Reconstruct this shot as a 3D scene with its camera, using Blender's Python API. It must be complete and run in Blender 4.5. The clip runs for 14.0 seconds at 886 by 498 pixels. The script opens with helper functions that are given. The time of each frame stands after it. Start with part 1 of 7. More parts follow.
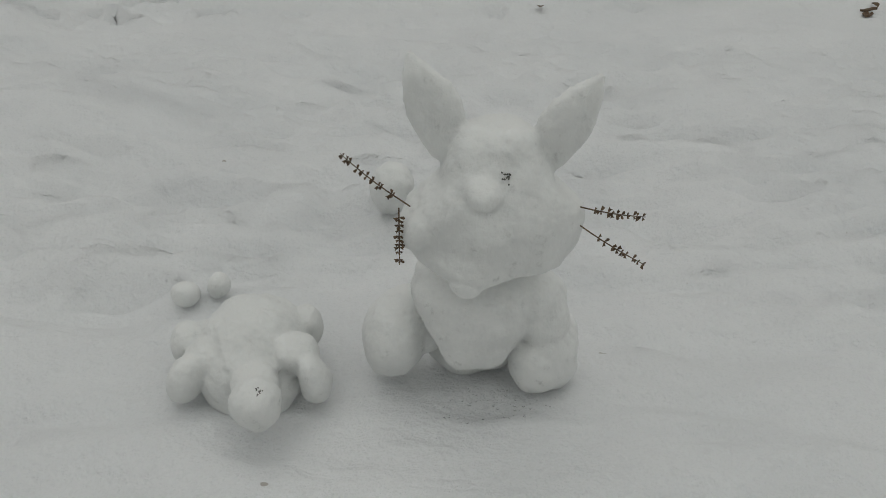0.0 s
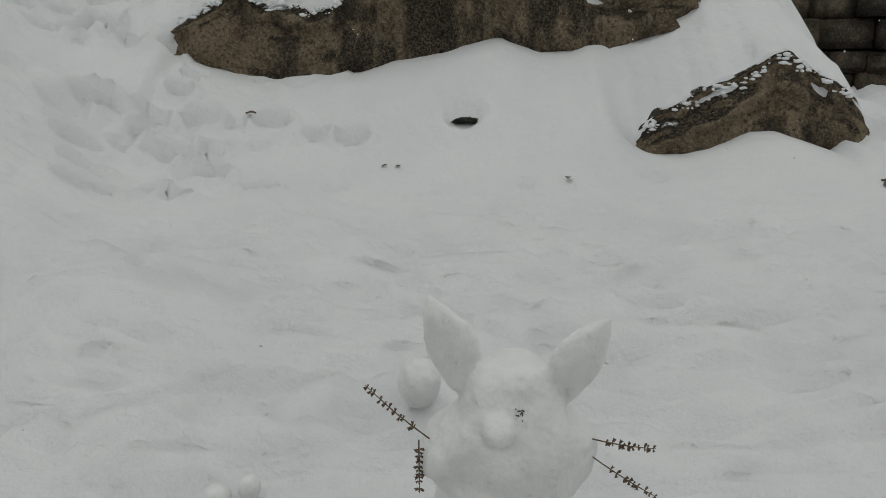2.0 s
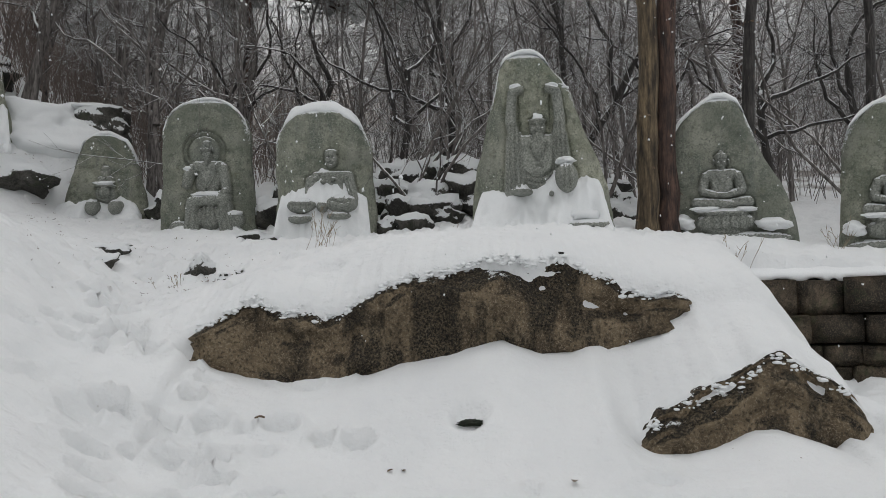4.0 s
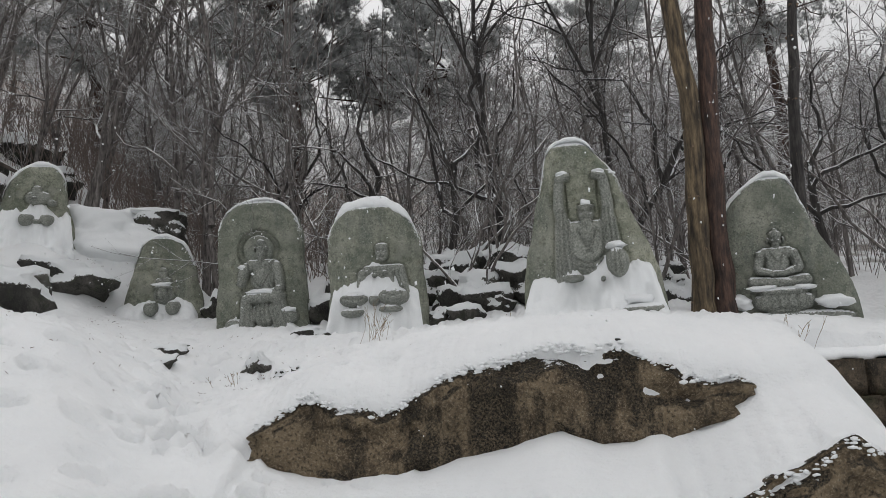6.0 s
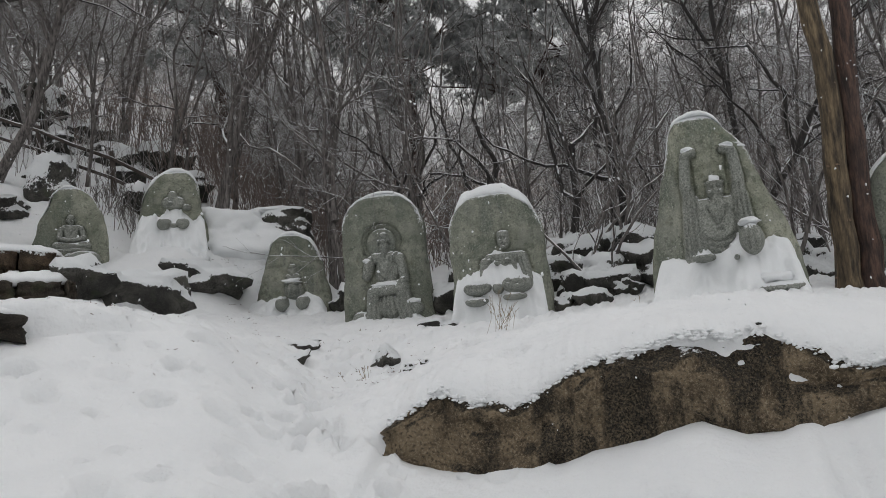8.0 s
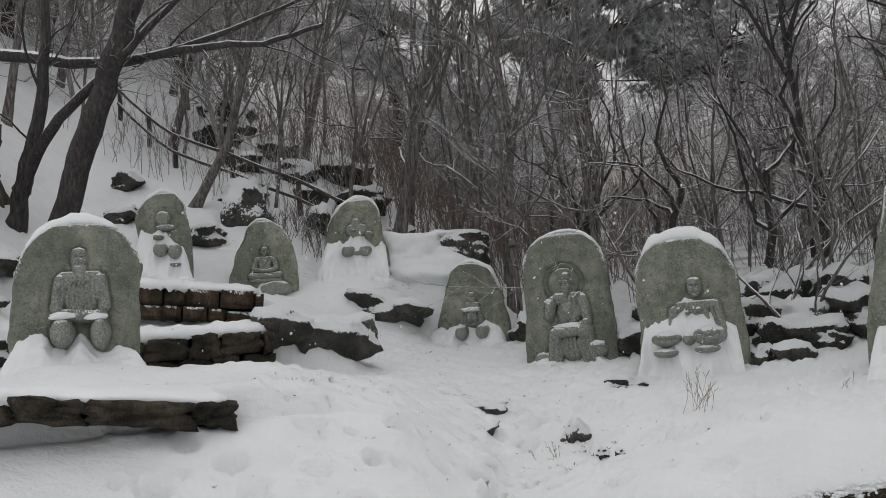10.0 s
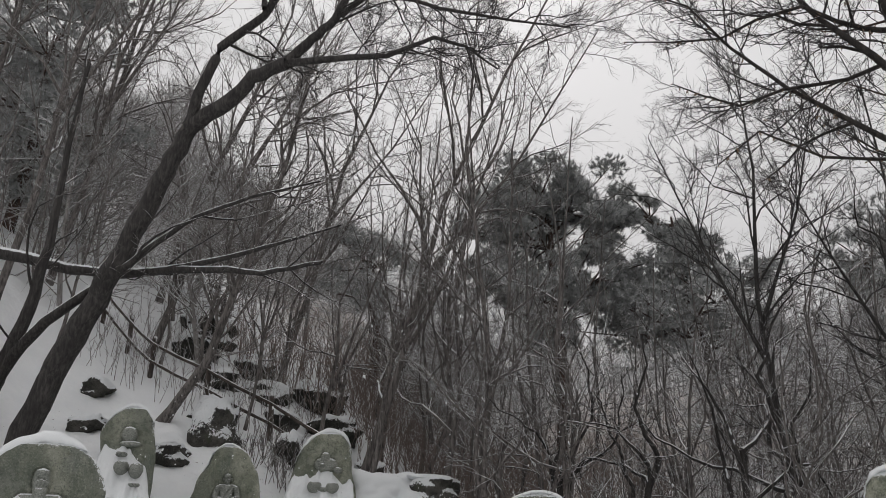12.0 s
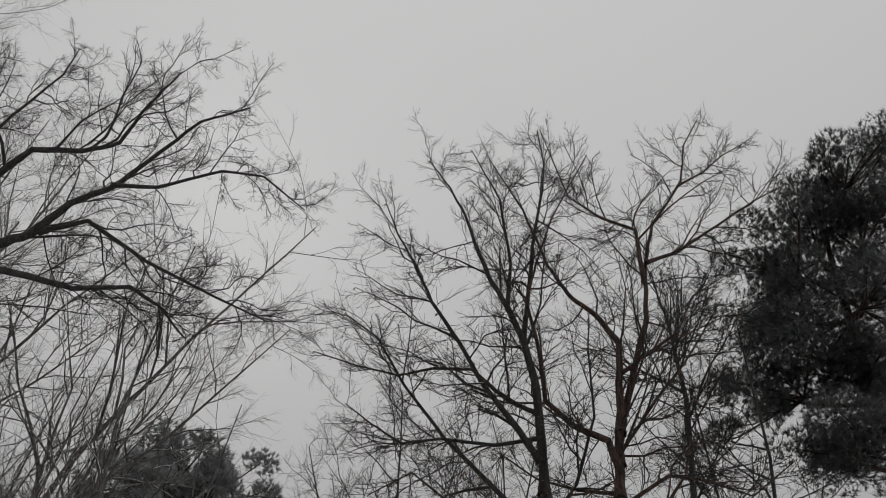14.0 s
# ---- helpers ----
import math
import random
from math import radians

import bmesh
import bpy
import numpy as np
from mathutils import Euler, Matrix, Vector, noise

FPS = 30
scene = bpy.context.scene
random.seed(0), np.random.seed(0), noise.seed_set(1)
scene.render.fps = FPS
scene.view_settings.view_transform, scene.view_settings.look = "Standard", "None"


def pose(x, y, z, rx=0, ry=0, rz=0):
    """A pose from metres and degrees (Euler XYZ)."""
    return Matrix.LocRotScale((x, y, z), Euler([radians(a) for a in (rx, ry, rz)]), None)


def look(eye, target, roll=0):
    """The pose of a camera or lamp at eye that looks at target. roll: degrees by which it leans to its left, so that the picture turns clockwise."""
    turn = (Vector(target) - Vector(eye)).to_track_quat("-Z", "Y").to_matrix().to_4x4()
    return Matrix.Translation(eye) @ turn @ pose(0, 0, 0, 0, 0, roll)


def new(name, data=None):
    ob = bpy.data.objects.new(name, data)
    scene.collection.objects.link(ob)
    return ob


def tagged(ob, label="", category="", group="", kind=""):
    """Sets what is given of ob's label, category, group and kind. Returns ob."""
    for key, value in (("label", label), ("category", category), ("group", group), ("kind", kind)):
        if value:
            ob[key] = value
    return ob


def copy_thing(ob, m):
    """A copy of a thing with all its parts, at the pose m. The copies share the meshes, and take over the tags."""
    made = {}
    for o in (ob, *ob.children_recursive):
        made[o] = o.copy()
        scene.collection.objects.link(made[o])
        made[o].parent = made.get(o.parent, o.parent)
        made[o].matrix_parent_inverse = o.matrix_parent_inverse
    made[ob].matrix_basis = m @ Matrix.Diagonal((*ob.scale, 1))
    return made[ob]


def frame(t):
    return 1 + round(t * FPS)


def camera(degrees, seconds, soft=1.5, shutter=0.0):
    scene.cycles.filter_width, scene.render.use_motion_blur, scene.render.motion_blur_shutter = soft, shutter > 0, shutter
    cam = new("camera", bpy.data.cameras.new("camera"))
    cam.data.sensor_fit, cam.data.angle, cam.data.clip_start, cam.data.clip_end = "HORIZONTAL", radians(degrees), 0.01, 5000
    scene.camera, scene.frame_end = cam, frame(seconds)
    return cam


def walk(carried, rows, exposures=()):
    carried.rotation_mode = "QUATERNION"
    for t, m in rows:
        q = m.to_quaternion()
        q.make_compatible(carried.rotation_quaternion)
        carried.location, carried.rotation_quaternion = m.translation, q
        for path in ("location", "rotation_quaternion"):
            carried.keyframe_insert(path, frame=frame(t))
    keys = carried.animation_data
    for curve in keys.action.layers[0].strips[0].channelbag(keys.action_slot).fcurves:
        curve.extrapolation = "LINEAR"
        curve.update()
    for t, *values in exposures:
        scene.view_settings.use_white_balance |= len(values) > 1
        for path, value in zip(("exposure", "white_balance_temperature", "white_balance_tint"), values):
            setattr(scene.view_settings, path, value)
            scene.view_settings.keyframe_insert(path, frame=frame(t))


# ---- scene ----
cam = camera(55.5, 14.0, 0.5)
PATH = [
    (0, (0.154, -0.119, 0.768), (0.143, 1.65, -0.165), 0.3),
    (0.5, (0.156, -0.121, 0.778), (0.125, 1.654, -0.145), -0.4),
    (1, (0.168, -0.116, 0.809), (0.096, 1.681, -0.066), -0.9),
    (1.5, (0.174, -0.122, 0.859), (0.075, 1.723, 0.094), -1.0),
    (2, (0.178, -0.133, 0.902), (0.075, 1.76, 0.264), -0.7),
    (2.5, (0.18, -0.153, 0.939), (0.082, 1.782, 0.442), -0.6),
    (3, (0.192, -0.182, 0.966), (0.102, 1.79, 0.659), -0.8),
    (3.5, (0.204, -0.196, 0.973), (0.105, 1.798, 0.858), -1.1),
    (4, (0.206, -0.208, 0.982), (0.087, 1.788, 1.011), -1.5),
    (6.3, (0.189, -0.219, 1.006), (-0.078, 1.747, 1.257), -4.2),
    (6.5, (0.189, -0.221, 1.016), (-0.11, 1.74, 1.27), -4.8),
    (7, (0.189, -0.211, 1.019), (-0.171, 1.743, 1.248), -5.7),
    (7.5, (0.174, -0.2, 1.03), (-0.256, 1.741, 1.25), -5.8),
    (8, (0.159, -0.161, 1.05), (-0.347, 1.761, 1.275), -5.2),
    (8.5, (0.128, -0.079, 1.175), (-0.462, 1.823, 1.367), -5.2),
    (9, (0.089, -0.049, 1.472), (-0.647, 1.804, 1.632), -5.5),
    (9.2, (0.071, -0.055, 1.577), (-0.702, 1.782, 1.743), -5.4),
    (11.3, (0.015, -0.349, 2.044), (-0.928, 1.377, 2.411), -1.9),
    (11.5, (-0.009, -0.348, 2.063), (-0.912, 1.374, 2.534), -1.1),
    (12, (-0.021, -0.355, 2.082), (-0.776, 1.358, 2.786), 1.0),
    (12.5, (0.011, -0.373, 2.102), (-0.68, 1.31, 2.932), 2.6),
    (13, (0.057, -0.413, 2.119), (-0.548, 1.212, 3.115), 3.0),
    (13.5, (-0.02, -0.417, 2.139), (-0.3, 1.19, 3.296), 2.0),
    (14, (-0.075, -0.418, 2.174), (-0.07, 1.085, 3.494), 5.4),
]
EXPOSURES = [(0, -0.34, 6600, 8), (1.0, -0.33, 6600, 8), (2.0, -0.27, 6540, 8), (3.0, -0.06, 6440, 9), (4.0, 0.20, 6440, 12), (6.4, 0.30, 6440, 13), (7.5, 0.20, 6440, 13), (9.2, 0.18, 6440, 13), (11.3, 0.26, 6500, 14), (12, 0.04, 6520, 14), (13, -0.34, 6520, 14), (14, -0.62, 6500, 12)]
walk(cam, [(t, look(eye, target, roll)) for t, eye, target, roll in PATH], EXPOSURES)

# ---- daylight: an overcast winter sky ----
SUN_AZ, SUN_EL = radians(-20), radians(40)
world = bpy.data.worlds.new("overcast_sky")
scene.world = world
world.use_nodes = True
wn, wl = world.node_tree.nodes, world.node_tree.links
wn.clear()
sky = wn.new("ShaderNodeTexSky")
sky.sky_type, sky.sun_disc, sky.sun_elevation, sky.sun_rotation = "NISHITA", False, SUN_EL, SUN_AZ
hsv = wn.new("ShaderNodeHueSaturation")
hsv.inputs["Saturation"].default_value = 0.12
bg_sky, bg_cloud = wn.new("ShaderNodeBackground"), wn.new("ShaderNodeBackground")
bg_sky.inputs["Strength"].default_value = 0.012
bg_cloud.inputs["Color"].default_value = (0.835, 0.845, 0.83, 1)
bg_cloud.inputs["Strength"].default_value = 0.55
cloud_noise = wn.new("ShaderNodeTexNoise")
cloud_noise.inputs["Scale"].default_value = 1.6
cloud_noise.inputs["Detail"].default_value = 4
cloud_ramp = wn.new("ShaderNodeMapRange")
cloud_ramp.inputs["To Min"].default_value, cloud_ramp.inputs["To Max"].default_value = 0.96, 1.06
dome_at, dome_up, dome = wn.new("ShaderNodeTexCoord"), wn.new("ShaderNodeSeparateXYZ"), wn.new("ShaderNodeMapRange")
dome.inputs["To Min"].default_value, dome.inputs["To Max"].default_value = 0.35, 1.04
dome_cloud = wn.new("ShaderNodeMath")
dome_cloud.operation = "MULTIPLY"
both, wout = wn.new("ShaderNodeAddShader"), wn.new("ShaderNodeOutputWorld")
wl.new(sky.outputs[0], hsv.inputs["Color"])
wl.new(hsv.outputs[0], bg_sky.inputs["Color"])
wl.new(cloud_noise.outputs["Fac"], cloud_ramp.inputs["Value"])
wl.new(dome_at.outputs["Generated"], dome_up.inputs[0])
wl.new(dome_up.outputs[2], dome.inputs["Value"])
wl.new(cloud_ramp.outputs[0], dome_cloud.inputs[0])
wl.new(dome.outputs[0], dome_cloud.inputs[1])
wl.new(dome_cloud.outputs[0], bg_cloud.inputs["Strength"])
wl.new(bg_sky.outputs[0], both.inputs[0])
wl.new(bg_cloud.outputs[0], both.inputs[1])
wl.new(both.outputs[0], wout.inputs[0])
sun = new("sun", bpy.data.lights.new("sun", "SUN"))
sun.data.energy, sun.data.angle, sun.data.color = 0.38, radians(50), (1, 0.97, 0.93)
sun.matrix_world = look((0, 0, 30), Vector((0, 0, 30)) - Vector((math.sin(SUN_AZ) * math.cos(SUN_EL), math.cos(SUN_AZ) * math.cos(SUN_EL), math.sin(SUN_EL))))


# ---- materials ----
class Mat:
    """Small builder for node materials on object-space or world-space coordinates."""

    def __init__(self, name, rough=0.7, metal=0.0):
        self.m = bpy.data.materials.new(name)
        self.m.use_nodes = True
        self.n, self.l = self.m.node_tree.nodes, self.m.node_tree.links
        self.bsdf = self.n["Principled BSDF"]
        self.bsdf.inputs["Roughness"].default_value = rough
        self.bsdf.inputs["Metallic"].default_value = metal
        self.geo = self.n.new("ShaderNodeNewGeometry")
        self.pos = self.geo.outputs["Position"]

    def noise(self, scale, detail=4, rough=0.55, stretch=None):
        t = self.n.new("ShaderNodeTexNoise")
        t.inputs["Scale"].default_value, t.inputs["Detail"].default_value, t.inputs["Roughness"].default_value = scale, detail, rough
        v = self.pos
        if stretch:
            mp = self.n.new("ShaderNodeMapping")
            mp.inputs["Scale"].default_value = stretch
            self.l.new(v, mp.inputs[0])
            v = mp.outputs[0]
        self.l.new(v, t.inputs["Vector"])
        return t.outputs["Fac"]

    def ramp(self, fac, stops):
        r = self.n.new("ShaderNodeValToRGB")
        while len(r.color_ramp.elements) < len(stops):
            r.color_ramp.elements.new(0.5)
        for e, (p, c) in zip(r.color_ramp.elements, stops):
            e.position, e.color = p, (*c, 1)
        self.l.new(fac, r.inputs[0])
        return r.outputs[0]

    def mix(self, fac, a, b, kind="MIX"):
        x = self.n.new("ShaderNodeMix")
        x.data_type, x.blend_type = "RGBA", kind
        for sock, v in ((x.inputs[0], fac), (x.inputs[6], a), (x.inputs[7], b)):
            if isinstance(v, (int, float)):
                sock.default_value = v
            elif isinstance(v, tuple):
                sock.default_value = (*v, 1)
            else:
                self.l.new(v, sock)
        return x.outputs[2]

    def math(self, op, a, b=0.0, c=0.0):
        x = self.n.new("ShaderNodeMath")
        x.operation, x.use_clamp = op, False
        for sock, v in zip(x.inputs, (a, b, c)):
            if isinstance(v, (int, float)):
                sock.default_value = v
            else:
                self.l.new(v, sock)
        return x.outputs[0]

    def range(self, v, a, b, lo=0.0, hi=1.0):
        r = self.n.new("ShaderNodeMapRange")
        r.interpolation_type = "SMOOTHSTEP"
        for k, x in (("From Min", a), ("From Max", b), ("To Min", lo), ("To Max", hi)):
            r.inputs[k].default_value = x
        self.l.new(v, r.inputs["Value"])
        return r.outputs[0]

    def axis(self, k, normal=False):
        s = self.n.new("ShaderNodeSeparateXYZ")
        self.l.new(self.geo.outputs["Normal"] if normal else self.pos, s.inputs[0])
        return s.outputs[k]

    def color(self, c):
        if isinstance(c, tuple):
            self.bsdf.inputs["Base Color"].default_value = (*c, 1)
        else:
            self.l.new(c, self.bsdf.inputs["Base Color"])
        return self

    def glow_through(self, weight, scale):
        """Light that scatters inside, as in snow."""
        self.bsdf.inputs["Subsurface Weight"].default_value = weight
        self.bsdf.inputs["Subsurface Radius"].default_value = (1.0, 0.97, 0.95)
        self.bsdf.inputs["Subsurface Scale"].default_value = scale
        return self

    def bump(self, *pairs):
        last = None
        for h, strength, dist in pairs:
            b = self.n.new("ShaderNodeBump")
            b.inputs["Strength"].default_value, b.inputs["Distance"].default_value = strength, dist
            self.l.new(h, b.inputs["Height"])
            if last:
                self.l.new(last, b.inputs["Normal"])
            last = b.outputs[0]
        self.l.new(last, self.bsdf.inputs["Normal"])
        return self


def snow_material():
    m = Mat("snow", 0.75)
    c = m.ramp(m.noise(3.0), [(0.3, (0.79, 0.81, 0.82)), (0.7, (0.85, 0.86, 0.865))])
    m.color(m.mix(m.range(m.noise(140, 2), 0.35, 0.75), c, (0.74, 0.76, 0.77)))
    m.bump((m.noise(9, 5), 0.35, 0.02), (m.noise(220, 3, 0.7), 0.5, 0.004))
    return m.m


def packed_snow_material():
    m = Mat("packed_snow", 0.6)
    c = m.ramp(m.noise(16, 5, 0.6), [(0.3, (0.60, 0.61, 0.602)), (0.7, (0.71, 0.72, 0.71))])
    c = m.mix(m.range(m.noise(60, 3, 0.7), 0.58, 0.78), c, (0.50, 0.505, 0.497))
    # paler towards faces that point up, broken by noise
    facing_up = m.range(m.math("ADD", m.axis(2, True), m.math("MULTIPLY", m.noise(110, 5, 0.75), 1.1)), 0.45, 1.45)
    c = m.mix(facing_up, c, (0.77, 0.78, 0.77))
    c = m.mix(m.range(m.noise(240, 2, 0.5), 0.80, 0.83), c, (0.25, 0.24, 0.22))
    m.color(c)
    m.bump((m.noise(40, 5), 0.6, 0.010), (m.noise(170, 3, 0.6), 0.45, 0.0035), (m.noise(600, 2, 0.5), 0.35, 0.0012))
    m.glow_through(0.85, 0.018)
    return m.m


def ground_material():
    """Snow in the open; in the woods it thins out over leaf litter."""
    m = Mat("snow_ground", 0.75)
    c = m.ramp(m.noise(2.2), [(0.3, (0.755, 0.77, 0.78)), (0.7, (0.815, 0.825, 0.83))])
    c = m.mix(m.range(m.noise(240, 2), 0.45, 0.85), c, (0.72, 0.735, 0.74))
    specks = m.range(m.noise(26, 2, 0.5), 0.775, 0.80)
    c = m.mix(specks, c, (0.45, 0.43, 0.40))
    # second term: dark woods floor on the unseen rise added behind
    woods = m.math("ADD", m.range(m.math("ADD", m.axis(1), m.math("MULTIPLY", m.math("MINIMUM", m.axis(0), 0.0), 0.55)), 11, 16), m.range(m.axis(1), -14, -8, 1, 0))
    patch = m.math("MAXIMUM", m.range(m.noise(1.3, 7, 0.7), 0.44, 0.62), m.range(m.axis(1), 19, 27, 0.0, 0.94))
    # leaf tones are raised so the colour carries the distant haze
    litter = m.ramp(m.noise(12, 5, 0.7), [(0.25, (0.14, 0.122, 0.110)), (0.55, (0.27, 0.238, 0.215)), (0.8, (0.38, 0.345, 0.32))])
    m.color(m.mix(m.math("MULTIPLY", woods, patch), c, litter))
    m.bump((m.noise(8, 6, 0.6), 0.75, 0.05), (m.noise(23, 4, 0.55), 0.40, 0.012), (m.noise(80, 3, 0.6), 0.35, 0.003), (m.noise(420, 3, 0.7), 0.70, 0.0022))
    m.glow_through(0.32, 0.005)
    return m.m


def rock_material(name, dark, mid, light, snow=0.0, moss=0.0):
    m = Mat(name, 0.85)
    m.bsdf.inputs["Specular IOR Level"].default_value = 0.2
    big = m.noise(4.2, 9, 0.72)
    c = m.ramp(big, [(0.34, dark), (0.47, mid), (0.66, light)])
    streak = m.range(m.noise(3.6, 8, 0.7, (1.0, 1.0, 0.38)), 0.50, 0.60)
    c = m.mix(m.math("MULTIPLY", streak, 0.75), c, dark)
    c = m.mix(m.range(m.noise(1.7, 5, 0.6), 0.47, 0.60, 0, 0.85), c, dark)
    grain = m.noise(110, 3, 0.7)
    c = m.mix(m.range(grain, 0.50, 0.66, 0, 0.65), c, light)
    c = m.mix(m.range(m.noise(46, 4, 0.75), 0.55, 0.66, 0, 0.8), c, dark)
    c = m.mix(m.range(m.noise(85, 3, 0.7), 0.55, 0.66, 0, 0.7), c, dark)
    if moss:
        c = m.mix(m.range(m.noise(5, 5, 0.7), 0.52, 0.68, 0, moss), c, (0.06, 0.075, 0.04))
    if snow:
        up = m.range(m.math("ADD", m.axis(2, True), m.math("MULTIPLY", m.noise(22, 4, 0.7), 0.9)), 1.45 - snow, 1.55 - snow)
        c = m.mix(up, c, (0.80, 0.82, 0.83))
    m.color(c)
    m.bump((m.noise(6, 6, 0.65), 0.7, 0.08), (m.noise(38, 4, 0.7), 0.6, 0.02), (grain, 0.7, 0.008))
    return m.m


def boulder_material():
    """Tan granite with black crusts of lichen, thickest on what faces up."""
    m = Mat("brown_granite", 0.88)
    m.bsdf.inputs["Specular IOR Level"].default_value = 0.15
    c = m.ramp(m.noise(5.5, 7, 0.7), [(0.36, (0.092, 0.070, 0.047)), (0.5, (0.19, 0.146, 0.096)), (0.66, (0.32, 0.25, 0.165))])
    c = m.mix(m.range(m.noise(120, 3, 0.7), 0.50, 0.60, 0, 0.75), c, (0.42, 0.35, 0.255))
    c = m.mix(m.range(m.noise(60, 4, 0.75), 0.52, 0.62, 0, 0.8), c, (0.03, 0.025, 0.02))
    crust = m.range(m.noise(2.3, 8, 0.66, (1.4, 1.0, 0.45)), 0.47, 0.57)
    lichen = m.range(m.math("ADD", m.axis(2, True), m.math("MULTIPLY", m.noise(6.0, 6, 0.7), 1.5)), 1.06, 1.32)
    grit = m.range(m.noise(75, 4, 0.75), 0.40, 0.62, 1.0, 0.45)
    black = m.ramp(m.noise(30, 5, 0.7), [(0.4, (0.012, 0.012, 0.011)), (0.7, (0.045, 0.042, 0.036))])
    both = m.math("MINIMUM", m.math("MULTIPLY", m.math("MAXIMUM", crust, lichen), grit), 1.0)
    c = m.mix(both, c, black)
    dust = m.range(m.math("ADD", m.axis(2, True), m.math("MULTIPLY", m.noise(24, 5, 0.75), 0.9)), 1.30, 1.38)
    m.color(m.mix(dust, c, (0.80, 0.82, 0.83)))
    m.bump((m.noise(5, 7, 0.68), 0.9, 0.10), (m.noise(34, 5, 0.7), 0.8, 0.02), (m.noise(120, 3, 0.7), 0.7, 0.008))
    return m.m


def stele_material():
    m = Mat("carved_granite", 0.85)
    m.bsdf.inputs["Specular IOR Level"].default_value = 0.25
    c = m.ramp(m.noise(3.0, 9, 0.72), [(0.36, (0.125, 0.147, 0.105)), (0.5, (0.27, 0.283, 0.215)), (0.64, (0.43, 0.43, 0.34))])
    c = m.mix(m.range(m.noise(3.5, 6, 0.65, (1, 1, 0.3)), 0.50, 0.62, 0, 0.6), c, (0.105, 0.125, 0.108))
    c = m.mix(m.range(m.noise(70, 4, 0.75), 0.51, 0.62, 0, 0.6), c, (0.52, 0.515, 0.44))
    c = m.mix(m.range(m.noise(52, 4, 0.75), 0.53, 0.64, 0, 0.65), c, (0.038, 0.044, 0.036))
    c = m.mix(m.range(m.noise(7, 6, 0.7), 0.56, 0.70, 0, 0.5), c, (0.13, 0.125, 0.06))
    c = m.mix(m.range(m.noise(1.6, 6, 0.65), 0.47, 0.57, 0, 0.45), c, (0.10, 0.115, 0.075))
    c = m.mix(m.range(m.noise(2.6, 8, 0.75), 0.52, 0.60, 0, 0.5), c, (0.29, 0.295, 0.25))
    c = m.mix(m.range(m.noise(9, 8, 0.78), 0.53, 0.60, 0, 0.55), c, (0.07, 0.08, 0.055))
    info = m.n.new("ShaderNodeObjectInfo")
    c = m.mix(m.math("MULTIPLY", info.outputs["Random"], 0.35), c, (0.11, 0.125, 0.122))
    worn = m.n.new("ShaderNodeAttribute")
    worn.attribute_name = "carving"
    worn_grey = m.ramp(m.noise(58, 4, 0.75), [(0.38, (0.13, 0.14, 0.13)), (0.5, (0.28, 0.293, 0.272)), (0.64, (0.46, 0.465, 0.43))])
    c = m.mix(m.math("MULTIPLY", worn.outputs["Fac"], 0.75), c, worn_grey)
    up = m.range(m.math("ADD", m.axis(2, True), m.math("MULTIPLY", m.noise(46, 5, 0.75), 0.9)), 1.12, 1.20)
    dusted = m.n.new("ShaderNodeAttribute")
    dusted.attribute_name = "dusting"
    cling = m.range(m.math("ADD", m.math("MULTIPLY", dusted.outputs["Fac"], 0.34), m.noise(38, 6, 0.8)), 0.76, 0.80)
    m.color(m.mix(m.math("MAXIMUM", up, cling), c, (0.80, 0.82, 0.83)))
    m.bump((m.noise(14, 6, 0.7), 0.7, 0.03), (m.noise(60, 4, 0.75), 0.7, 0.012), (m.noise(150, 3, 0.7), 0.6, 0.005))
    return m.m


def bark_material(name, dark, mid, light, snow=0.0, scale=1.0, backlit_from=0.0):
    m = Mat(name, 0.85)
    furrow = m.noise(30 * scale, 4, 0.65, (1, 1, 0.16))
    c = m.ramp(furrow, [(0.35, dark), (0.5, mid), (0.7, light)])
    c = m.mix(m.range(m.noise(3.5, 4), 0.5, 0.7, 0, 0.5), c, dark)
    if backlit_from:  # tan bark peels low on the trunk; above, backlit darkness is painted in
        c = m.mix(m.range(m.axis(2), backlit_from, backlit_from + 1.5), c, m.ramp(furrow, [(0.35, (0.014, 0.012, 0.011)), (0.7, (0.06, 0.052, 0.047))]))
    if snow:
        up = m.range(m.math("ADD", m.axis(2, True), m.math("MULTIPLY", m.noise(9, 4, 0.7), 0.8)), 1.35 - snow, 1.45 - snow)
        c = m.mix(up, c, (0.78, 0.80, 0.81))
    m.color(c)
    m.bump((furrow, 0.8, 0.03 / scale), (m.noise(160, 3), 0.3, 0.004))
    return m.m


def plain_material(name, a, b, scale=60, rough=0.7):
    m = Mat(name, rough)
    m.color(m.ramp(m.noise(scale, 4, 0.65), [(0.35, a), (0.65, b)]))
    m.bump((m.noise(scale * 3, 3), 0.4, 0.003))
    return m.m


SNOW = snow_material()
PACKED = packed_snow_material()
GROUND = ground_material()
BOULDER = boulder_material()
GREY_ROCK = rock_material("grey_rock", (0.025, 0.025, 0.024), (0.065, 0.062, 0.056), (0.14, 0.135, 0.12), snow=0.84, moss=0.4)
WALL_STONE = rock_material("wall_stone", (0.028, 0.026, 0.022), (0.08, 0.065, 0.048), (0.20, 0.155, 0.11), snow=0.0, moss=0.5)
WALL_BROWN = rock_material("brown_wall_stone", (0.02, 0.016, 0.012), (0.075, 0.053, 0.036), (0.17, 0.122, 0.082), snow=0.10, moss=0.3)
STELE = stele_material()
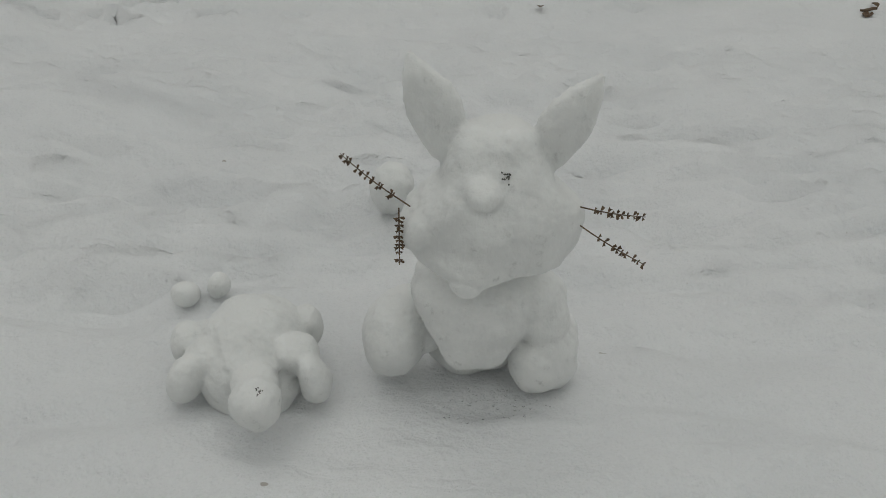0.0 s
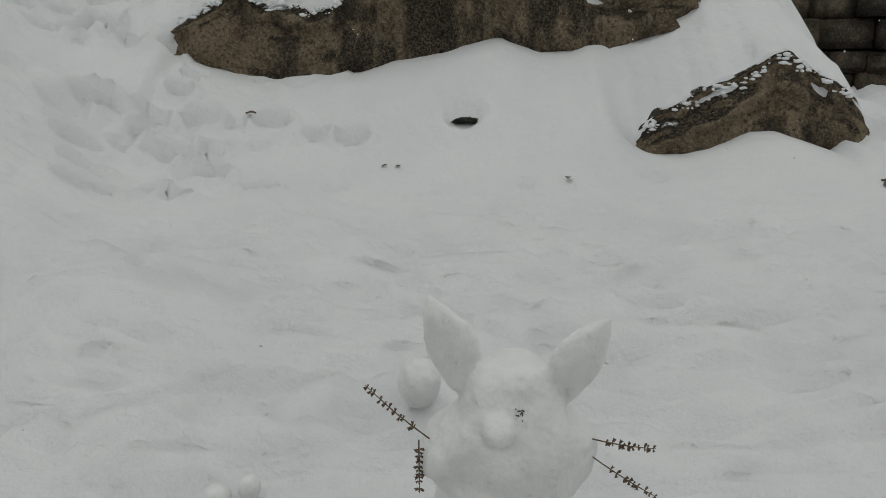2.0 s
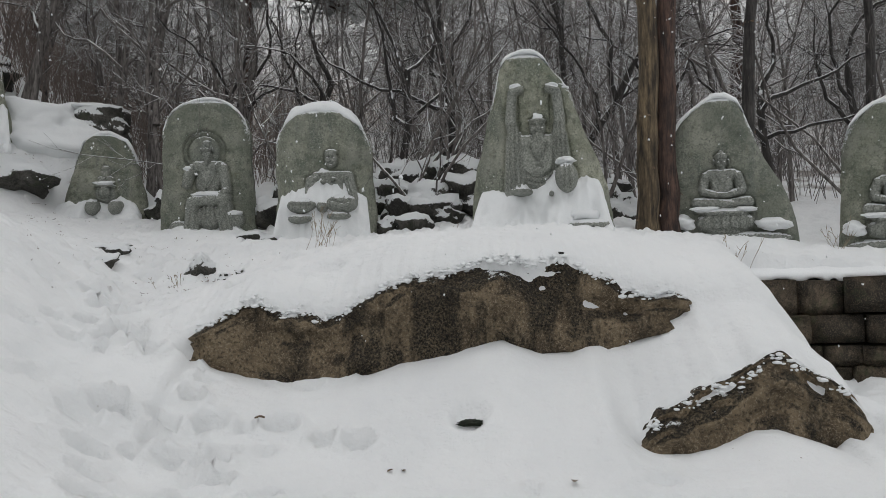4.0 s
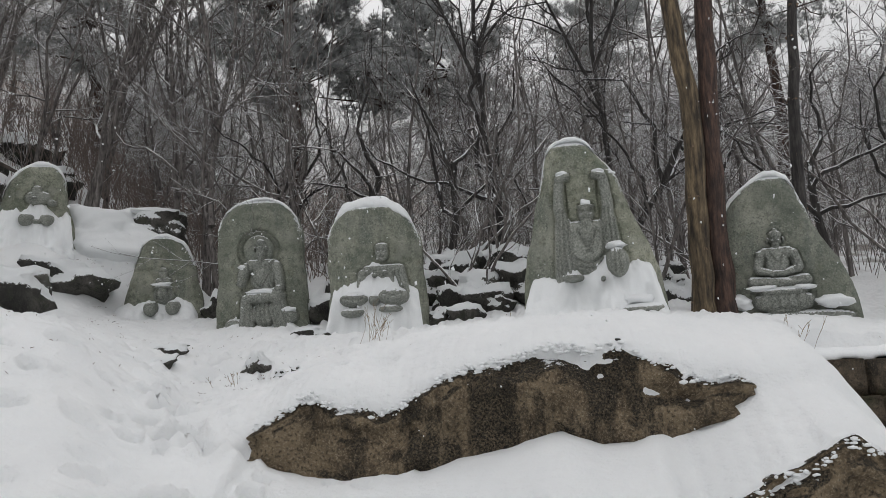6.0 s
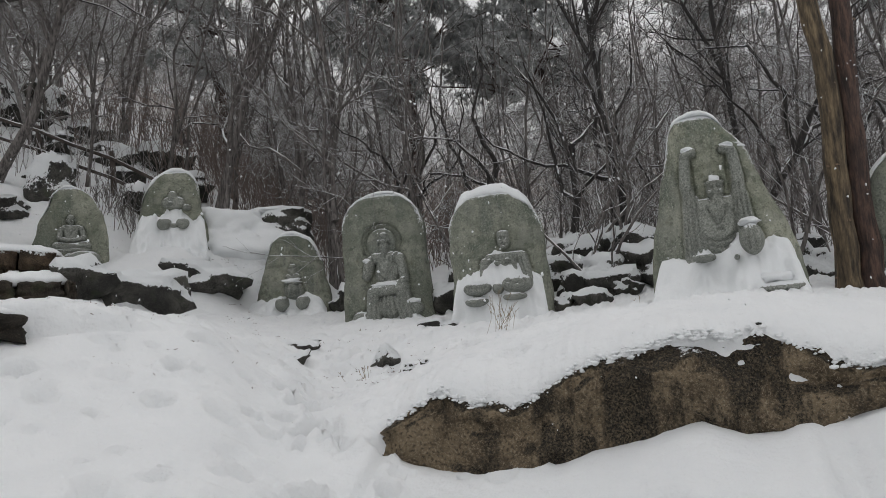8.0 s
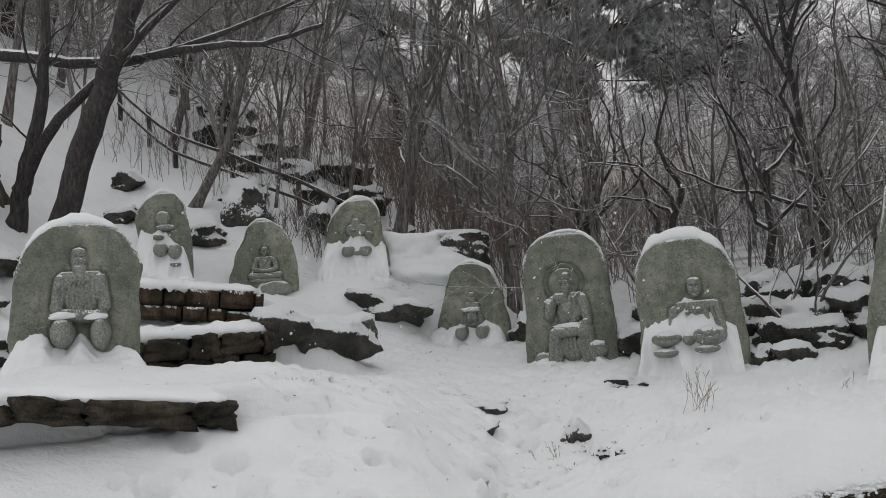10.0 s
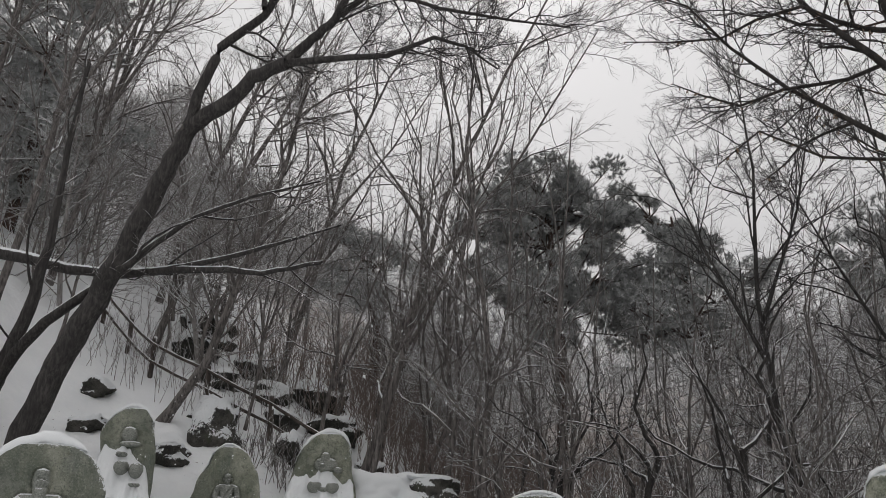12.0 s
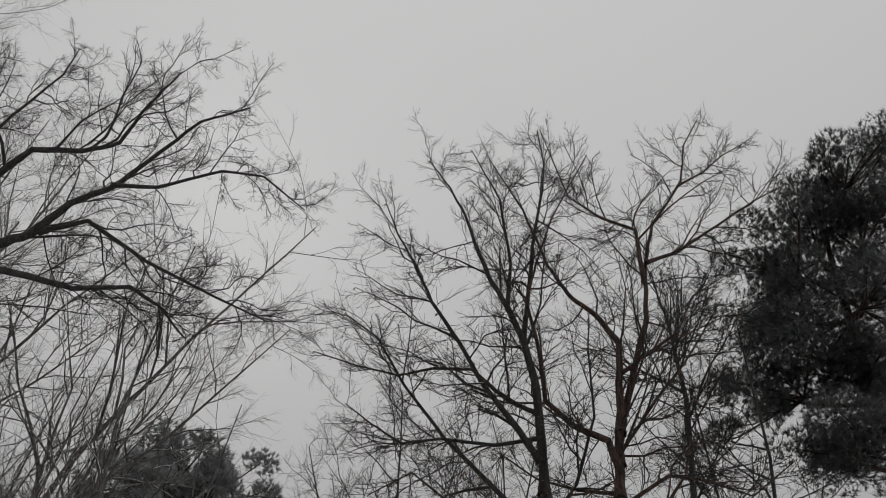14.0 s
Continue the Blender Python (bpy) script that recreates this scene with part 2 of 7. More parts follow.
# bark of the woods, its tones paled to stand in for haze
BARK = bark_material("bark", (0.042, 0.037, 0.035), (0.15, 0.135, 0.127), (0.26, 0.236, 0.224), snow=0.46)
BARK_TAN = bark_material("tan_bark", (0.025, 0.019, 0.013), (0.095, 0.070, 0.043), (0.23, 0.172, 0.10), scale=0.7, backlit_from=4.6)
BARK_DARK = bark_material("dark_bark", (0.018, 0.016, 0.016), (0.042, 0.038, 0.036), (0.085, 0.077, 0.072), snow=0.18)
BARK_RED = bark_material("red_bark", (0.02, 0.014, 0.012), (0.06, 0.036, 0.028), (0.13, 0.075, 0.055))
SNOWY_BARK = bark_material("snowy_bark", (0.016, 0.014, 0.014), (0.04, 0.036, 0.034), (0.085, 0.077, 0.072), snow=0.52)
# twigs of the woods, haze painted in as paler tones
TWIG = bark_material("twig", (0.065, 0.058, 0.054), (0.16, 0.144, 0.136), (0.28, 0.257, 0.245), snow=0.64)
# crowns against the sky: backlit darkness is put into the twig colour
TWIG_DARK = bark_material("dark_twig", (0.015, 0.014, 0.014), (0.032, 0.029, 0.028), (0.06, 0.055, 0.052), snow=0.05)
WALL_DARK = rock_material("dark_wall_stone", (0.018, 0.017, 0.015), (0.05, 0.042, 0.034), (0.12, 0.095, 0.072), snow=0.0, moss=0.4)
# falling-snow haze is painted into the base tones; snow lies on top
HAZY_TWIG = bark_material("hazy_twig", (0.15, 0.137, 0.131), (0.28, 0.26, 0.25), (0.40, 0.38, 0.37), snow=0.74)
BRUSH = plain_material("brush_stems", (0.12, 0.094, 0.083), (0.25, 0.20, 0.175), 20)
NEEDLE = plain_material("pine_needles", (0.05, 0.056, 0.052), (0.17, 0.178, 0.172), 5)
# far pines: haze of the snowfall put into a paler needle colour
HAZY_NEEDLE = plain_material("hazy_pine_needles", (0.20, 0.21, 0.205), (0.50, 0.51, 0.505), 5)
STALK = plain_material("dry_stalk", (0.05, 0.03, 0.018), (0.17, 0.11, 0.06), 220)
DRY_GRASS = plain_material("dry_grass", (0.16, 0.12, 0.075), (0.36, 0.29, 0.20), 120)
DRY_LEAF = plain_material("dry_leaf", (0.06, 0.04, 0.025), (0.20, 0.13, 0.075), 160)
DARK_SEED = plain_material("seed", (0.02, 0.02, 0.018), (0.16, 0.16, 0.14), 400)
WOOD_RAIL = bark_material("weathered_rail", (0.03, 0.025, 0.022), (0.07, 0.055, 0.048), (0.12, 0.10, 0.085), snow=0.35)
MOSS = plain_material("moss", (0.006, 0.009, 0.006), (0.02, 0.027, 0.014), 90, 0.95)


# ---- mesh helpers ----
def from_arrays(name, verts, faces, material, smooth=True):
    me = bpy.data.meshes.new(name)
    me.from_pydata([tuple(v) for v in verts], [], faces)
    me.materials.append(material)
    if smooth:
        me.polygons.foreach_set("use_smooth", [True] * len(me.polygons))
    me.update()
    return me


def thing(name, me, label, category, m=None, group="", kind=""):
    ob = new(name, me)
    if m is not None:
        ob.matrix_world = m
    return tagged(ob, label, category, group, kind)


def part(name, me, parent, label=""):
    ob = new(name, me)
    ob.parent = parent
    return tagged(ob, label) if label else ob


def root(name, label, category, m, group=""):
    ob = new(name)
    ob.empty_display_size = 0.1
    ob.matrix_world = m
    return tagged(ob, label, category, group)


def smoothstep(a, b, v):
    t = np.clip((v - a) / (b - a), 0, 1)
    return t * t * (3 - 2 * t)


def fbm(x, y, z=0.0, octaves=4):
    return noise.fractal(Vector((x, y, z)), 1.0, 2.0, octaves)


class Wave:
    """Cheap smooth pseudo-noise for arrays: a sum of turned sines."""

    def __init__(self, seed, wavelength, octaves=4, gain=0.5):
        r = np.random.RandomState(seed)
        self.terms = []
        for o in range(octaves):
            for _ in range(5):
                a, k = r.uniform(0, 2 * np.pi), 2 * np.pi / (wavelength / 2 ** o) * r.uniform(0.7, 1.3)
                self.terms.append((np.cos(a) * k, np.sin(a) * k, r.uniform(0, 6.28), gain ** o / 5))

    def __call__(self, x, y):
        out = 0
        for kx, ky, p, a in self.terms:
            out = out + a * np.sin(kx * x + ky * y + p)
        return out


# ---- ground: one snow sheet, from the flat through the terraces to the wooded hill ----
FACE_Y, FACE2_Y = 4.5, 3.86
BOT_X = (-1.7, -1.52, -1.47, -1.33, -1.17, -0.94, -0.68, -0.49, -0.29, -0.10, 0.12, 0.25, 0.34, 0.46, 0.62, 0.78, 0.90, 1.06, 1.21, 1.30)
BOT_Z = (0.56, 0.55, 0.45, 0.384, 0.342, 0.338, 0.347, 0.362, 0.429, 0.466, 0.509, 0.526, 0.496, 0.459, 0.462, 0.484, 0.525, 0.591, 0.65, 0.70)
TOP_X = (-1.7, -1.52, -1.34, -1.21, -1.11, -1.04, -0.96, -0.85, -0.77, -0.67, -0.51, -0.32, -0.16, 0, 0.13, 0.29, 0.41, 0.57, 0.72, 0.86, 0.91, 1.06, 1.19, 1.30)
TOP_Z = (0.57, 0.575, 0.673, 0.75, 0.764, 0.715, 0.69, 0.71, 0.651, 0.674, 0.766, 0.857, 0.885, 0.913, 0.957, 0.975, 0.925, 0.962, 0.88, 0.829, 0.766, 0.747, 0.765, 0.71)
BOT2_X, BOT2_Z = (0.7, 0.88, 0.96, 1.08, 1.16, 1.30, 1.40, 1.49, 1.58, 1.69, 1.76, 1.82, 1.87, 1.93, 2.1), (0.03, 0.045, 0.015, 0.01, 0.03, 0.065, 0.11, 0.115, 0.09, 0.06, 0.035, 0.095, 0.08, 0.11, 0.03)
TOP2_X, TOP2_Z = (0.7, 0.88, 0.97, 1.05, 1.17, 1.30, 1.41, 1.50, 1.56, 1.62, 1.72, 1.80, 1.87, 1.93, 2.1), (0.07, 0.08, 0.192, 0.226, 0.296, 0.342, 0.399, 0.459, 0.471, 0.43, 0.362, 0.329, 0.28, 0.2, 0.08)
RIDGE_X, RIDGE_Z = (-2.4, -1.83, -1.41, -0.83, -0.45, 0.12, 0.68, 1.24, 1.75), (0.76, 0.80, 0.93, 1.06, 1.137, 1.178, 1.17, 1.09, 1.048)
wave_big, wave_mid, wave_small, wave_rip, wave_rip2 = Wave(3, 2.6, 3), Wave(5, 0.55, 3), Wave(8, 0.14, 3), Wave(12, 0.34, 3, 0.6), Wave(14, 0.15, 2, 0.6)
# level places on which the steles stand: x, y, height, reach
PADS = ((0.74, 7.45, 1.25, 0.7), (-1.56, 8.4, 1.20, 0.6), (-2.98, 8.9, 1.36, 0.6), (-4.81, 10.35, 1.62, 0.6), (2.42, 8.0, 1.10, 0.7), (4.05, 8.0, 0.98, 0.7),
        (-6.62, 10.3, 2.74, 0.9), (-7.40, 9.1, 2.46, 0.6), (-8.15, 8.1, 2.80, 0.6), (-5.70, 4.6, 1.80, 0.6), (-5.7, 11.6, 2.98, 0.8), (-6.6, 11.6, 3.0, 0.7), (-0.40, 10.3, 1.95, 0.95))
# where the snow figures and the small relief of the flat are set out from
NEAR = (0.148, -0.113, 0.066)
# trodden hollows: x, y, radius, depth
DENTS = ((-2.56, 5.57, 0.09, 0.05), (-2.39, 5.08, 0.09, 0.06), (-2.24, 4.93, 0.08, 0.06), (-2.17, 4.61, 0.09, 0.06), (-2.0, 4.42, 0.08, 0.05), (-1.79, 3.87, 0.09, 0.05), (-1.73, 3.48, 0.08, 0.04),
         (-1.42, 4.1, 0.06, 0.05), (-1.82, 4.49, 0.05, 0.05), (-1.52, 3.06, 0.09, 0.04), (-0.95, 3.93, 0.08, 0.04), (-0.74, 3.82, 0.06, 0.04), (-0.57, 3.80, 0.07, 0.04), (0.19, 3.43, 0.04, 0.015), (0.75, 3.5, 0.07, 0.02),
         (-2.9, 4.93, 0.08, 0.04), (-3.64, 4.03, 0.1, 0.05), (-3.93, 3.66, 0.1, 0.05), (-3.7, 3.47, 0.1, 0.04), (-1.3, 3.93, 0.08, 0.04), (-0.04, 3.90, 0.09, 0.018))
r_dent = random.Random(19)
TRODDEN = tuple((-2.3 + 1.1 * q + r_dent.gauss(0, 0.16), 5.6 - 2.4 * q + r_dent.gauss(0, 0.12), r_dent.uniform(0.05, 0.085), r_dent.uniform(0.02, 0.045)) for q in [k / 26 for k in range(27)])
PITS = tuple((r_dent.uniform(-4.2, -0.9), r_dent.uniform(3.4, 6.8), r_dent.uniform(0.025, 0.06), r_dent.uniform(0.010, 0.030)) for _ in range(70))
TRODDEN += tuple((r_dent.uniform(-4.6, -0.5), r_dent.uniform(3.0, 7.2), r_dent.uniform(0.04, 0.11), r_dent.uniform(0.012, 0.034)) for _ in range(120))
TRODDEN += tuple((r_dent.uniform(-0.9, 1.4), r_dent.uniform(5.6, 7.0), r_dent.uniform(0.05, 0.10), r_dent.uniform(0.008, 0.02)) for _ in range(14))
LUMPS = ((-0.65, 1.22, 0.035, 0.022), (-0.83, 1.36, 0.05, 0.018), (-0.47, 1.25, 0.03, 0.014), (-0.30, 1.55, 0.05, 0.016), (0.50, 0.80, 0.02, 0.012), (-0.12, 1.50, 0.10, 0.02), (-0.62, 1.33, 0.12, 0.012))


def line_bot(x):
    return np.interp(x, BOT_X, BOT_Z) + 0.010 * np.sin(9 * x)


def line_top(x):
    return np.maximum(np.interp(x, TOP_X, TOP_Z) + 0.008 * np.sin(41 * x) + 0.007 * np.sin(97 * x) + 0.004 * np.sin(190 * x), line_bot(x))


def line_bot2(x):
    return np.interp(x, BOT2_X, BOT2_Z)


def line_top2(x):
    return np.maximum(np.interp(x, TOP2_X, TOP2_Z) + 0.012 * np.sin(31 * x) + 0.008 * np.sin(73 * x + 2), line_bot2(x))


def middle_slope(x, y):
    z = np.interp(y, (3.2, 4.2, 6.0, 7.5, 9.5, 12, 16, 24, 40, 70, 140, 400), (0, 0.2, 0.95, 1.2, 1.45, 1.9, 2.8, 4.8, 9, 16, 26, 36))
    # the mound that carries the long boulder
    bot, top, top2 = line_bot(x), line_top(x), line_top2(x)
    front = bot * smoothstep(3.1, 4.5, y) ** 1.15
    ridge = np.interp(x, RIDGE_X, RIDGE_Z)
    b2 = smoothstep(0.70, 0.90, x) * (1 - smoothstep(1.95, 2.12, x))
    rise = np.clip((y - FACE2_Y) / (FACE_Y - FACE2_Y), 0, 1)
    over2 = np.where(y < FACE2_Y, line_bot2(x) * smoothstep(3.2, 3.8, y), top2 + (np.maximum(bot, top2) - top2) * (0.55 * rise + 0.45 * rise ** 2))
    front = front * (1 - b2) + over2 * b2
    back = top + (ridge - top) * np.sqrt(np.clip((y - FACE_Y) / 0.75, 0, 1))
    rear = ridge + (1.20 - ridge) * smoothstep(5.3, 7.4, y)
    mound = np.where(y < FACE_Y - 0.01, front, np.where(y < 5.25, back, rear))
    w = smoothstep(-2.7, -1.75, x) * (1 - smoothstep(7.0, 8.5, y))
    z = z * (1 - w) + mound * w
    # low ground to the right, behind it the retaining wall
    low = np.where(y < 6.24, 0.03 * smoothstep(3, 6, y), np.interp(y, (6.24, 6.9, 8, 10, 14, 24, 40, 70, 140, 400), (0.84, 0.94, 1.05, 1.3, 2.0, 4.4, 8.5, 15, 26, 36)))
    lim = 1.60 + 0.33 * smoothstep(4.5, 3.9, y)
    wr = smoothstep(lim, lim + 0.72 - 0.42 * smoothstep(4.5, 3.9, y), x)
    wr = np.where(y > 6.24, smoothstep(1.5, 3.2, x), wr)
    return z * (1 - wr) + low * wr


def left_slope(x, y):
    r = np.hypot(x, y)
    q = -x / np.maximum(y, 0.5)
    z = np.interp(r, (2.6, 4.5, 5.8, 7.3, 8.6, 10.3, 11.6, 12.3, 14, 16, 20, 30, 60, 140, 400), (0, 0.65, 1.30, 1.46, 1.37, 1.62, 1.8, 2.15, 3.1, 4.1, 6.0, 10, 20, 36, 46))
    z = z + 0.22 * smoothstep(0.58, 0.85, q) * smoothstep(5.95, 6.0, r)
    z = z + 0.28 * smoothstep(0.60, 0.72, q) * smoothstep(8.83, 8.88, r)
    z = z + 0.30 * smoothstep(0.60, 0.85, q) * smoothstep(10.57, 10.62, r)
    return z + 0.35 * smoothstep(1.1, 1.9, q) * np.clip(r - 7, 0, 8) + 0.22 * smoothstep(0.6, 1.2, q) * np.clip(r - 15, 0, 30)


def ground_z(x, y):
    x, y = np.asarray(x, float), np.asarray(y, float)
    q = -x / np.maximum(y, 0.5)
    w = smoothstep(0.38, 0.62, q) * smoothstep(1.0, 2.5, y)
    z = middle_slope(x, y) * (1 - w) + left_slope(x, y) * w
    for px, py, pz, pr in PADS:
        g = np.exp(-(((x - px) ** 2 + (y - py) ** 2) / pr ** 2) ** 1.5)
        z = z * (1 - g) + pz * g
    z = z + np.interp(y, (1.2, 3.4, 3.9, 6.0), (0.066, 0.04, 0.02, 0.0))
    near = 1 - smoothstep(3.4, 4.6, y)
    x, y = x - NEAR[0] * near, y - NEAR[1] * near
    flat = 1 - smoothstep(2.6, 3.6, y)
    z = z + 0.02 * wave_big(x, y) * (0.4 + 1.2 * (1 - flat)) + 0.008 * wave_mid(x * 0.6, y * 1.3) + 0.002 * wave_small(x, y)
    # wind ripples, long across and short along
    rip = np.abs(wave_rip(x * 0.33 + 0.2 * y, y * 1.25 + 0.1 * x)) + 0.5 * np.abs(wave_rip2(x * 0.4, y * 1.2))
    z = z - 0.075 * rip * (0.35 + 0.65 * smoothstep(0.95, 1.45, y)) * smoothstep(0.2, 0.5, np.hypot(x + 0.05, y - 0.92)) * (1 - smoothstep(2.7, 3.8, np.hypot(x, y))) - 0.011 * rip * (1 - smoothstep(2.7, 3.8, np.hypot(x, y)))
    z = z + 0.10 * np.exp(-(((x + 1.02) / 0.30) ** 2 + ((y - 2.05) / 0.28) ** 2))
    rough = smoothstep(4.5, 6.0, y) * (1 - smoothstep(12, 20, y))
    z = z + 0.045 * rough * wave_mid(x * 2.1, y * 2.1) + 0.022 * rough * wave_small(x * 0.8, y * 0.8)
    for dx, dy, dr, dd in DENTS + TRODDEN + PITS:
        dd = dd * 2.0
        d2 = ((x - dx) ** 2 + ((y - dy) * 1.2) ** 2) / dr ** 2
        z = z - dd * (1.25 * np.exp(-d2 ** 3 * 1.2) - 0.40 * np.exp(-(np.sqrt(d2) - 1.40) ** 2 * 9))
    for dx, dy, dr, dd in LUMPS:
        z = z + 1.4 * dd * np.exp(-(((x - dx) ** 2 + (y - dy) ** 2) / dr ** 2) ** 2)
    # added rise behind and to the right, out of view, blocks low sky light
    z = z + np.clip(-y - 7, 0, 60) * 0.35 + np.clip(x - 9, 0, 60) * 0.30 * (1 - smoothstep(8, 20, y))
    # hollow pressed in round the snow figures
    for dx, dy, rx, ry, dd in ((0.05, 0.93, 0.12, 0.06, 0.010), (0.045, 0.89, 0.05, 0.03, 0.010), (-0.245, 0.95, 0.12, 0.13, 0.012), (-0.222, 0.82, 0.045, 0.035, 0.012)):
        z = z - dd * np.exp(-(((x - dx) / rx) ** 2 + ((y - dy) / ry) ** 2) ** 2)
    return z


def gz(x, y):
    return float(ground_z(x, y))


def axis_steps(breaks):
    out = [breaks[0][0]]
    for (a, s0), (b, s1) in zip(breaks, breaks[1:]):
        v = a
        while v < b - 1e-6:
            f = (v - a) / (b - a)
            v = min(b, v + s0 + (s1 - s0) * f)
            out.append(v)
    return np.array(out)


def build_ground():
    xs = axis_steps([(-300, 40), (-60, 4), (-16, 0.4), (-6, 0.06), (-3, 0.030), (-2, 0.022), (-0.7, 0.017), (0.6, 0.017), (2.2, 0.032), (4, 0.08), (12, 0.5), (60, 5), (300, 40)])
    ys = axis_steps([(-120, 20), (-6, 0.6), (0.3, 0.05), (0.6, 0.016), (1.6, 0.016), (3.2, 0.032), (5.2, 0.025), (7, 0.06), (12, 0.12), (20, 0.5), (80, 4), (420, 40)])
    X, Y = np.meshgrid(xs, ys)
    Z = ground_z(X, Y)
    nx, ny = len(xs), len(ys)
    verts = np.stack([X.ravel(), Y.ravel(), Z.ravel()], 1)
    i = np.arange(nx * ny).reshape(ny, nx)
    faces = np.stack([i[:-1, :-1].ravel(), i[:-1, 1:].ravel(), i[1:, 1:].ravel(), i[1:, :-1].ravel()], 1)
    me = bpy.data.meshes.new("ground")
    me.vertices.add(len(verts))
    me.vertices.foreach_set("co", verts.ravel())
    me.loops.add(faces.size)
    me.loops.foreach_set("vertex_index", faces.ravel())
    me.polygons.add(len(faces))
    me.polygons.foreach_set("loop_start", np.arange(0, faces.size, 4))
    me.polygons.foreach_set("loop_total", np.full(len(faces), 4))
    me.polygons.foreach_set("use_smooth", np.ones(len(faces), bool))
    me.materials.append(GROUND)
    me.update(calc_edges=True)
    me.validate()
    thing("ground", me, "fresh snow over a flat, terraces and a wooded hillside", "ground", kind="structure")


build_ground()


# ---- rocks ----
def rock_mesh(name, size, material, seed=0, rough=0.18, square=0.5, subdiv=4, fine=0.03):
    """A worn boulder: an icosphere pressed towards a block, with lumps."""
    bm = bmesh.new()
    bmesh.ops.create_icosphere(bm, subdivisions=subdiv, radius=1)
    for v in bm.verts:
        c = v.co.normalized()
        box = c / max(abs(c.x), abs(c.y), abs(c.z))
        p = c.lerp(box, square)
        k = 1 + rough * fbm(c.x * 1.3 + seed * 7.1, c.y * 1.3, c.z * 1.3, 3) + fine * fbm(c.x * 5 + seed, c.y * 5, c.z * 5, 4)
        v.co = Vector((p.x * size[0], p.y * size[1], p.z * size[2])) * k
    me = bpy.data.meshes.new(name)
    bm.to_mesh(me)
    bm.free()
    me.materials.append(material)
    me.polygons.foreach_set("use_smooth", [True] * len(me.polygons))
    return me


def loft_boulder(x0, x1, bot, top, face_y, depth, seed, label, tip=0.06):
    """A bedded boulder: squarish sections along its length that reach back under the snow."""
    n, m = 64, int((x1 - x0) / 0.022)
    verts, faces = [], []
    for i in range(m + 1):
        x = x0 + (x1 - x0) * i / m
        end = min(1.0, (x - x0) / tip, (x1 - x) / tip) ** 0.5 if x0 < x < x1 else 0.0
        lo, hi = float(bot(x)) - 0.18, float(top(x)) + 0.045
        cz, hz = (lo + hi) / 2, max(0.02, (hi - lo) / 2)
        for k in range(n):
            a = 2 * math.pi * k / n
            ca, sa = math.cos(a), math.sin(a)
            py = math.copysign(abs(ca) ** 0.30, ca)
            pz = math.copysign(abs(sa) ** 0.66, sa)
            d = 0.09 * fbm(x * 1.4 + seed, py * 1.1, pz * 0.9 + 3, 4) + 0.045 * fbm(x * 4 + seed, py * 3, pz * 3.2, 4) - 0.06 * abs(fbm(x * 2.1, pz * 1.3, seed, 3)) + 0.020 * fbm(x * 13 + seed, py * 5, pz * 7, 3)
            verts.append((x, face_y - 0.085 + depth + py * (depth * (0.75 + 0.25 * end) + d), cz + pz * hz * (1 + d * 0.4) - 0.12 * max(0.0, py) * (pz > 0)))
    for i in range(m):
        for k in range(n):
            a, b = i * n + k, i * n + (k + 1) % n
            faces.append((a, b, b + n, a + n))
    faces += [tuple(range(n))[::-1], tuple(range(m * n, (m + 1) * n))]
    thing("boulder", from_arrays("boulder", verts, faces, BOULDER), label, "boulder")


loft_boulder(-1.55, 1.30, line_bot, lambda x: np.interp(x, TOP_X, TOP_Z), FACE_Y, 0.5, 0.0, "long brown granite boulder half buried in snow", 0.10)
loft_boulder(0.87, 1.95, line_bot2, lambda x: np.interp(x, TOP2_X, TOP2_Z), FACE2_Y, 0.3, 5.0, "low brown granite boulder under a snow cap", 0.10)


def snow_crumbs(line, x0, x1, face_y, count, seed, label):
    """Loose lumps along the ragged lip of the snow."""
    r = random.Random(seed)
    V, F = [], []
    bm = bmesh.new()
    bmesh.ops.create_icosphere(bm, subdivisions=1, radius=1)
    ball = [v.co.copy() for v in bm.verts]
    tris = [tuple(v.index for v in f.verts) for f in bm.faces]
    bm.free()
    for _ in range(count):
        x = r.uniform(x0, x1)
        s = 0.004 + 0.013 * r.random() ** 2
        back = 0.30 * r.random() ** 1.5
        p = Vector((x, face_y - 0.045 + 0.20 * back, float(line(x)) + 0.022 + 0.10 * back - 0.03 * r.random() * (1 - back)))
        k = Vector((r.uniform(0.8, 1.8), r.uniform(0.8, 1.4), r.uniform(0.5, 0.9)))
        i = len(V)
        V += [p + Vector((c.x * k.x, c.y * k.y, c.z * k.z)) * s * (1 + 0.25 * fbm(c.x + x * 9, c.y, c.z + i)) for c in ball]
        F += [(a + i, b + i, c + i) for a, b, c in tris]
    thing("snow_crumbs", from_arrays("snow_crumbs", V, F, SNOW), label, "snow", kind="stuff")


snow_crumbs(line_top, -1.50, 1.25, FACE_Y, 620, 21, "crumbly lip of snow along the long boulder")
snow_crumbs(line_top2, 0.92, 1.90, FACE2_Y, 110, 22, "crumbly lip of snow on the low boulder")


def loose_rock(x, y, size, seed, label="dark rock breaking through the snow", sink=0.4, turn=0, material=None, square=0.45, group="loose rocks"):
    thing("rock", rock_mesh("rock", size, material or GREY_ROCK, seed, 0.55, square, 3, 0.16), label, "rock", pose(x, y, gz(x, y) + size[2] * (1 - 2 * sink) , (seed * 13 % 11 - 5) * 3, (seed * 7 % 9 - 4) * 3, turn), group)


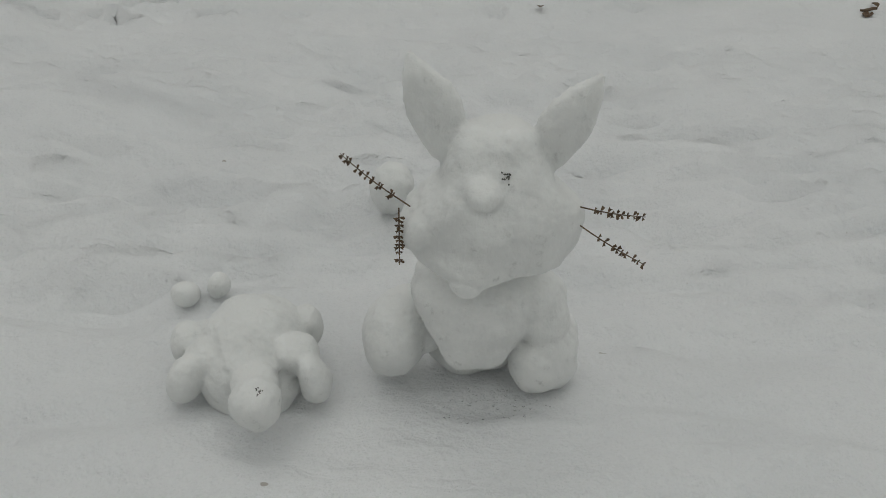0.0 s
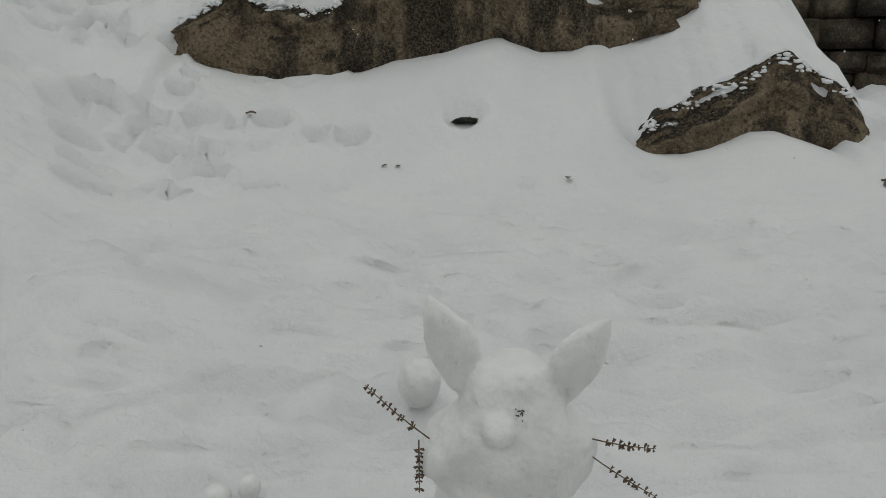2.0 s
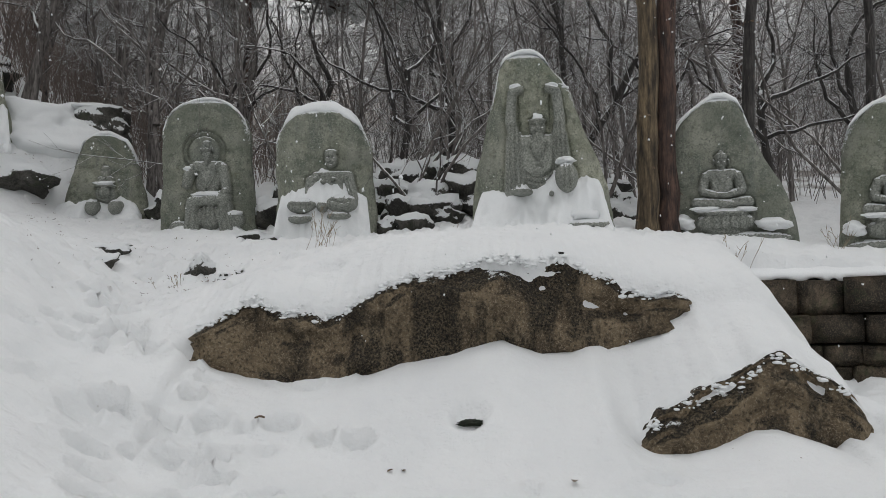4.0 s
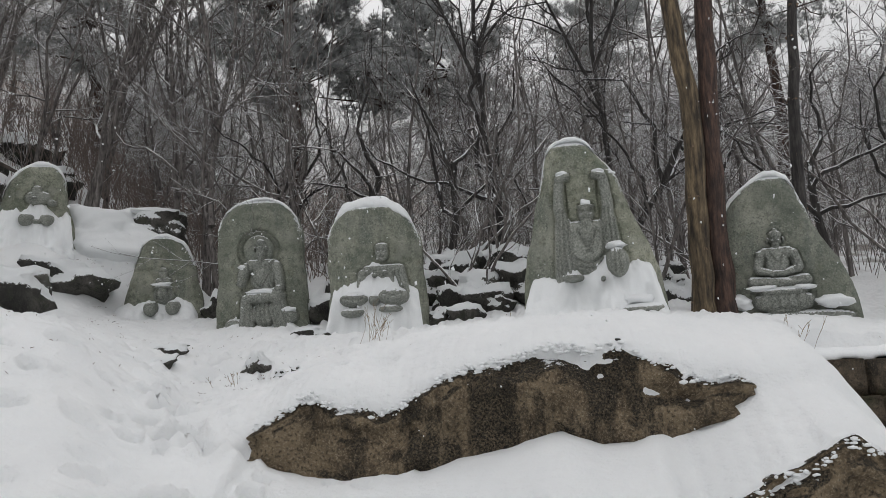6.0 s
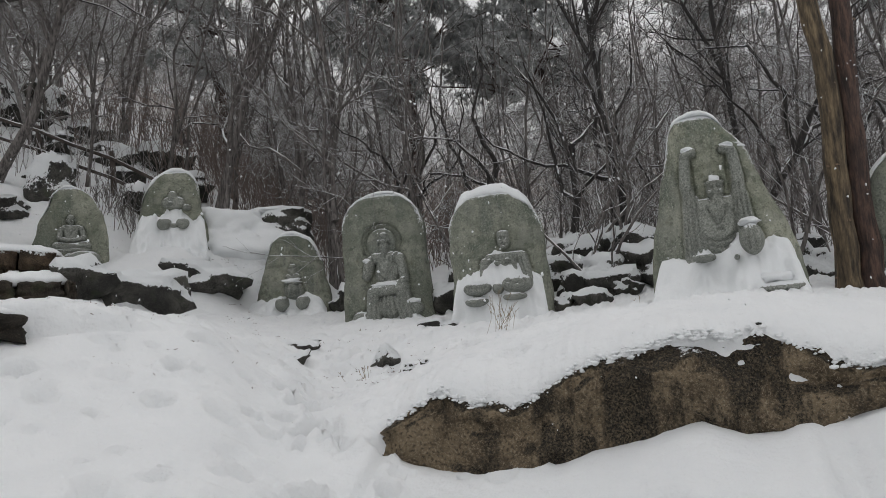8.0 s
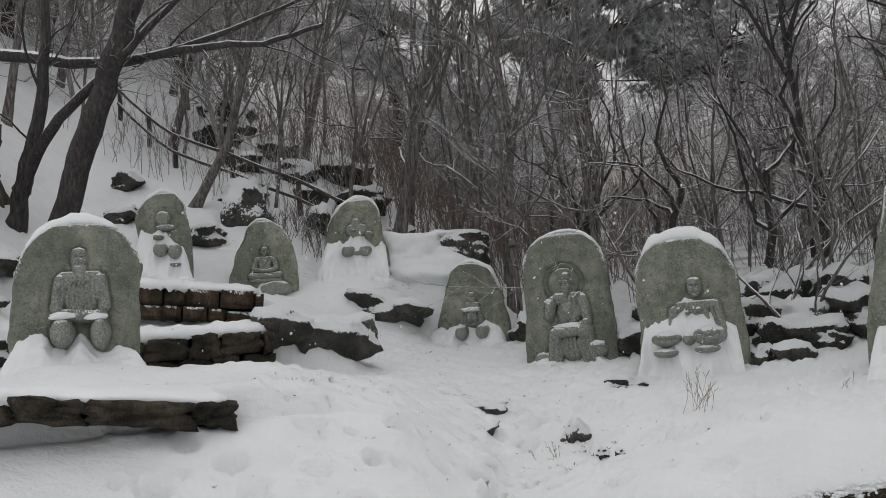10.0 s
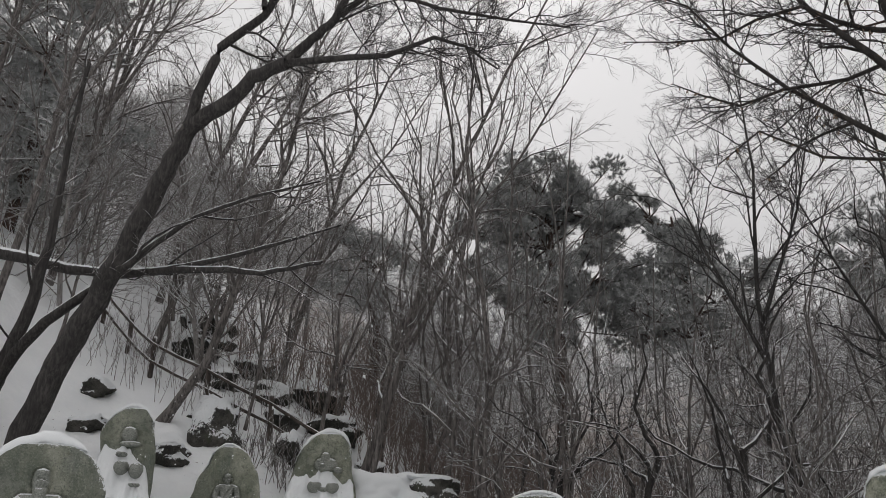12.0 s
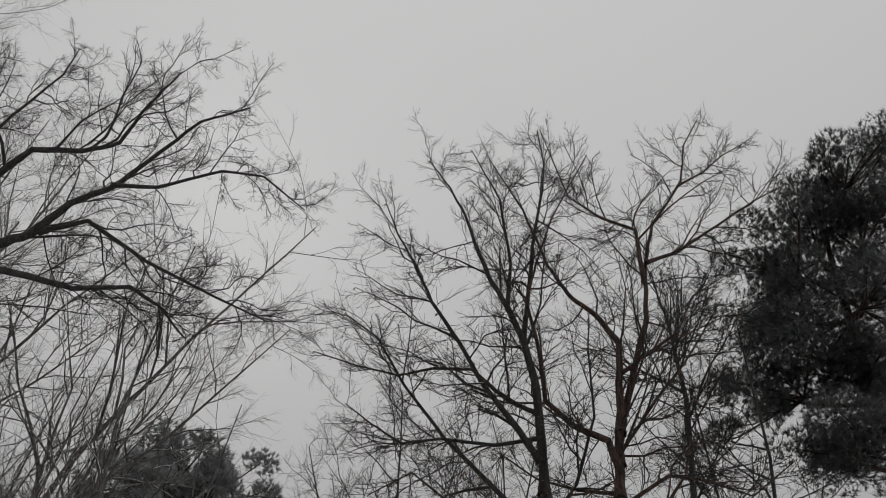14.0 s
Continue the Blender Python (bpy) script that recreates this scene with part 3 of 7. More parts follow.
# stones of the slope
for i, (x, y, sx, sy, sz) in enumerate(((-2.98, 6.60, 0.17, 0.10, 0.06), (-2.76, 6.02, 0.10, 0.07, 0.05), (-2.05, 6.18, 0.10, 0.09, 0.12), (-2.32, 6.42, 0.05, 0.05, 0.04), (-1.72, 5.72, 0.04, 0.04, 0.04), (-1.55, 5.55, 0.03, 0.03, 0.03), (-2.17, 4.28, 0.05, 0.03, 0.015),
                                          (-4.95, 9.25, 0.10, 0.06, 0.04), (-4.80, 8.70, 0.06, 0.05, 0.03), (-2.02, 7.60, 0.22, 0.12, 0.07), (-0.98, 5.72, 0.10, 0.05, 0.03))):
    loose_rock(x, y, (sx, sy, sz), i + 3, turn=i * 37)
# rock pile between the steles
for i, (x, y, s) in enumerate(((-0.62, 8.62, 0.15), (-0.25, 8.85, 0.12), (-0.92, 8.70, 0.13), (-0.42, 9.0, 0.20), (-0.78, 9.1, 0.19), (-0.55, 9.3, 0.26), (-0.06, 9.35, 0.27), (-0.95, 9.5, 0.28), (-0.62, 9.75, 0.24), (-0.25, 9.8, 0.26), (0.12, 9.9, 0.22), (-0.95, 10.2, 0.26), (-0.40, 10.4, 0.30), (0.15, 10.6, 0.26), (-1.0, 10.9, 0.34), (-0.2, 11.4, 0.34), (-0.75, 11.9, 0.30), (-2.25, 9.4, 0.24), (-2.35, 10.3, 0.3), (-2.2, 11.0, 0.26), (1.55, 9.4, 0.26), (1.2, 10.4, 0.3), (1.75, 10.9, 0.26), (-3.95, 10.6, 0.28), (-3.75, 11.4, 0.3))):
    loose_rock(x, y, (s * 1.15, s * 0.9, s * 0.8), i + 31, "snow-capped grey rock in a pile behind the steles", 0.25, i * 53, group="rock pile")
# rocks of the upper terraces
thing("rock", rock_mesh("rock", (0.36, 0.28, 0.24), GREY_ROCK, 61, 0.25, 0.75, 4, 0.08), "square dark rock beside a snow ledge", "rock", pose(-5.35, 11.55, 3.08, 0, 4, 12), "loose rocks")
thing("fallen_snow", rock_mesh("fallen_snow", (0.38, 0.30, 0.06), SNOW, 62, 0.2, 0.3, 4, 0.05), "layer of snow on a square rock", "snow", pose(-5.42, 11.6, 3.31, 0, 4, 12), "snow on rocks")
thing("snow_bank", rock_mesh("snow_bank", (1.0, 0.75, 0.52), SNOW, 63, 0.3, 0.35, 5, 0.05), "rounded snow bank heaped against a square rock", "snow", pose(-6.3, 11.5, 2.88, 0, 2, 12))
for i, (x, y, s) in enumerate(((-10.6, 12.9, 0.3), (-9.9, 13.6, 0.35), (-9.1, 12.9, 0.25), (-8.6, 13.9, 0.4), (-10.9, 14.4, 0.4), (-9.7, 15.0, 0.45), (-11.9, 13.6, 0.35), (-12.6, 14.8, 0.5), (-8.0, 12.8, 0.22), (-7.5, 13.4, 0.3), (-11.4, 10.6, 0.22), (-10.4, 9.6, 0.2), (-9.5, 9.3, 0.18), (-9.0, 9.8, 0.24))):
    loose_rock(x, y, (s * 1.3, s, s * 0.8), i + 101, "dark rock on the bank behind the fence", 0.35, i * 71)
for i, (x, y, sx, sy, sz, turn) in enumerate(((-5.12, 7.52, 0.42, 0.24, 0.26, 46), (-5.48, 7.0, 0.30, 0.24, 0.20, 40), (-8.95, 10.9, 0.36, 0.3, 0.40, 20), (-9.6, 11.6, 0.3, 0.3, 0.3, 0), (-8.1, 11.9, 0.30, 0.3, 0.3, 0), (-7.0, 11.2, 0.22, 0.2, 0.22, 0), (-8.75, 6.05, 0.3, 0.25, 0.16, 0), (-8.2, 5.4, 0.3, 0.25, 0.14, 0), (-9.4, 7.0, 0.25, 0.2, 0.16, 0), (-7.25, 5.05, 0.22, 0.15, 0.12, 0))):
    loose_rock(x, y, (sx, sy, sz), i + 71, "dark rock on the snowy terraces", 0.30, turn)
loose_rock(-5.85, 10.05, (0.50, 0.34, 0.20), 77, "dark ledge of rock under a terrace of snow", 0.60, 25, None, 0.7)
thing("boulder", rock_mesh("boulder", (0.62, 0.9, 0.85), WALL_STONE, 91, 0.3, 0.5, 4, 0.10), "big dark boulder on the hillside under snow", "boulder", pose(-10.9, 6.9, 4.45, 0, 0, 30))


# ---- dry-stone terrace walls ----
def stone_piece(name, w, h, d, seed, material=None):
    """A rough-hewn block with worn edges."""
    bm = bmesh.new()
    bmesh.ops.create_cube(bm, size=1)
    bmesh.ops.subdivide_edges(bm, edges=bm.edges, cuts=2, use_grid_fill=True)
    for v in bm.verts:
        c = v.co * 2
        k = 1 - 0.035 * max(0, abs(c.x) * abs(c.z) + abs(c.x) * abs(c.y) + abs(c.y) * abs(c.z) - 1) / 2
        n = 0.16 * fbm(c.x * 1.3 + seed * 3.7, c.y * 1.3, c.z * 1.3, 3)
        v.co = Vector((c.x * w / 2 * k, c.y * d / 2 * (k + n), c.z * h / 2 * k))
    me = bpy.data.meshes.new(name)
    bm.to_mesh(me)
    bm.free()
    me.materials.append(material or WALL_DARK)
    me.polygons.foreach_set("use_smooth", [True] * len(me.polygons))
    return me


def stone_wall(name, a, b, z0, rows, widths, label, seed, rough=False, material=None, tilt=0.0):
    """Courses of single stones from a to b."""
    r = random.Random(seed)
    a, b = Vector((*a, 0)), Vector((*b, 0))
    run = b - a
    turn = math.degrees(math.atan2(run.y, run.x))
    ob = root(name, label, "wall", pose(a.x, a.y, z0, 0, 0, turn) @ pose(0, 0, 0, 0, tilt, 0))
    ob["kind"] = "structure"
    fill = bmesh.new()
    bmesh.ops.create_cube(fill, size=1, matrix=Matrix.Translation((run.length / 2, 0.14, sum(rows) / 2 - 0.03)) @ Matrix.Diagonal((run.length - 0.04, 0.14, sum(rows) - 0.04, 1)))
    me = bpy.data.meshes.new("core")
    fill.to_mesh(me)
    fill.free()
    me.materials.append(WALL_STONE)
    part("core", me, ob)
    shapes = [rough and rock_mesh("stone", (0.53, 0.22, 0.55), WALL_DARK, seed + k, 0.30, 0.85, 4, 0.12) or stone_piece("stone", 1, 1, 0.30, seed + k * 3, material) for k in range(6)]
    z = 0.0
    for h in rows:
        x = -r.uniform(0, 0.1)
        while x < run.length - 0.06:
            w = min(r.uniform(*widths), run.length - x)
            st = part("stone", r.choice(shapes), ob)
            st.matrix_local = Matrix.LocRotScale((x + w / 2, r.uniform(-0.035, 0.035), z + h / 2 + r.uniform(-0.012, 0.012)), Euler((r.uniform(-0.05, 0.05), r.uniform(-0.03, 0.03), r.uniform(-0.06, 0.06))), (w * 0.975, r.uniform(0.85, 1.15), h * 0.97))
            x += w
        z += h
    return ob


stone_wall("wall_right", (1.75, 6.14), (6.4, 6.14), -0.06, (0.22, 0.15, 0.21, 0.27), (0.16, 0.48), "dark mossy retaining wall of rough stone blocks", 3, False, WALL_STONE)
stone_wall("wall_upper", (-7.95, 6.95), (-6.58, 8.14), 2.30, (0.17, 0.23), (0.14, 0.46), "low terrace wall of brown stone blocks under snow", 5, False, WALL_BROWN, 7.5)
stone_wall("wall_middle", (-6.95, 5.38), (-5.45, 6.84), 1.52, (0.24, 0.22), (0.25, 0.75), "low terrace edge of dark rough stones under snow", 7, True)
stone_wall("wall_lower", (-5.45, 2.55), (-3.92, 4.44), 1.62, (0.16,), (0.3, 0.7), "dark stone terrace edge under a layer of snow", 9, True, None, 7.0)


def wall_snow(a, b, z, depth, width, seed, label, tilt=0.0):
    """A layer of snow along the top of a wall, hanging unevenly over its front."""
    a, b = Vector((*a, 0)), Vector((*b, 0))
    run = b - a
    n, m = int(run.length / 0.03), 16
    V, F = [], []
    for i in range(n + 1):
        s = run.length * i / n
        k = min(1, i / 4, (n - i) / 4) ** 0.5 + 0.02
        for j in range(m):
            t = 2 * math.pi * j / m
            c, q = math.cos(t), math.sin(t)
            hang = 0.05 * fbm(s * 5 + seed, 1.3, seed, 4) + 0.03 * fbm(s * 19, seed, 4.0, 3) if c < -0.3 and q <= 0 else 0
            V.append((s, 0.10 + width * (0.9 + 0.25 * fbm(s * 3, seed, 0.5, 3)) * c * k, max(q, -0.35) * depth * k * (1 + 0.5 * fbm(s * 4, c + seed, q, 3)) - abs(hang) * 1.3))
    for i in range(n):
        for j in range(m):
            p, q = i * m + j, i * m + (j + 1) % m
            F.append((p, p + m, q + m, q))
    F += [tuple(range(m)), tuple(range(n * m, (n + 1) * m))[::-1]]
    turn = math.degrees(math.atan2(run.y, run.x))
    thing("fallen_snow", from_arrays("fallen_snow", V, F, SNOW), label, "snow", pose(a.x, a.y, z, 0, 0, turn) @ pose(0, 0, 0, 0, tilt, 0), "snow on walls")


wall_snow((-7.95, 6.95), (-6.58, 8.14), 2.72, 0.08, 0.30, 1, "snow lying along the top of a terrace wall", 7.5)
wall_snow((-6.95, 5.38), (-5.45, 6.84), 2.0, 0.10, 0.32, 2, "snow lying along the edge of a terrace")
wall_snow((-5.45, 2.55), (-3.92, 4.44), 1.78, 0.06, 0.34, 3, "snow lying along a low terrace edge", 7.0)
wall_snow((1.75, 6.14), (6.4, 6.14), 0.81, 0.05, 0.20, 4, "snow hanging over the top of the retaining wall")


# ---- stone steles with carved figures ----
def soft_max(a, b, k):
    h = np.clip(0.5 + 0.5 * (a - b) / k, 0, 1)
    return a * h + b * (1 - h) + k * h * (1 - h)


def stele_mesh(name, h, thick, outline, bumps, grooves=(), nu=140, nv=176):
    """A standing slab. outline: rows of height share, centre, half width; bumps: x, z, half width, half height, depth, softness, or limbs: x, z, x, z, radius, radius, depth; grooves: x, z, x, z, bow, depth."""
    hv, cv, wv = [np.array(c) for c in zip(*outline)]
    v = np.linspace(0, 1, nv)
    v = 1 - (1 - v) ** 1.35
    C, W = np.interp(v, hv, cv), np.interp(v, hv, wv)
    C = C + np.array([0.022 * fbm(q * 3.1, h * 7, thick * 31, 3) for q in v])
    W = W * np.array([1 + 0.035 * fbm(q * 4.3, h * 11, thick * 17, 4) for q in v])
    u = np.linspace(-1, 1, nu)
    u = 0.72 * u + 0.28 * u ** 3
    U, V = np.meshgrid(u, v)
    X = C[:, None] + W[:, None] * np.sin(U * np.pi / 2 * 0.995)
    Z = V * h + 0 * X
    wob = np.vectorize(lambda a, b: fbm(a * 2.5, b * 2.5, len(bumps) * 1.7 + h * 9, 4))(X, Z)
    relief = 0.012 * wob + 0.008 * np.vectorize(lambda a, b: fbm(a * 11, b * 11, h * 5, 3))(X, Z)
    figure = np.zeros_like(X)
    for bump in bumps:
        if len(bump) == 7:
            x0, z0, x1, z1, r0, r1, d = bump
            t = np.clip(((X - x0) * (x1 - x0) + (Z - z0) * (z1 - z0)) / ((x1 - x0) ** 2 + (z1 - z0) ** 2), 0, 1)
            q, s = np.hypot(X - x0 - t * (x1 - x0), Z - z0 - t * (z1 - z0)) / (r0 + (r1 - r0) * t), 0.25
        else:
            bx, bz, rx, rz, d, s = bump
            q = np.sqrt(((X - bx) / rx) ** 2 + ((Z - bz) / rz) ** 2)
        lump = (1.3 * d if 0 < d < 0.13 else d) * (1 - smoothstep(1 - s, 1.0, q)) * np.sqrt(np.clip(1.25 - q * q, 0.02, 1.25))
        figure = np.where(lump < 0, np.minimum(figure, lump), figure) if d < 0 else soft_max(figure, lump, 0.008)
    cut = np.zeros_like(X)
    for x0, z0, x1, z1, bow, d in grooves:
        dx, dz = x1 - x0, z1 - z0
        ln = math.hypot(dx, dz)
        t = np.clip(((X - x0) * dx + (Z - z0) * dz) / ln ** 2, 0, 1)
        off = ((X - x0) * dz - (Z - z0) * dx) / ln - bow * 4 * t * (1 - t)
        past = np.hypot(np.maximum(0, np.abs(((X - x0) * dx + (Z - z0) * dz) / ln ** 2 - 0.5) - 0.5) * ln, off)
        cut = np.maximum(cut, 1.5 * d * np.exp(-(past / 0.0125) ** 2))
    # chiselled outline round the figure
    inside = (figure > 0.012).astype(float)
    soft = inside
    for _ in range(5):
        pad = np.pad(soft, 1, mode="edge")
        soft = (pad[1:-1, :-2] + pad[1:-1, 2:] + pad[:-2, 1:-1] + pad[2:, 1:-1] + pad[1:-1, 1:-1]) / 5
    cut = np.maximum(cut, 0.042 * soft * (1 - inside))
    edge = thick * 0.35 * (np.abs(np.sin(U * np.pi / 2)) ** 8) + thick * 0.3 * smoothstep(0.93, 1.0, V) ** 2
    front = -(relief + figure - cut) + edge
    n = nu * nv
    verts = list(np.stack([X, front, Z], -1).reshape(-1, 3))
    faces = [(i * nu + k, i * nu + k + 1, (i + 1) * nu + k + 1, (i + 1) * nu + k) for i in range(nv - 1) for k in range(nu - 1)]
    ring = [k for k in range(nu)] + [i * nu + nu - 1 for i in range(1, nv)] + [(nv - 1) * nu + k for k in range(nu - 2, -1, -1)] + [i * nu for i in range(nv - 2, 0, -1)]
    for share in (0.5, 1.0):
        verts += [Vector((verts[r][0], verts[r][1] + (thick - verts[r][1]) * share, verts[r][2])) for r in ring]
    m = len(ring)
    for k in range(m):
        q = (k + 1) % m
        faces.append((ring[q], ring[k], n + k, n + q))
        faces.append((n + q, n + k, n + m + k, n + m + q))
    faces.append(tuple(n + m + k for k in range(m))[::-1])
    me = from_arrays(name, verts, faces, STELE)
    worn = me.attributes.new("carving", "FLOAT", "POINT")
    worn.data.foreach_set("value", np.concatenate([np.clip(figure / 0.05, 0, 1).ravel(), np.zeros(2 * m)]))
    rim = smoothstep(0.80, 1.0, np.abs(np.sin(U * np.pi / 2))) * smoothstep(0.50, 0.85, V) + smoothstep(0.90, 1.0, V)
    dusted = me.attributes.new("dusting", "FLOAT", "POINT")
    dusted.data.foreach_set("value", np.concatenate([np.clip(rim, 0, 1).ravel(), np.zeros(2 * m)]))
    return me


def figure_lines(x, z, s, d=0.022):
    """Chiselled lines of a seated figure: face, neck, robe folds, arms, hands, legs."""
    P = lambda a, b, c, e, bow, k=1.0: (x + a * s, z + b * s, x + c * s, z + e * s, bow * s, d * k)
    out = [P(-0.06, 0.745, -0.018, 0.742, 0.008), P(0.06, 0.745, 0.018, 0.742, -0.008), P(-0.028, 0.683, 0.028, 0.683, 0.004), P(-0.06, 0.64, 0.06, 0.64, 0.02, 0.8),
           P(-0.11, 0.58, 0.02, 0.38, 0.02), P(0.11, 0.58, -0.02, 0.38, -0.02), P(-0.165, 0.50, -0.19, 0.30, 0.01, 1.2), P(0.165, 0.50, 0.19, 0.30, -0.01, 1.2)]
    for k in range(4):
        out.append(P(-0.27 + 0.015 * k, 0.50 - 0.05 * k, -0.19 + 0.0 * k, 0.44 - 0.05 * k, 0.012, 0.8))
        out.append(P(0.27 - 0.015 * k, 0.50 - 0.05 * k, 0.19 - 0.0 * k, 0.44 - 0.05 * k, -0.012, 0.8))
        out.append(P(-0.13 + 0.02 * k, 0.52 - 0.055 * k, -0.03 + 0.01 * k, 0.42 - 0.04 * k, 0.015, 0.7))
        out.append(P(-0.30 + 0.07 * k, 0.20 - 0.01 * k, -0.24 + 0.09 * k, 0.08, 0.015, 0.7))
    out += [P(-0.40, 0.075, 0.40, 0.075, 0.0, 1.2), P(-0.10, 0.25, 0.10, 0.25, 0.015, 0.9), P(0.05, 0.20, 0.30, 0.15, 0.02, 0.8)]
    return out


def melt(name, me, voxel, material, label, category, m, smooth=6, rough=0.0, scale=30.0, seed=0):
    """Joins overlapping closed shapes of a mesh into one skin."""
    ob = bpy.data.objects.new(name, me)
    scene.collection.objects.link(ob)
    md = ob.modifiers.new("skin", "REMESH")
    md.mode, md.voxel_size = "VOXEL", voxel
    ms = ob.modifiers.new("soft", "SMOOTH")
    ms.factor, ms.iterations = 0.5, smooth
    dg = bpy.context.evaluated_depsgraph_get()
    out = bpy.data.meshes.new_from_object(ob.evaluated_get(dg))
    bpy.data.objects.remove(ob)
    if rough:
        nrm = [v.normal.copy() for v in out.vertices]
        for v, n in zip(out.vertices, nrm):
            p = v.co * scale
            v.co = v.co + n * (rough * fbm(p.x + seed, p.y, p.z, 4) + 1.5 * rough * fbm(p.x * 0.5, p.y * 0.5 + seed, p.z * 0.5, 2) + 0.55 * rough * max(0.2, n.z) * fbm(p.x * 7, p.y * 7, p.z * 7 + seed, 3))
    out.name = name
    out.materials.clear()
    out.materials.append(material)
    out.polygons.foreach_set("use_smooth", [True] * len(out.polygons))
    return thing(name, out, label, category, m)


def sitting(z, s, x=0.0, d=0.065):
    """A seated figure in relief: pedestal, knees, arms, trunk, head."""
    E = lambda a, b, rx, rz, k, soft=0.4: (x + a * s, z + b * s, rx * s, rz * s, d * k, soft)
    L = lambda a, b, c, e, r0, r1, k: (x + a * s, z + b * s, x + c * s, z + e * s, r0 * s, r1 * s, d * k)
    return [E(0, 0.03, 0.44, 0.07, 1.6, 0.2), L(-0.34, 0.14, 0.12, 0.12, 0.095, 0.07, 1.9), L(0.34, 0.14, -0.12, 0.11, 0.095, 0.07, 1.95), E(0, 0.25, 0.12, 0.055, 2.2, 0.5),
            E(0, 0.42, 0.19, 0.25, 1.4), L(-0.15, 0.54, 0.15, 0.54, 0.09, 0.09, 1.35), L(-0.215, 0.52, -0.265, 0.33, 0.075, 0.075, 1.5), L(0.215, 0.52, 0.265, 0.33, 0.075, 0.075, 1.5), L(-0.255, 0.31, -0.08, 0.25, 0.065, 0.05, 1.9), L(0.255, 0.31, 0.08, 0.25, 0.065, 0.05, 1.9),
            E(0, 0.62, 0.065, 0.06, 1.2, 0.5), E(0, 0.735, 0.095, 0.125, 1.7), E(0, 0.80, 0.10, 0.07, 1.85), E(0, 0.86, 0.045, 0.03, 1.5, 0.5), E(-0.10, 0.725, 0.022, 0.055, 1.2, 0.5), E(0.10, 0.725, 0.022, 0.055, 1.2, 0.5),
            L(0, 0.765, 0, 0.715, 0.016, 0.022, 2.05), E(-0.042, 0.70, 0.035, 0.035, 1.9, 0.6), E(0.042, 0.70, 0.035, 0.035, 1.9, 0.6), E(0, 0.655, 0.038, 0.028, 1.9, 0.5), L(-0.06, 0.765, -0.015, 0.77, 0.014, 0.014, 1.9), L(0.06, 0.765, 0.015, 0.77, 0.014, 0.014, 1.9)]


def stele(x, y, z, h, turn, thick, outline, bumps, label, lean=0.0, grooves=()):
    return thing("carved_stele", stele_mesh("carved_stele", h, thick, outline, bumps, grooves), label, "statue", pose(x, y, z, lean, 0, turn), "carved steles")


def cap_mesh(outline, h, thick, depth, reach, seed=0, lo=-0.9, hi=0.9):
    """Snow lying along a stele's top edge."""
    hv, cv, wv = [np.array(c) for c in zip(*outline)]
    pts = []
    for s in np.linspace(lo, hi, 60):
        # walk the outline: height at which the half width equals |s| of its widest
        w = abs(s) * wv.max()
        f = float(np.interp(-w, -wv, hv))
        pts.append((math.copysign(w, s) + float(np.interp(f, hv, cv)), f * h))
    verts, faces, n = [], [], 14
    for i, (x, z) in enumerate(pts):
        taper = min(1, i / 8, (len(pts) - 1 - i) / 8) ** 0.6 + 0.02
        for k in range(n):
            a = 2 * math.pi * k / n
            dz = max(math.sin(a), -0.25)
            t = 1 + 0.25 * fbm(x * 6 + seed, k * 0.4, seed, 3)
            rag = 0.35 * depth * fbm(x * 14, seed, k * 0.9, 3) if math.sin(a) < 0 else 0
            verts.append((x, thick / 2 + (thick / 2 - 0.012) * math.cos(a) * (0.80 + 0.20 * taper), z - 0.012 + dz * depth * taper * t + rag))
    for i in range(len(pts) - 1):
        for k in range(n):
            a, b = i * n + k, i * n + (k + 1) % n
            faces.append((a, a + n, b + n, b))
    faces += [tuple(range(n)), tuple(range((len(pts) - 1) * n, len(pts) * n))[::-1]]
    return from_arrays("snow_cap", verts, faces, SNOW)


def stele_with_cap(x, y, z, h, turn, thick, outline, bumps, label, depth=0.06, lo=-0.9, hi=0.9, seed=0, grooves=()):
    ob = stele(x, y, z, h, turn, thick, outline, bumps, label, 0.0, grooves)
    thing("fallen_snow", cap_mesh(outline, h, thick, depth, 0.05, seed, lo, hi), "soft snow lying on the top of a carved stone", "snow", pose(x, y, z, 0, 0, turn), "snow on steles")
    return ob


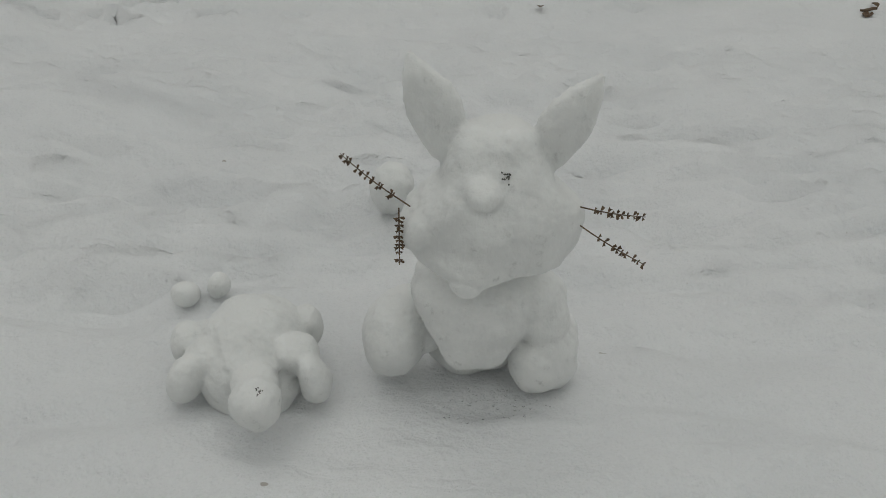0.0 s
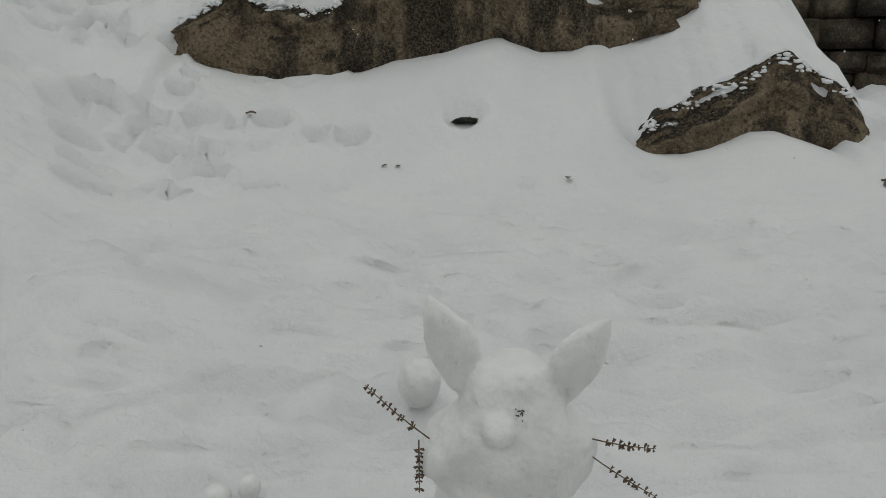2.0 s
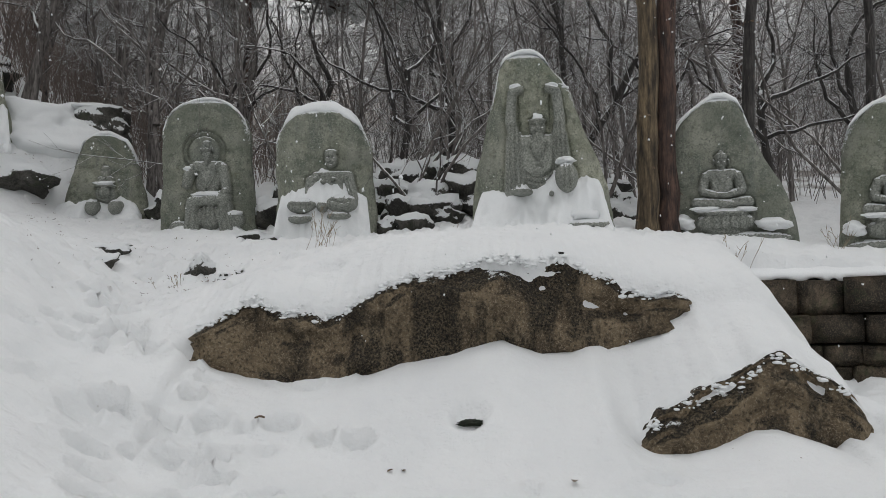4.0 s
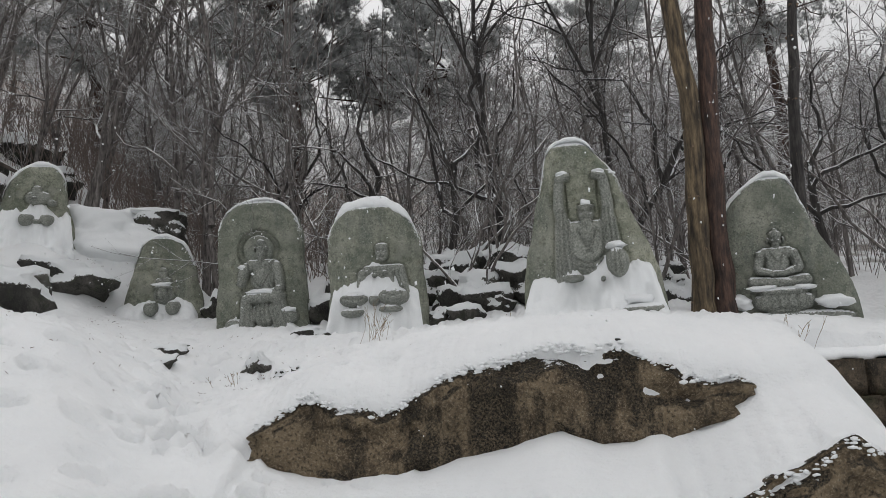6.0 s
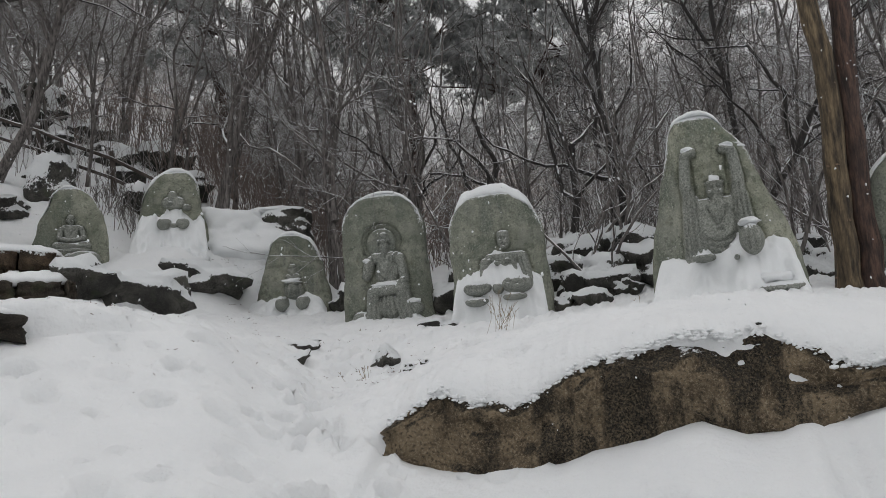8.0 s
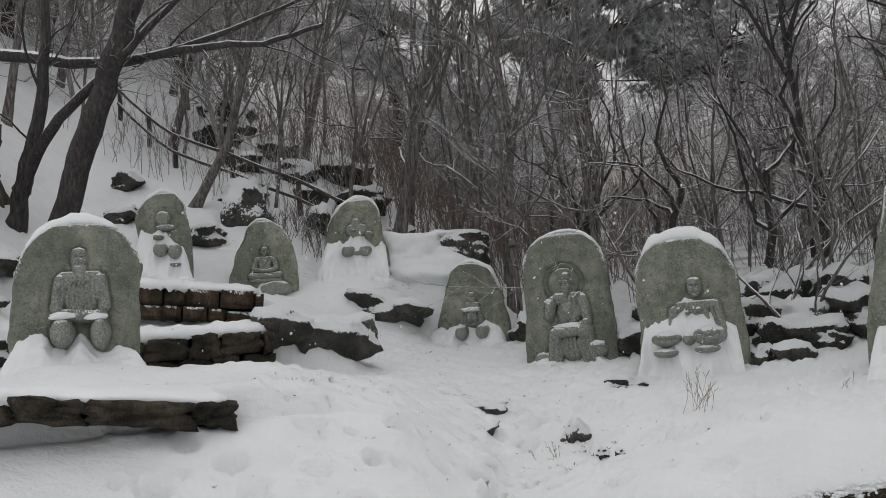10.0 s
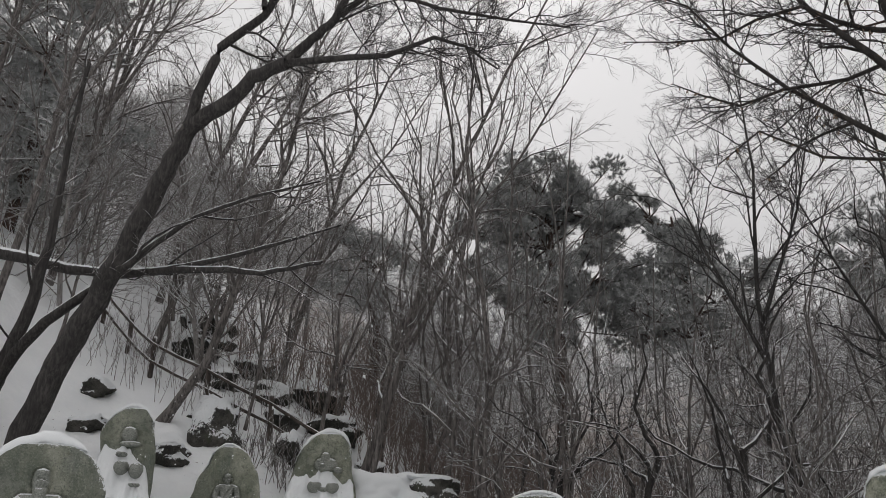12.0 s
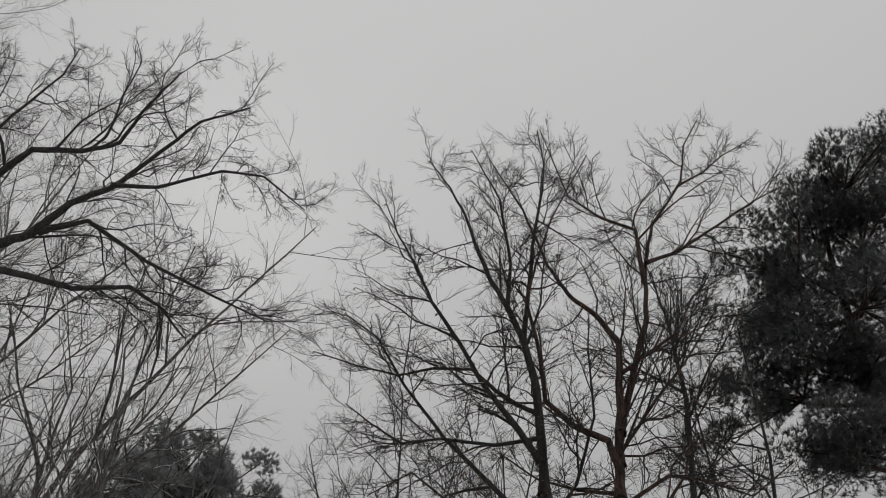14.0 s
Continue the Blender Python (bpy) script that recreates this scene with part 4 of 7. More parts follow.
def lap_snow(x, y, z, turn, top, reach=0.34, power=1.25, label="snow drifted into the lap of a carved figure", seed=0):
    """Snow banked up against a stele. top: x, height along the slab."""
    tx, tz = [np.array(c) for c in zip(*top)]
    nx, nd = 84, 26
    xs = np.linspace(tx[0], tx[-1], nx)
    h = np.interp(xs, tx, tz)
    h = np.convolve(np.pad(h, 1, "edge"), np.ones(3) / 3, "valid") 
    rag = np.array([0.07 * fbm(x * 17, seed * 3.3, 0.7, 3) for x in xs])
    verts, faces = [], []
    for j in range(nd + 1):
        f = j / nd
        for i in range(nx):
            n1 = fbm(xs[i] * 4 + seed, f * 2, seed * 1.3, 3)
            k = max(0.0, 1 - f) ** power
            rr = reach * (0.75 + 0.25 * h[i] / tz.max()) * (1 + 0.35 * n1 + 0.30 * fbm(xs[i] * 8, seed * 2.1, f * 1.5, 3))
            verts.append((xs[i] * (1 + 0.16 * f), 0.05 - 0.05 * (j > 0) - rr * f, h[i] * k * (1 + 0.10 * n1 + rag[i] * max(0, 1 - 3 * f)) + 0.030 * fbm(xs[i] * 6, f * 5, seed, 4) * (f < 0.97)))
    base = len(verts)
    for j in range(nd + 1):
        for i in range(nx):
            v = verts[j * nx + i]
            verts.append((v[0], v[1], min(v[2], 0) - 0.15))
    for j in range(nd):
        for i in range(nx - 1):
            a = j * nx + i
            faces.append((a, a + nx, a + nx + 1, a + 1))
            faces.append((base + a, base + a + 1, base + a + nx + 1, base + a + nx))
    for j in range(nd):
        for i in (0, nx - 1):
            a, b = j * nx + i, (j + 1) * nx + i
            faces.append((a, base + a, base + b, b) if i == 0 else (b, base + b, base + a, a))
    for j in (0, nd):
        for i in range(nx - 1):
            a = j * nx + i
            faces.append((a, a + 1, base + a + 1, base + a) if j == 0 else (a + 1, a, base + a, base + a + 1))
    thing("snow_drift", from_arrays("snow_drift", verts, faces, SNOW), label, "snow", pose(x, y, z, 0, 0, turn), "snow on steles")


def snow_pat(x, y, z, turn, at, size, label="small cushion of snow on a carved stone"):
    """A cushion of snow on a ledge of a stele."""
    me = rock_mesh("fallen_snow", size, SNOW, int(at[0] * 50 + at[2] * 31) % 17, 0.40, 0.1, 3, 0.12)
    thing("fallen_snow", me, label, "snow", pose(x, y, z, 0, 0, turn) @ Matrix.Translation(at), "snow on steles")


# tall stele with a standing bearded figure, arms raised
OUT_D = [(0, -0.07, 0.655), (0.15, -0.08, 0.64), (0.3, -0.09, 0.61), (0.45, -0.11, 0.545), (0.6, -0.13, 0.445), (0.7, -0.14, 0.395), (0.78, -0.14, 0.365), (0.85, -0.17, 0.31), (0.91, -0.205, 0.25), (0.96, -0.215, 0.185), (0.985, -0.21, 0.12), (1, -0.2, 0.05)]
D_AT = (0.74, 7.5, 1.06)
FOLDS_D = [(x0, 1.14, x1, 0.56, b, 0.022) for x0, x1, b in ((-0.37, -0.385, 0.0), (-0.335, -0.345, 0.01), (-0.30, -0.30, 0.01), (-0.265, -0.25, 0.012), (0.02, 0.04, -0.012), (0.06, 0.08, 0.0), (0.095, 0.125, 0.0), (0.13, 0.17, 0.0))]
stele_with_cap(*D_AT, 1.84, -4, 0.34, OUT_D,
               [(-0.12, 1.30, 0.17, 0.20, -0.035, 0.25), (-0.11, 0.80, 0.20, 0.32, 0.055, 0.4), (-0.31, 1.02, -0.32, 0.52, 0.09, 0.11, 0.05), (0.09, 1.04, 0.13, 0.58, 0.085, 0.10, 0.05), (-0.22, 0.98, 0.01, 0.98, 0.08, 0.08, 0.06),
                (-0.10, 1.12, 0.085, 0.115, 0.085, 0.35), (-0.10, 1.14, -0.10, 1.10, 0.015, 0.024, 0.115), (-0.165, 1.175, -0.035, 1.175, 0.018, 0.018, 0.10), (-0.10, 1.035, -0.105, 0.88, 0.065, 0.03, 0.085), (-0.142, 1.09, 0.032, 0.028, 0.098, 0.5), (-0.058, 1.09, 0.032, 0.028, 0.098, 0.5), (-0.10, 1.052, 0.035, 0.013, 0.105, 0.5),
                (-0.31, 1.02, -0.345, 1.20, 0.065, 0.055, 0.065), (-0.345, 1.18, -0.325, 1.43, 0.055, 0.05, 0.065), (-0.325, 1.44, -0.25, 1.465, 0.042, 0.036, 0.10), (0.09, 1.04, 0.10, 1.22, 0.065, 0.055, 0.065), (0.10, 1.20, 0.075, 1.43, 0.055, 0.05, 0.065), (0.075, 1.44, 0.0, 1.46, 0.042, 0.036, 0.10),
                (0.145, 0.64, 0.115, 0.165, 0.32, 0.3), (-0.25, 0.525, 0.105, 0.045, 0.34, 0.4), (0.01, 0.50, 0.03, 0.032, 0.36, 0.5), (0.34, 0.20, 0.25, 0.075, 0.44, 0.2)],
               "tall grey-green carved stone with a bearded figure", 0.045, -0.36, 0.36, 1,
               FOLDS_D + [(-0.17, 1.20, -0.15, 1.03, -0.02, 0.022), (-0.03, 1.20, -0.05, 1.03, 0.02, 0.022), (-0.145, 1.135, -0.115, 1.13, 0.008, 0.026), (-0.085, 1.13, -0.055, 1.135, 0.008, 0.026), (-0.135, 1.065, -0.065, 1.065, 0.006, 0.022), (-0.12, 1.0, -0.11, 0.92, 0.0, 0.015), (-0.085, 1.0, -0.09, 0.92, 0.0, 0.015),
                          (-0.28, 1.42, -0.27, 1.16, 0.0, 0.02), (0.02, 1.43, 0.02, 1.18, 0.0, 0.02), (-0.22, 0.70, 0.02, 0.72, 0.05, 0.022), (-0.20, 0.64, 0.02, 0.66, 0.04, 0.02), (-0.18, 0.96, -0.10, 0.80, 0.01, 0.018), (-0.02, 0.96, -0.10, 0.80, -0.01, 0.018), (-0.10, 0.76, -0.08, 0.76, 0.0, 0.02)])
lap_snow(*D_AT, -4, ((-0.69, 0.18), (-0.655, 0.50), (-0.53, 0.58), (-0.38, 0.54), (-0.25, 0.645), (-0.05, 0.60), (0.05, 0.72), (0.12, 0.78), (0.24, 0.73), (0.43, 0.65), (0.50, 0.47), (0.47, 0.36), (0.53, 0.16)), 0.50, 1.0, seed=1)
for at, size in (((0.14, -0.14, 0.795), (0.085, 0.13, 0.032)), ((-0.29, -0.06, 1.495), (0.055, 0.05, 0.022)), ((0.035, -0.06, 1.49), (0.05, 0.05, 0.022)), ((-0.10, -0.07, 1.205), (0.042, 0.035, 0.032)), ((0.12, 0.14, 1.50), (0.07, 0.13, 0.03)), ((0.28, -0.20, 0.29), (0.17, 0.15, 0.06))):
    snow_pat(*D_AT, -4, at, size)
# arched steles
OUT_C = [(0, 0.01, 0.525), (0.3, 0.01, 0.52), (0.5, 0, 0.515), (0.6, 0, 0.51), (0.7, 0, 0.50), (0.78, -0.01, 0.475), (0.85, -0.01, 0.435), (0.91, -0.02, 0.37), (0.96, -0.03, 0.265), (0.985, -0.01, 0.17), (1, 0, 0.06)]
stele_with_cap(-1.55, 8.5, 1.05, 1.58, 3, 0.26, OUT_C, [(0.09, 0.98, 0.17, 0.24, -0.022, 0.2), (0.09, 1.03, 0.08, 0.115, 0.055, 0.4), (0.09, 1.09, 0.085, 0.055, 0.062, 0.5), (0.09, 1.045, 0.09, 1.0, 0.013, 0.02, 0.072), (0.09, 0.955, 0.03, 0.022, 0.065, 0.5), (-0.06, 0.83, 0.24, 0.83, 0.08, 0.08, 0.045), (0.09, 0.66, 0.20, 0.24, 0.05, 0.4), (0.27, 0.84, 0.32, 0.60, 0.065, 0.06, 0.05), (-0.12, 0.80, -0.16, 0.58, 0.065, 0.06, 0.05),
                                                             (-0.21, 0.54, 0.17, 0.090, 0.26, 0.2), (0.20, 0.55, 0.18, 0.115, 0.26, 0.2), (0.01, 0.525, 0.085, 0.085, 0.24, 0.4), (-0.22, 0.405, 0.16, 0.065, 0.27, 0.3), (0.17, 0.425, 0.15, 0.06, 0.27, 0.3), (-0.07, 0.82, 0.035, 0.030, 0.15, 0.5), (0.01, 0.785, 0.035, 0.03, 0.17, 0.5), (0.12, 0.81, 0.045, 0.03, 0.16, 0.5)],
               "round-topped mossy stone slab carved with a seated figure", 0.10, -0.80, 0.84, 2, [(0.055, 1.05, 0.08, 1.045, 0.003, 0.018), (0.10, 1.045, 0.125, 1.05, 0.003, 0.018), (0.065, 0.98, 0.115, 0.98, 0.003, 0.016), (0.22, 0.82, 0.26, 0.62, 0.01, 0.02), (0.26, 0.82, 0.31, 0.62, 0.01, 0.018), (-0.02, 0.90, -0.06, 0.70, -0.02, 0.018), (-0.30, 0.55, -0.12, 0.54, 0.01, 0.018), (0.12, 0.58, 0.30, 0.57, 0.02, 0.018)])
lap_snow(-1.55, 8.5, 1.05, 3, ((-0.50, 0.20), (-0.46, 0.50), (-0.45, 0.66), (-0.33, 0.69), (-0.22, 0.74), (-0.13, 0.84), (-0.06, 0.88), (0.08, 0.89), (0.20, 0.82), (0.27, 0.73), (0.36, 0.655), (0.46, 0.65), (0.47, 0.48), (0.40, 0.40), (0.45, 0.22)), 0.26, 0.8, seed=2)
OUT_B = [(0, 0, 0.51), (0.3, 0, 0.505), (0.45, 0, 0.495), (0.6, 0, 0.485), (0.7, 0, 0.478), (0.78, 0, 0.467), (0.85, 0, 0.435), (0.91, 0, 0.365), (0.96, 0.01, 0.26), (0.985, 0.03, 0.16), (1, 0.04, 0.06)]
ELDER = [(-0.005, 0.99, 0.235, 0.235, 0.026, 0.08), (-0.005, 0.99, 0.215, 0.215, -0.002, 0.08), (-0.005, 0.99, 0.185, 0.185, 0.020, 0.10), (0.03, 1.02, 0.07, 0.09, 0.085, 0.4), (0.03, 1.075, 0.065, 0.045, 0.09, 0.5), (0.03, 1.02, 0.03, 0.98, 0.013, 0.018, 0.105), (0.03, 0.955, 0.035, 0.84, 0.06, 0.02, 0.095), (-0.035, 1.0, 0.018, 0.045, 0.06, 0.5), (0.095, 1.0, 0.018, 0.045, 0.06, 0.5),
         (-0.09, 0.815, 0.16, 0.815, 0.075, 0.075, 0.06), (0.04, 0.66, 0.17, 0.20, 0.065, 0.4), (-0.14, 0.80, -0.20, 0.62, 0.062, 0.055, 0.07), (-0.205, 0.62, -0.175, 0.745, 0.05, 0.05, 0.10), (0.20, 0.80, 0.235, 0.56, 0.062, 0.055, 0.07), (0.23, 0.54, 0.10, 0.46, 0.055, 0.05, 0.10),
         (-0.10, 0.44, 0.22, 0.46, 0.075, 0.075, 0.11), (-0.14, 0.42, -0.15, 0.14, 0.08, 0.10, 0.10), (0.20, 0.42, 0.24, 0.14, 0.09, 0.11, 0.10), (0.04, 0.26, 0.17, 0.18, 0.085, 0.4), (0.33, 0.22, 0.11, 0.09, 0.08, 0.3), (-0.30, 0.14, 0.12, 0.10, 0.06, 0.3)]
ROBE_B = [(-0.005 + q * math.cos(k * 0.3927), 0.99 + q * math.sin(k * 0.3927), -0.005 + q * math.cos((k + 1) * 0.3927), 0.99 + q * math.sin((k + 1) * 0.3927), 0.0, 0.020) for q in (0.185, 0.235) for k in range(-2, 10)] + [(-0.12 + 0.045 * k, 0.38, -0.16 + 0.06 * k, 0.12, 0.008, 0.018) for k in range(9)] + [(-0.11, 0.80, 0.02, 0.55, 0.02, 0.02), (0.14, 0.80, 0.02, 0.55, -0.02, 0.02), (-0.07, 0.80, 0.03, 0.60, 0.02, 0.015), (0.09, 0.80, 0.03, 0.62, -0.02, 0.015), (0.015, 0.95, 0.02, 0.86, 0.0, 0.012), (0.05, 0.95, 0.048, 0.86, 0.0, 0.012), (0.0, 1.03, 0.02, 1.027, 0.003, 0.02), (0.04, 1.027, 0.065, 1.03, 0.003, 0.02), (0.0, 0.975, 0.06, 0.975, 0.006, 0.015), (0.13, 0.70, 0.19, 0.52, 0.01, 0.016), (0.10, 0.66, 0.15, 0.50, 0.01, 0.016), (-0.20, 0.70, -0.15, 0.56, 0.01, 0.018), (-0.24, 0.66, -0.19, 0.54, 0.01, 0.018)]
B_AT = (-2.975, 9.0, 1.28)
stele_with_cap(*B_AT, 1.60, 8, 0.26, OUT_B, ELDER, "grey arched stone slab carved with a haloed seated figure", 0.032, -0.84, 0.87, 3, ROBE_B)
for at, size in (((0.05, -0.10, 0.515), (0.17, 0.05, 0.026)), ((-0.175, -0.08, 0.80), (0.045, 0.035, 0.022)), ((0.31, -0.06, 0.30), (0.09, 0.06, 0.03))):
    snow_pat(*B_AT, 8, at, size)
lap_snow(*B_AT, 8, ((-0.52, 0.10), (-0.40, 0.16), (-0.24, 0.24), (-0.15, 0.24), (-0.08, 0.13), (0.1, 0.14), (0.22, 0.17), (0.30, 0.20), (0.40, 0.12), (0.5, 0.03)), 0.30, 1.0, seed=12)
OUT_A = [(0, -0.03, 0.52), (0.3, -0.02, 0.50), (0.45, -0.01, 0.46), (0.6, 0.01, 0.41), (0.7, 0.01, 0.38), (0.78, 0.01, 0.35), (0.85, 0.01, 0.31), (0.91, 0, 0.265), (0.96, -0.01, 0.16), (1, -0.01, 0.05)]
A_AT = (-4.81, 10.458, 1.50)
stele_with_cap(*A_AT, 1.28, 12, 0.24, OUT_A, [(0.01, 0.47, 0.16, 0.15, 0.06, 0.4), (0.01, 0.49, 0.10, 0.10, 0.11, 0.4), (-0.14, 0.285, 0.105, 0.125, 0.23, 0.3), (0.15, 0.285, 0.115, 0.125, 0.23, 0.3), (0.01, 0.76, 0.08, 0.10, 0.03, 0.4), (0.01, 0.66, 0.14, 0.06, 0.03, 0.4), (0.01, 0.57, 0.15, 0.03, 0.10, 0.4)], "small tapered stone slab carved with a seated figure", 0.045, -0.74, 0.74, 4,
               [(-0.06, 0.53, -0.06, 0.42, 0.0, 0.02), (0.08, 0.53, 0.08, 0.42, 0.0, 0.02), (0.01, 0.53, 0.01, 0.42, 0.0, 0.015), (-0.03, 0.78, -0.01, 0.78, 0.0, 0.014), (0.03, 0.78, 0.05, 0.78, 0.0, 0.014)])
lap_snow(*A_AT, 12, ((-0.58, 0.34), (-0.44, 0.38), (-0.30, 0.40), (-0.15, 0.46), (-0.04, 0.38), (0.04, 0.35), (0.13, 0.42), (0.17, 0.44), (0.26, 0.40), (0.38, 0.37), (0.44, 0.20)), 0.30, 0.9, seed=4)
snow_pat(*A_AT, 12, (0.01, -0.09, 0.605), (0.13, 0.05, 0.03))
# broad slabs with a figure on a round pedestal
OUT_E = [(0, 0.06, 0.63), (0.15, 0.05, 0.61), (0.3, 0.04, 0.585), (0.45, -0.01, 0.535), (0.6, -0.09, 0.46), (0.7, -0.105, 0.41), (0.78, -0.10, 0.365), (0.85, -0.08, 0.315), (0.91, -0.05, 0.245), (0.96, -0.02, 0.165), (1, -0.01, 0.05)]
OUT_J = [(0, 0.03, 0.56), (0.3, 0.03, 0.53), (0.6, 0.03, 0.51), (0.7, 0.03, 0.50), (0.78, 0.03, 0.475), (0.85, 0.03, 0.43), (0.91, 0.04, 0.34), (0.96, 0.04, 0.23), (1, 0.05, 0.07)]
DRUM = [(0.0, 0.33, 0.30, 0.125, 0.11, 0.22), (0.0, 0.42, 0.24, 0.05, 0.12, 0.3), (0.08, 0.17, 0.56, 0.075, 0.09, 0.12)]
for x, y, z, turn, seed, outline, h, lo, hi, label in ((2.455, 8.1, 0.95, -12, 5, OUT_E, 1.58, -0.84, 0.42, "broad grey stone slab carved with a meditating figure"), (4.09, 8.1, 0.85, -22, 6, OUT_J, 1.62, -0.86, 0.80, "weathered stone slab carved with a seated figure")):
    stele_with_cap(x, y, z, h, turn, 0.30, outline, DRUM + sitting(0.43, 0.68, -0.02, 0.045), label, 0.05, lo, hi, seed, figure_lines(-0.02, 0.43, 0.68, 0.016) + [(-0.28 + 0.08 * k, 0.40, -0.30 + 0.085 * k, 0.26, 0.01, 0.014) for k in range(8)] + [(-0.30, 0.24, 0.30, 0.24, -0.02, 0.02)])
    for at, size in (((-0.38, -0.06, 0.34), (0.10, 0.08, 0.07)), ((0.43, -0.06, 0.30), (0.15, 0.09, 0.06)), ((-0.20, -0.10, 0.465), (0.12, 0.05, 0.025)), ((0.18, -0.10, 0.455), (0.11, 0.05, 0.025)), ((0.0, -0.12, 0.43), (0.12, 0.04, 0.02))):
        snow_pat(x, y, z, turn, at, size)
    lap_snow(x, y, z, turn, ((-0.60, 0.16), (-0.45, 0.12), (-0.2, 0.08), (0.05, 0.06), (0.25, 0.12), (0.34, 0.20), (0.42, 0.12), (0.50, 0.20), (0.62, 0.08)), 0.35, 1.0, seed=13 + seed)
# steles of the upper terraces
OUT_F = [(0, 0, 0.53), (0.15, 0, 0.52), (0.3, 0.01, 0.50), (0.45, 0, 0.46), (0.6, 0.01, 0.41), (0.7, 0.02, 0.395), (0.78, 0.05, 0.37), (0.85, 0.07, 0.325), (0.91, 0.085, 0.265), (0.96, 0.105, 0.19), (1, 0.11, 0.06)]
stele_with_cap(-6.62, 10.4, 2.62, 1.29, 26, 0.26, OUT_F, [(0.06, 0.80, 0.20, 0.12, 0.05, 0.4), (-0.07, 0.48, 0.125, 0.11, 0.25, 0.3), (0.18, 0.47, 0.115, 0.11, 0.25, 0.35), (0.06, 0.44, 0.08, 0.07, 0.24, 0.4), (0.24, 0.72, 0.07, 0.05, 0.12, 0.4), (0.05, 0.90, 0.08, 0.09, 0.05, 0.4), (0.02, 0.78, 0.05, 0.04, 0.12, 0.5)], "mossy stone slab with snow in a carved figure's lap", 0.06, -0.76, 0.66, 7)
lap_snow(-6.62, 10.4, 2.62, 26, ((-0.51, 0.20), (-0.49, 0.44), (-0.39, 0.66), (-0.30, 0.68), (-0.14, 0.65), (0.03, 0.75), (0.11, 0.74), (0.22, 0.61), (0.33, 0.57), (0.43, 0.63), (0.51, 0.48), (0.47, 0.20)), 0.46, 1.3, seed=7)
OUT_G = [(0, 0.02, 0.485), (0.3, 0.03, 0.475), (0.45, 0.05, 0.455), (0.6, 0.07, 0.415), (0.7, 0.09, 0.365), (0.78, 0.10, 0.31), (0.85, 0.085, 0.27), (0.91, 0.07, 0.225), (0.96, 0.055, 0.14), (1, 0.04, 0.05)]
stele_with_cap(-7.42, 9.2, 2.35, 1.25, 34, 0.26, OUT_G, sitting(0.36, 0.56, 0.07, 0.038) + [(0.20, 0.24, 0.24, 0.14, 0.13, 0.3)], "dark grey stone slab carved with a seated figure", 0.03, -0.75, 0.40, 8, figure_lines(0.07, 0.36, 0.56, 0.016))
lap_snow(-7.42, 9.2, 2.35, 34, ((-0.47, 0.34), (-0.35, 0.36), (-0.2, 0.34), (-0.08, 0.26), (0.05, 0.40), (0.16, 0.43), (0.23, 0.37), (0.26, 0.16), (0.36, 0.10), (0.5, 0.04)), 0.22, 1.0, seed=8)
OUT_H = [(0, -0.02, 0.37), (0.3, -0.01, 0.355), (0.45, 0, 0.345), (0.6, -0.01, 0.34), (0.7, -0.03, 0.335), (0.78, -0.02, 0.31), (0.85, 0, 0.275), (0.91, 0.01, 0.22), (0.96, 0.03, 0.145), (1, 0.01, 0.05)]
stele_with_cap(-8.20, 8.2, 2.75, 1.25, 40, 0.26, OUT_H, [(-0.06, 0.60, 0.085, 0.05, 0.22, 0.4), (-0.04, 0.43, 0.115, 0.12, 0.24, 0.3), (0.14, 0.40, 0.105, 0.13, 0.24, 0.3), (0.14, 0.22, 0.11, 0.05, 0.27, 0.4), (0.0, 0.86, 0.12, 0.12, 0.05, 0.4), (0.03, 0.74, 0.16, 0.05, 0.06, 0.5)], "dark stone slab with snow in a carved figure's lap", 0.06, -0.84, 0.80, 9)
lap_snow(-8.20, 8.2, 2.75, 40, ((-0.36, 0.20), (-0.35, 0.55), (-0.28, 0.70), (-0.08, 0.73), (0.11, 0.58), (0.24, 0.47), (0.30, 0.30), (0.33, 0.10)), 0.42, 1.3, seed=9)
OUT_I = [(0, -0.02, 0.50), (0.3, 0, 0.495), (0.6, 0.04, 0.49), (0.7, 0.06, 0.482), (0.78, 0.07, 0.455), (0.85, 0.07, 0.412), (0.91, 0.075, 0.345), (0.96, 0.08, 0.245), (1, 0.06, 0.07)]
ELDER_I = [(0.05, 0.78, 0.24, 0.36, -0.02, 0.15), (0.05, 0.99, 0.075, 0.10, 0.055, 0.4), (0.05, 1.05, 0.07, 0.05, 0.06, 0.5), (0.05, 1.0, 0.05, 0.96, 0.012, 0.018, 0.075), (0.05, 0.93, 0.06, 0.80, 0.06, 0.03, 0.06), (-0.06, 0.83, 0.17, 0.83, 0.075, 0.075, 0.045), (0.06, 0.68, 0.17, 0.20, 0.05, 0.4), (-0.09, 0.82, -0.13, 0.60, 0.06, 0.055, 0.06), (0.20, 0.82, 0.23, 0.60, 0.06, 0.055, 0.06),
           (-0.09, 0.40, 0.105, 0.135, 0.20, 0.3), (0.19, 0.38, 0.085, 0.15, 0.20, 0.3), (-0.06, 0.54, 0.20, 0.52, 0.06, 0.06, 0.07)]
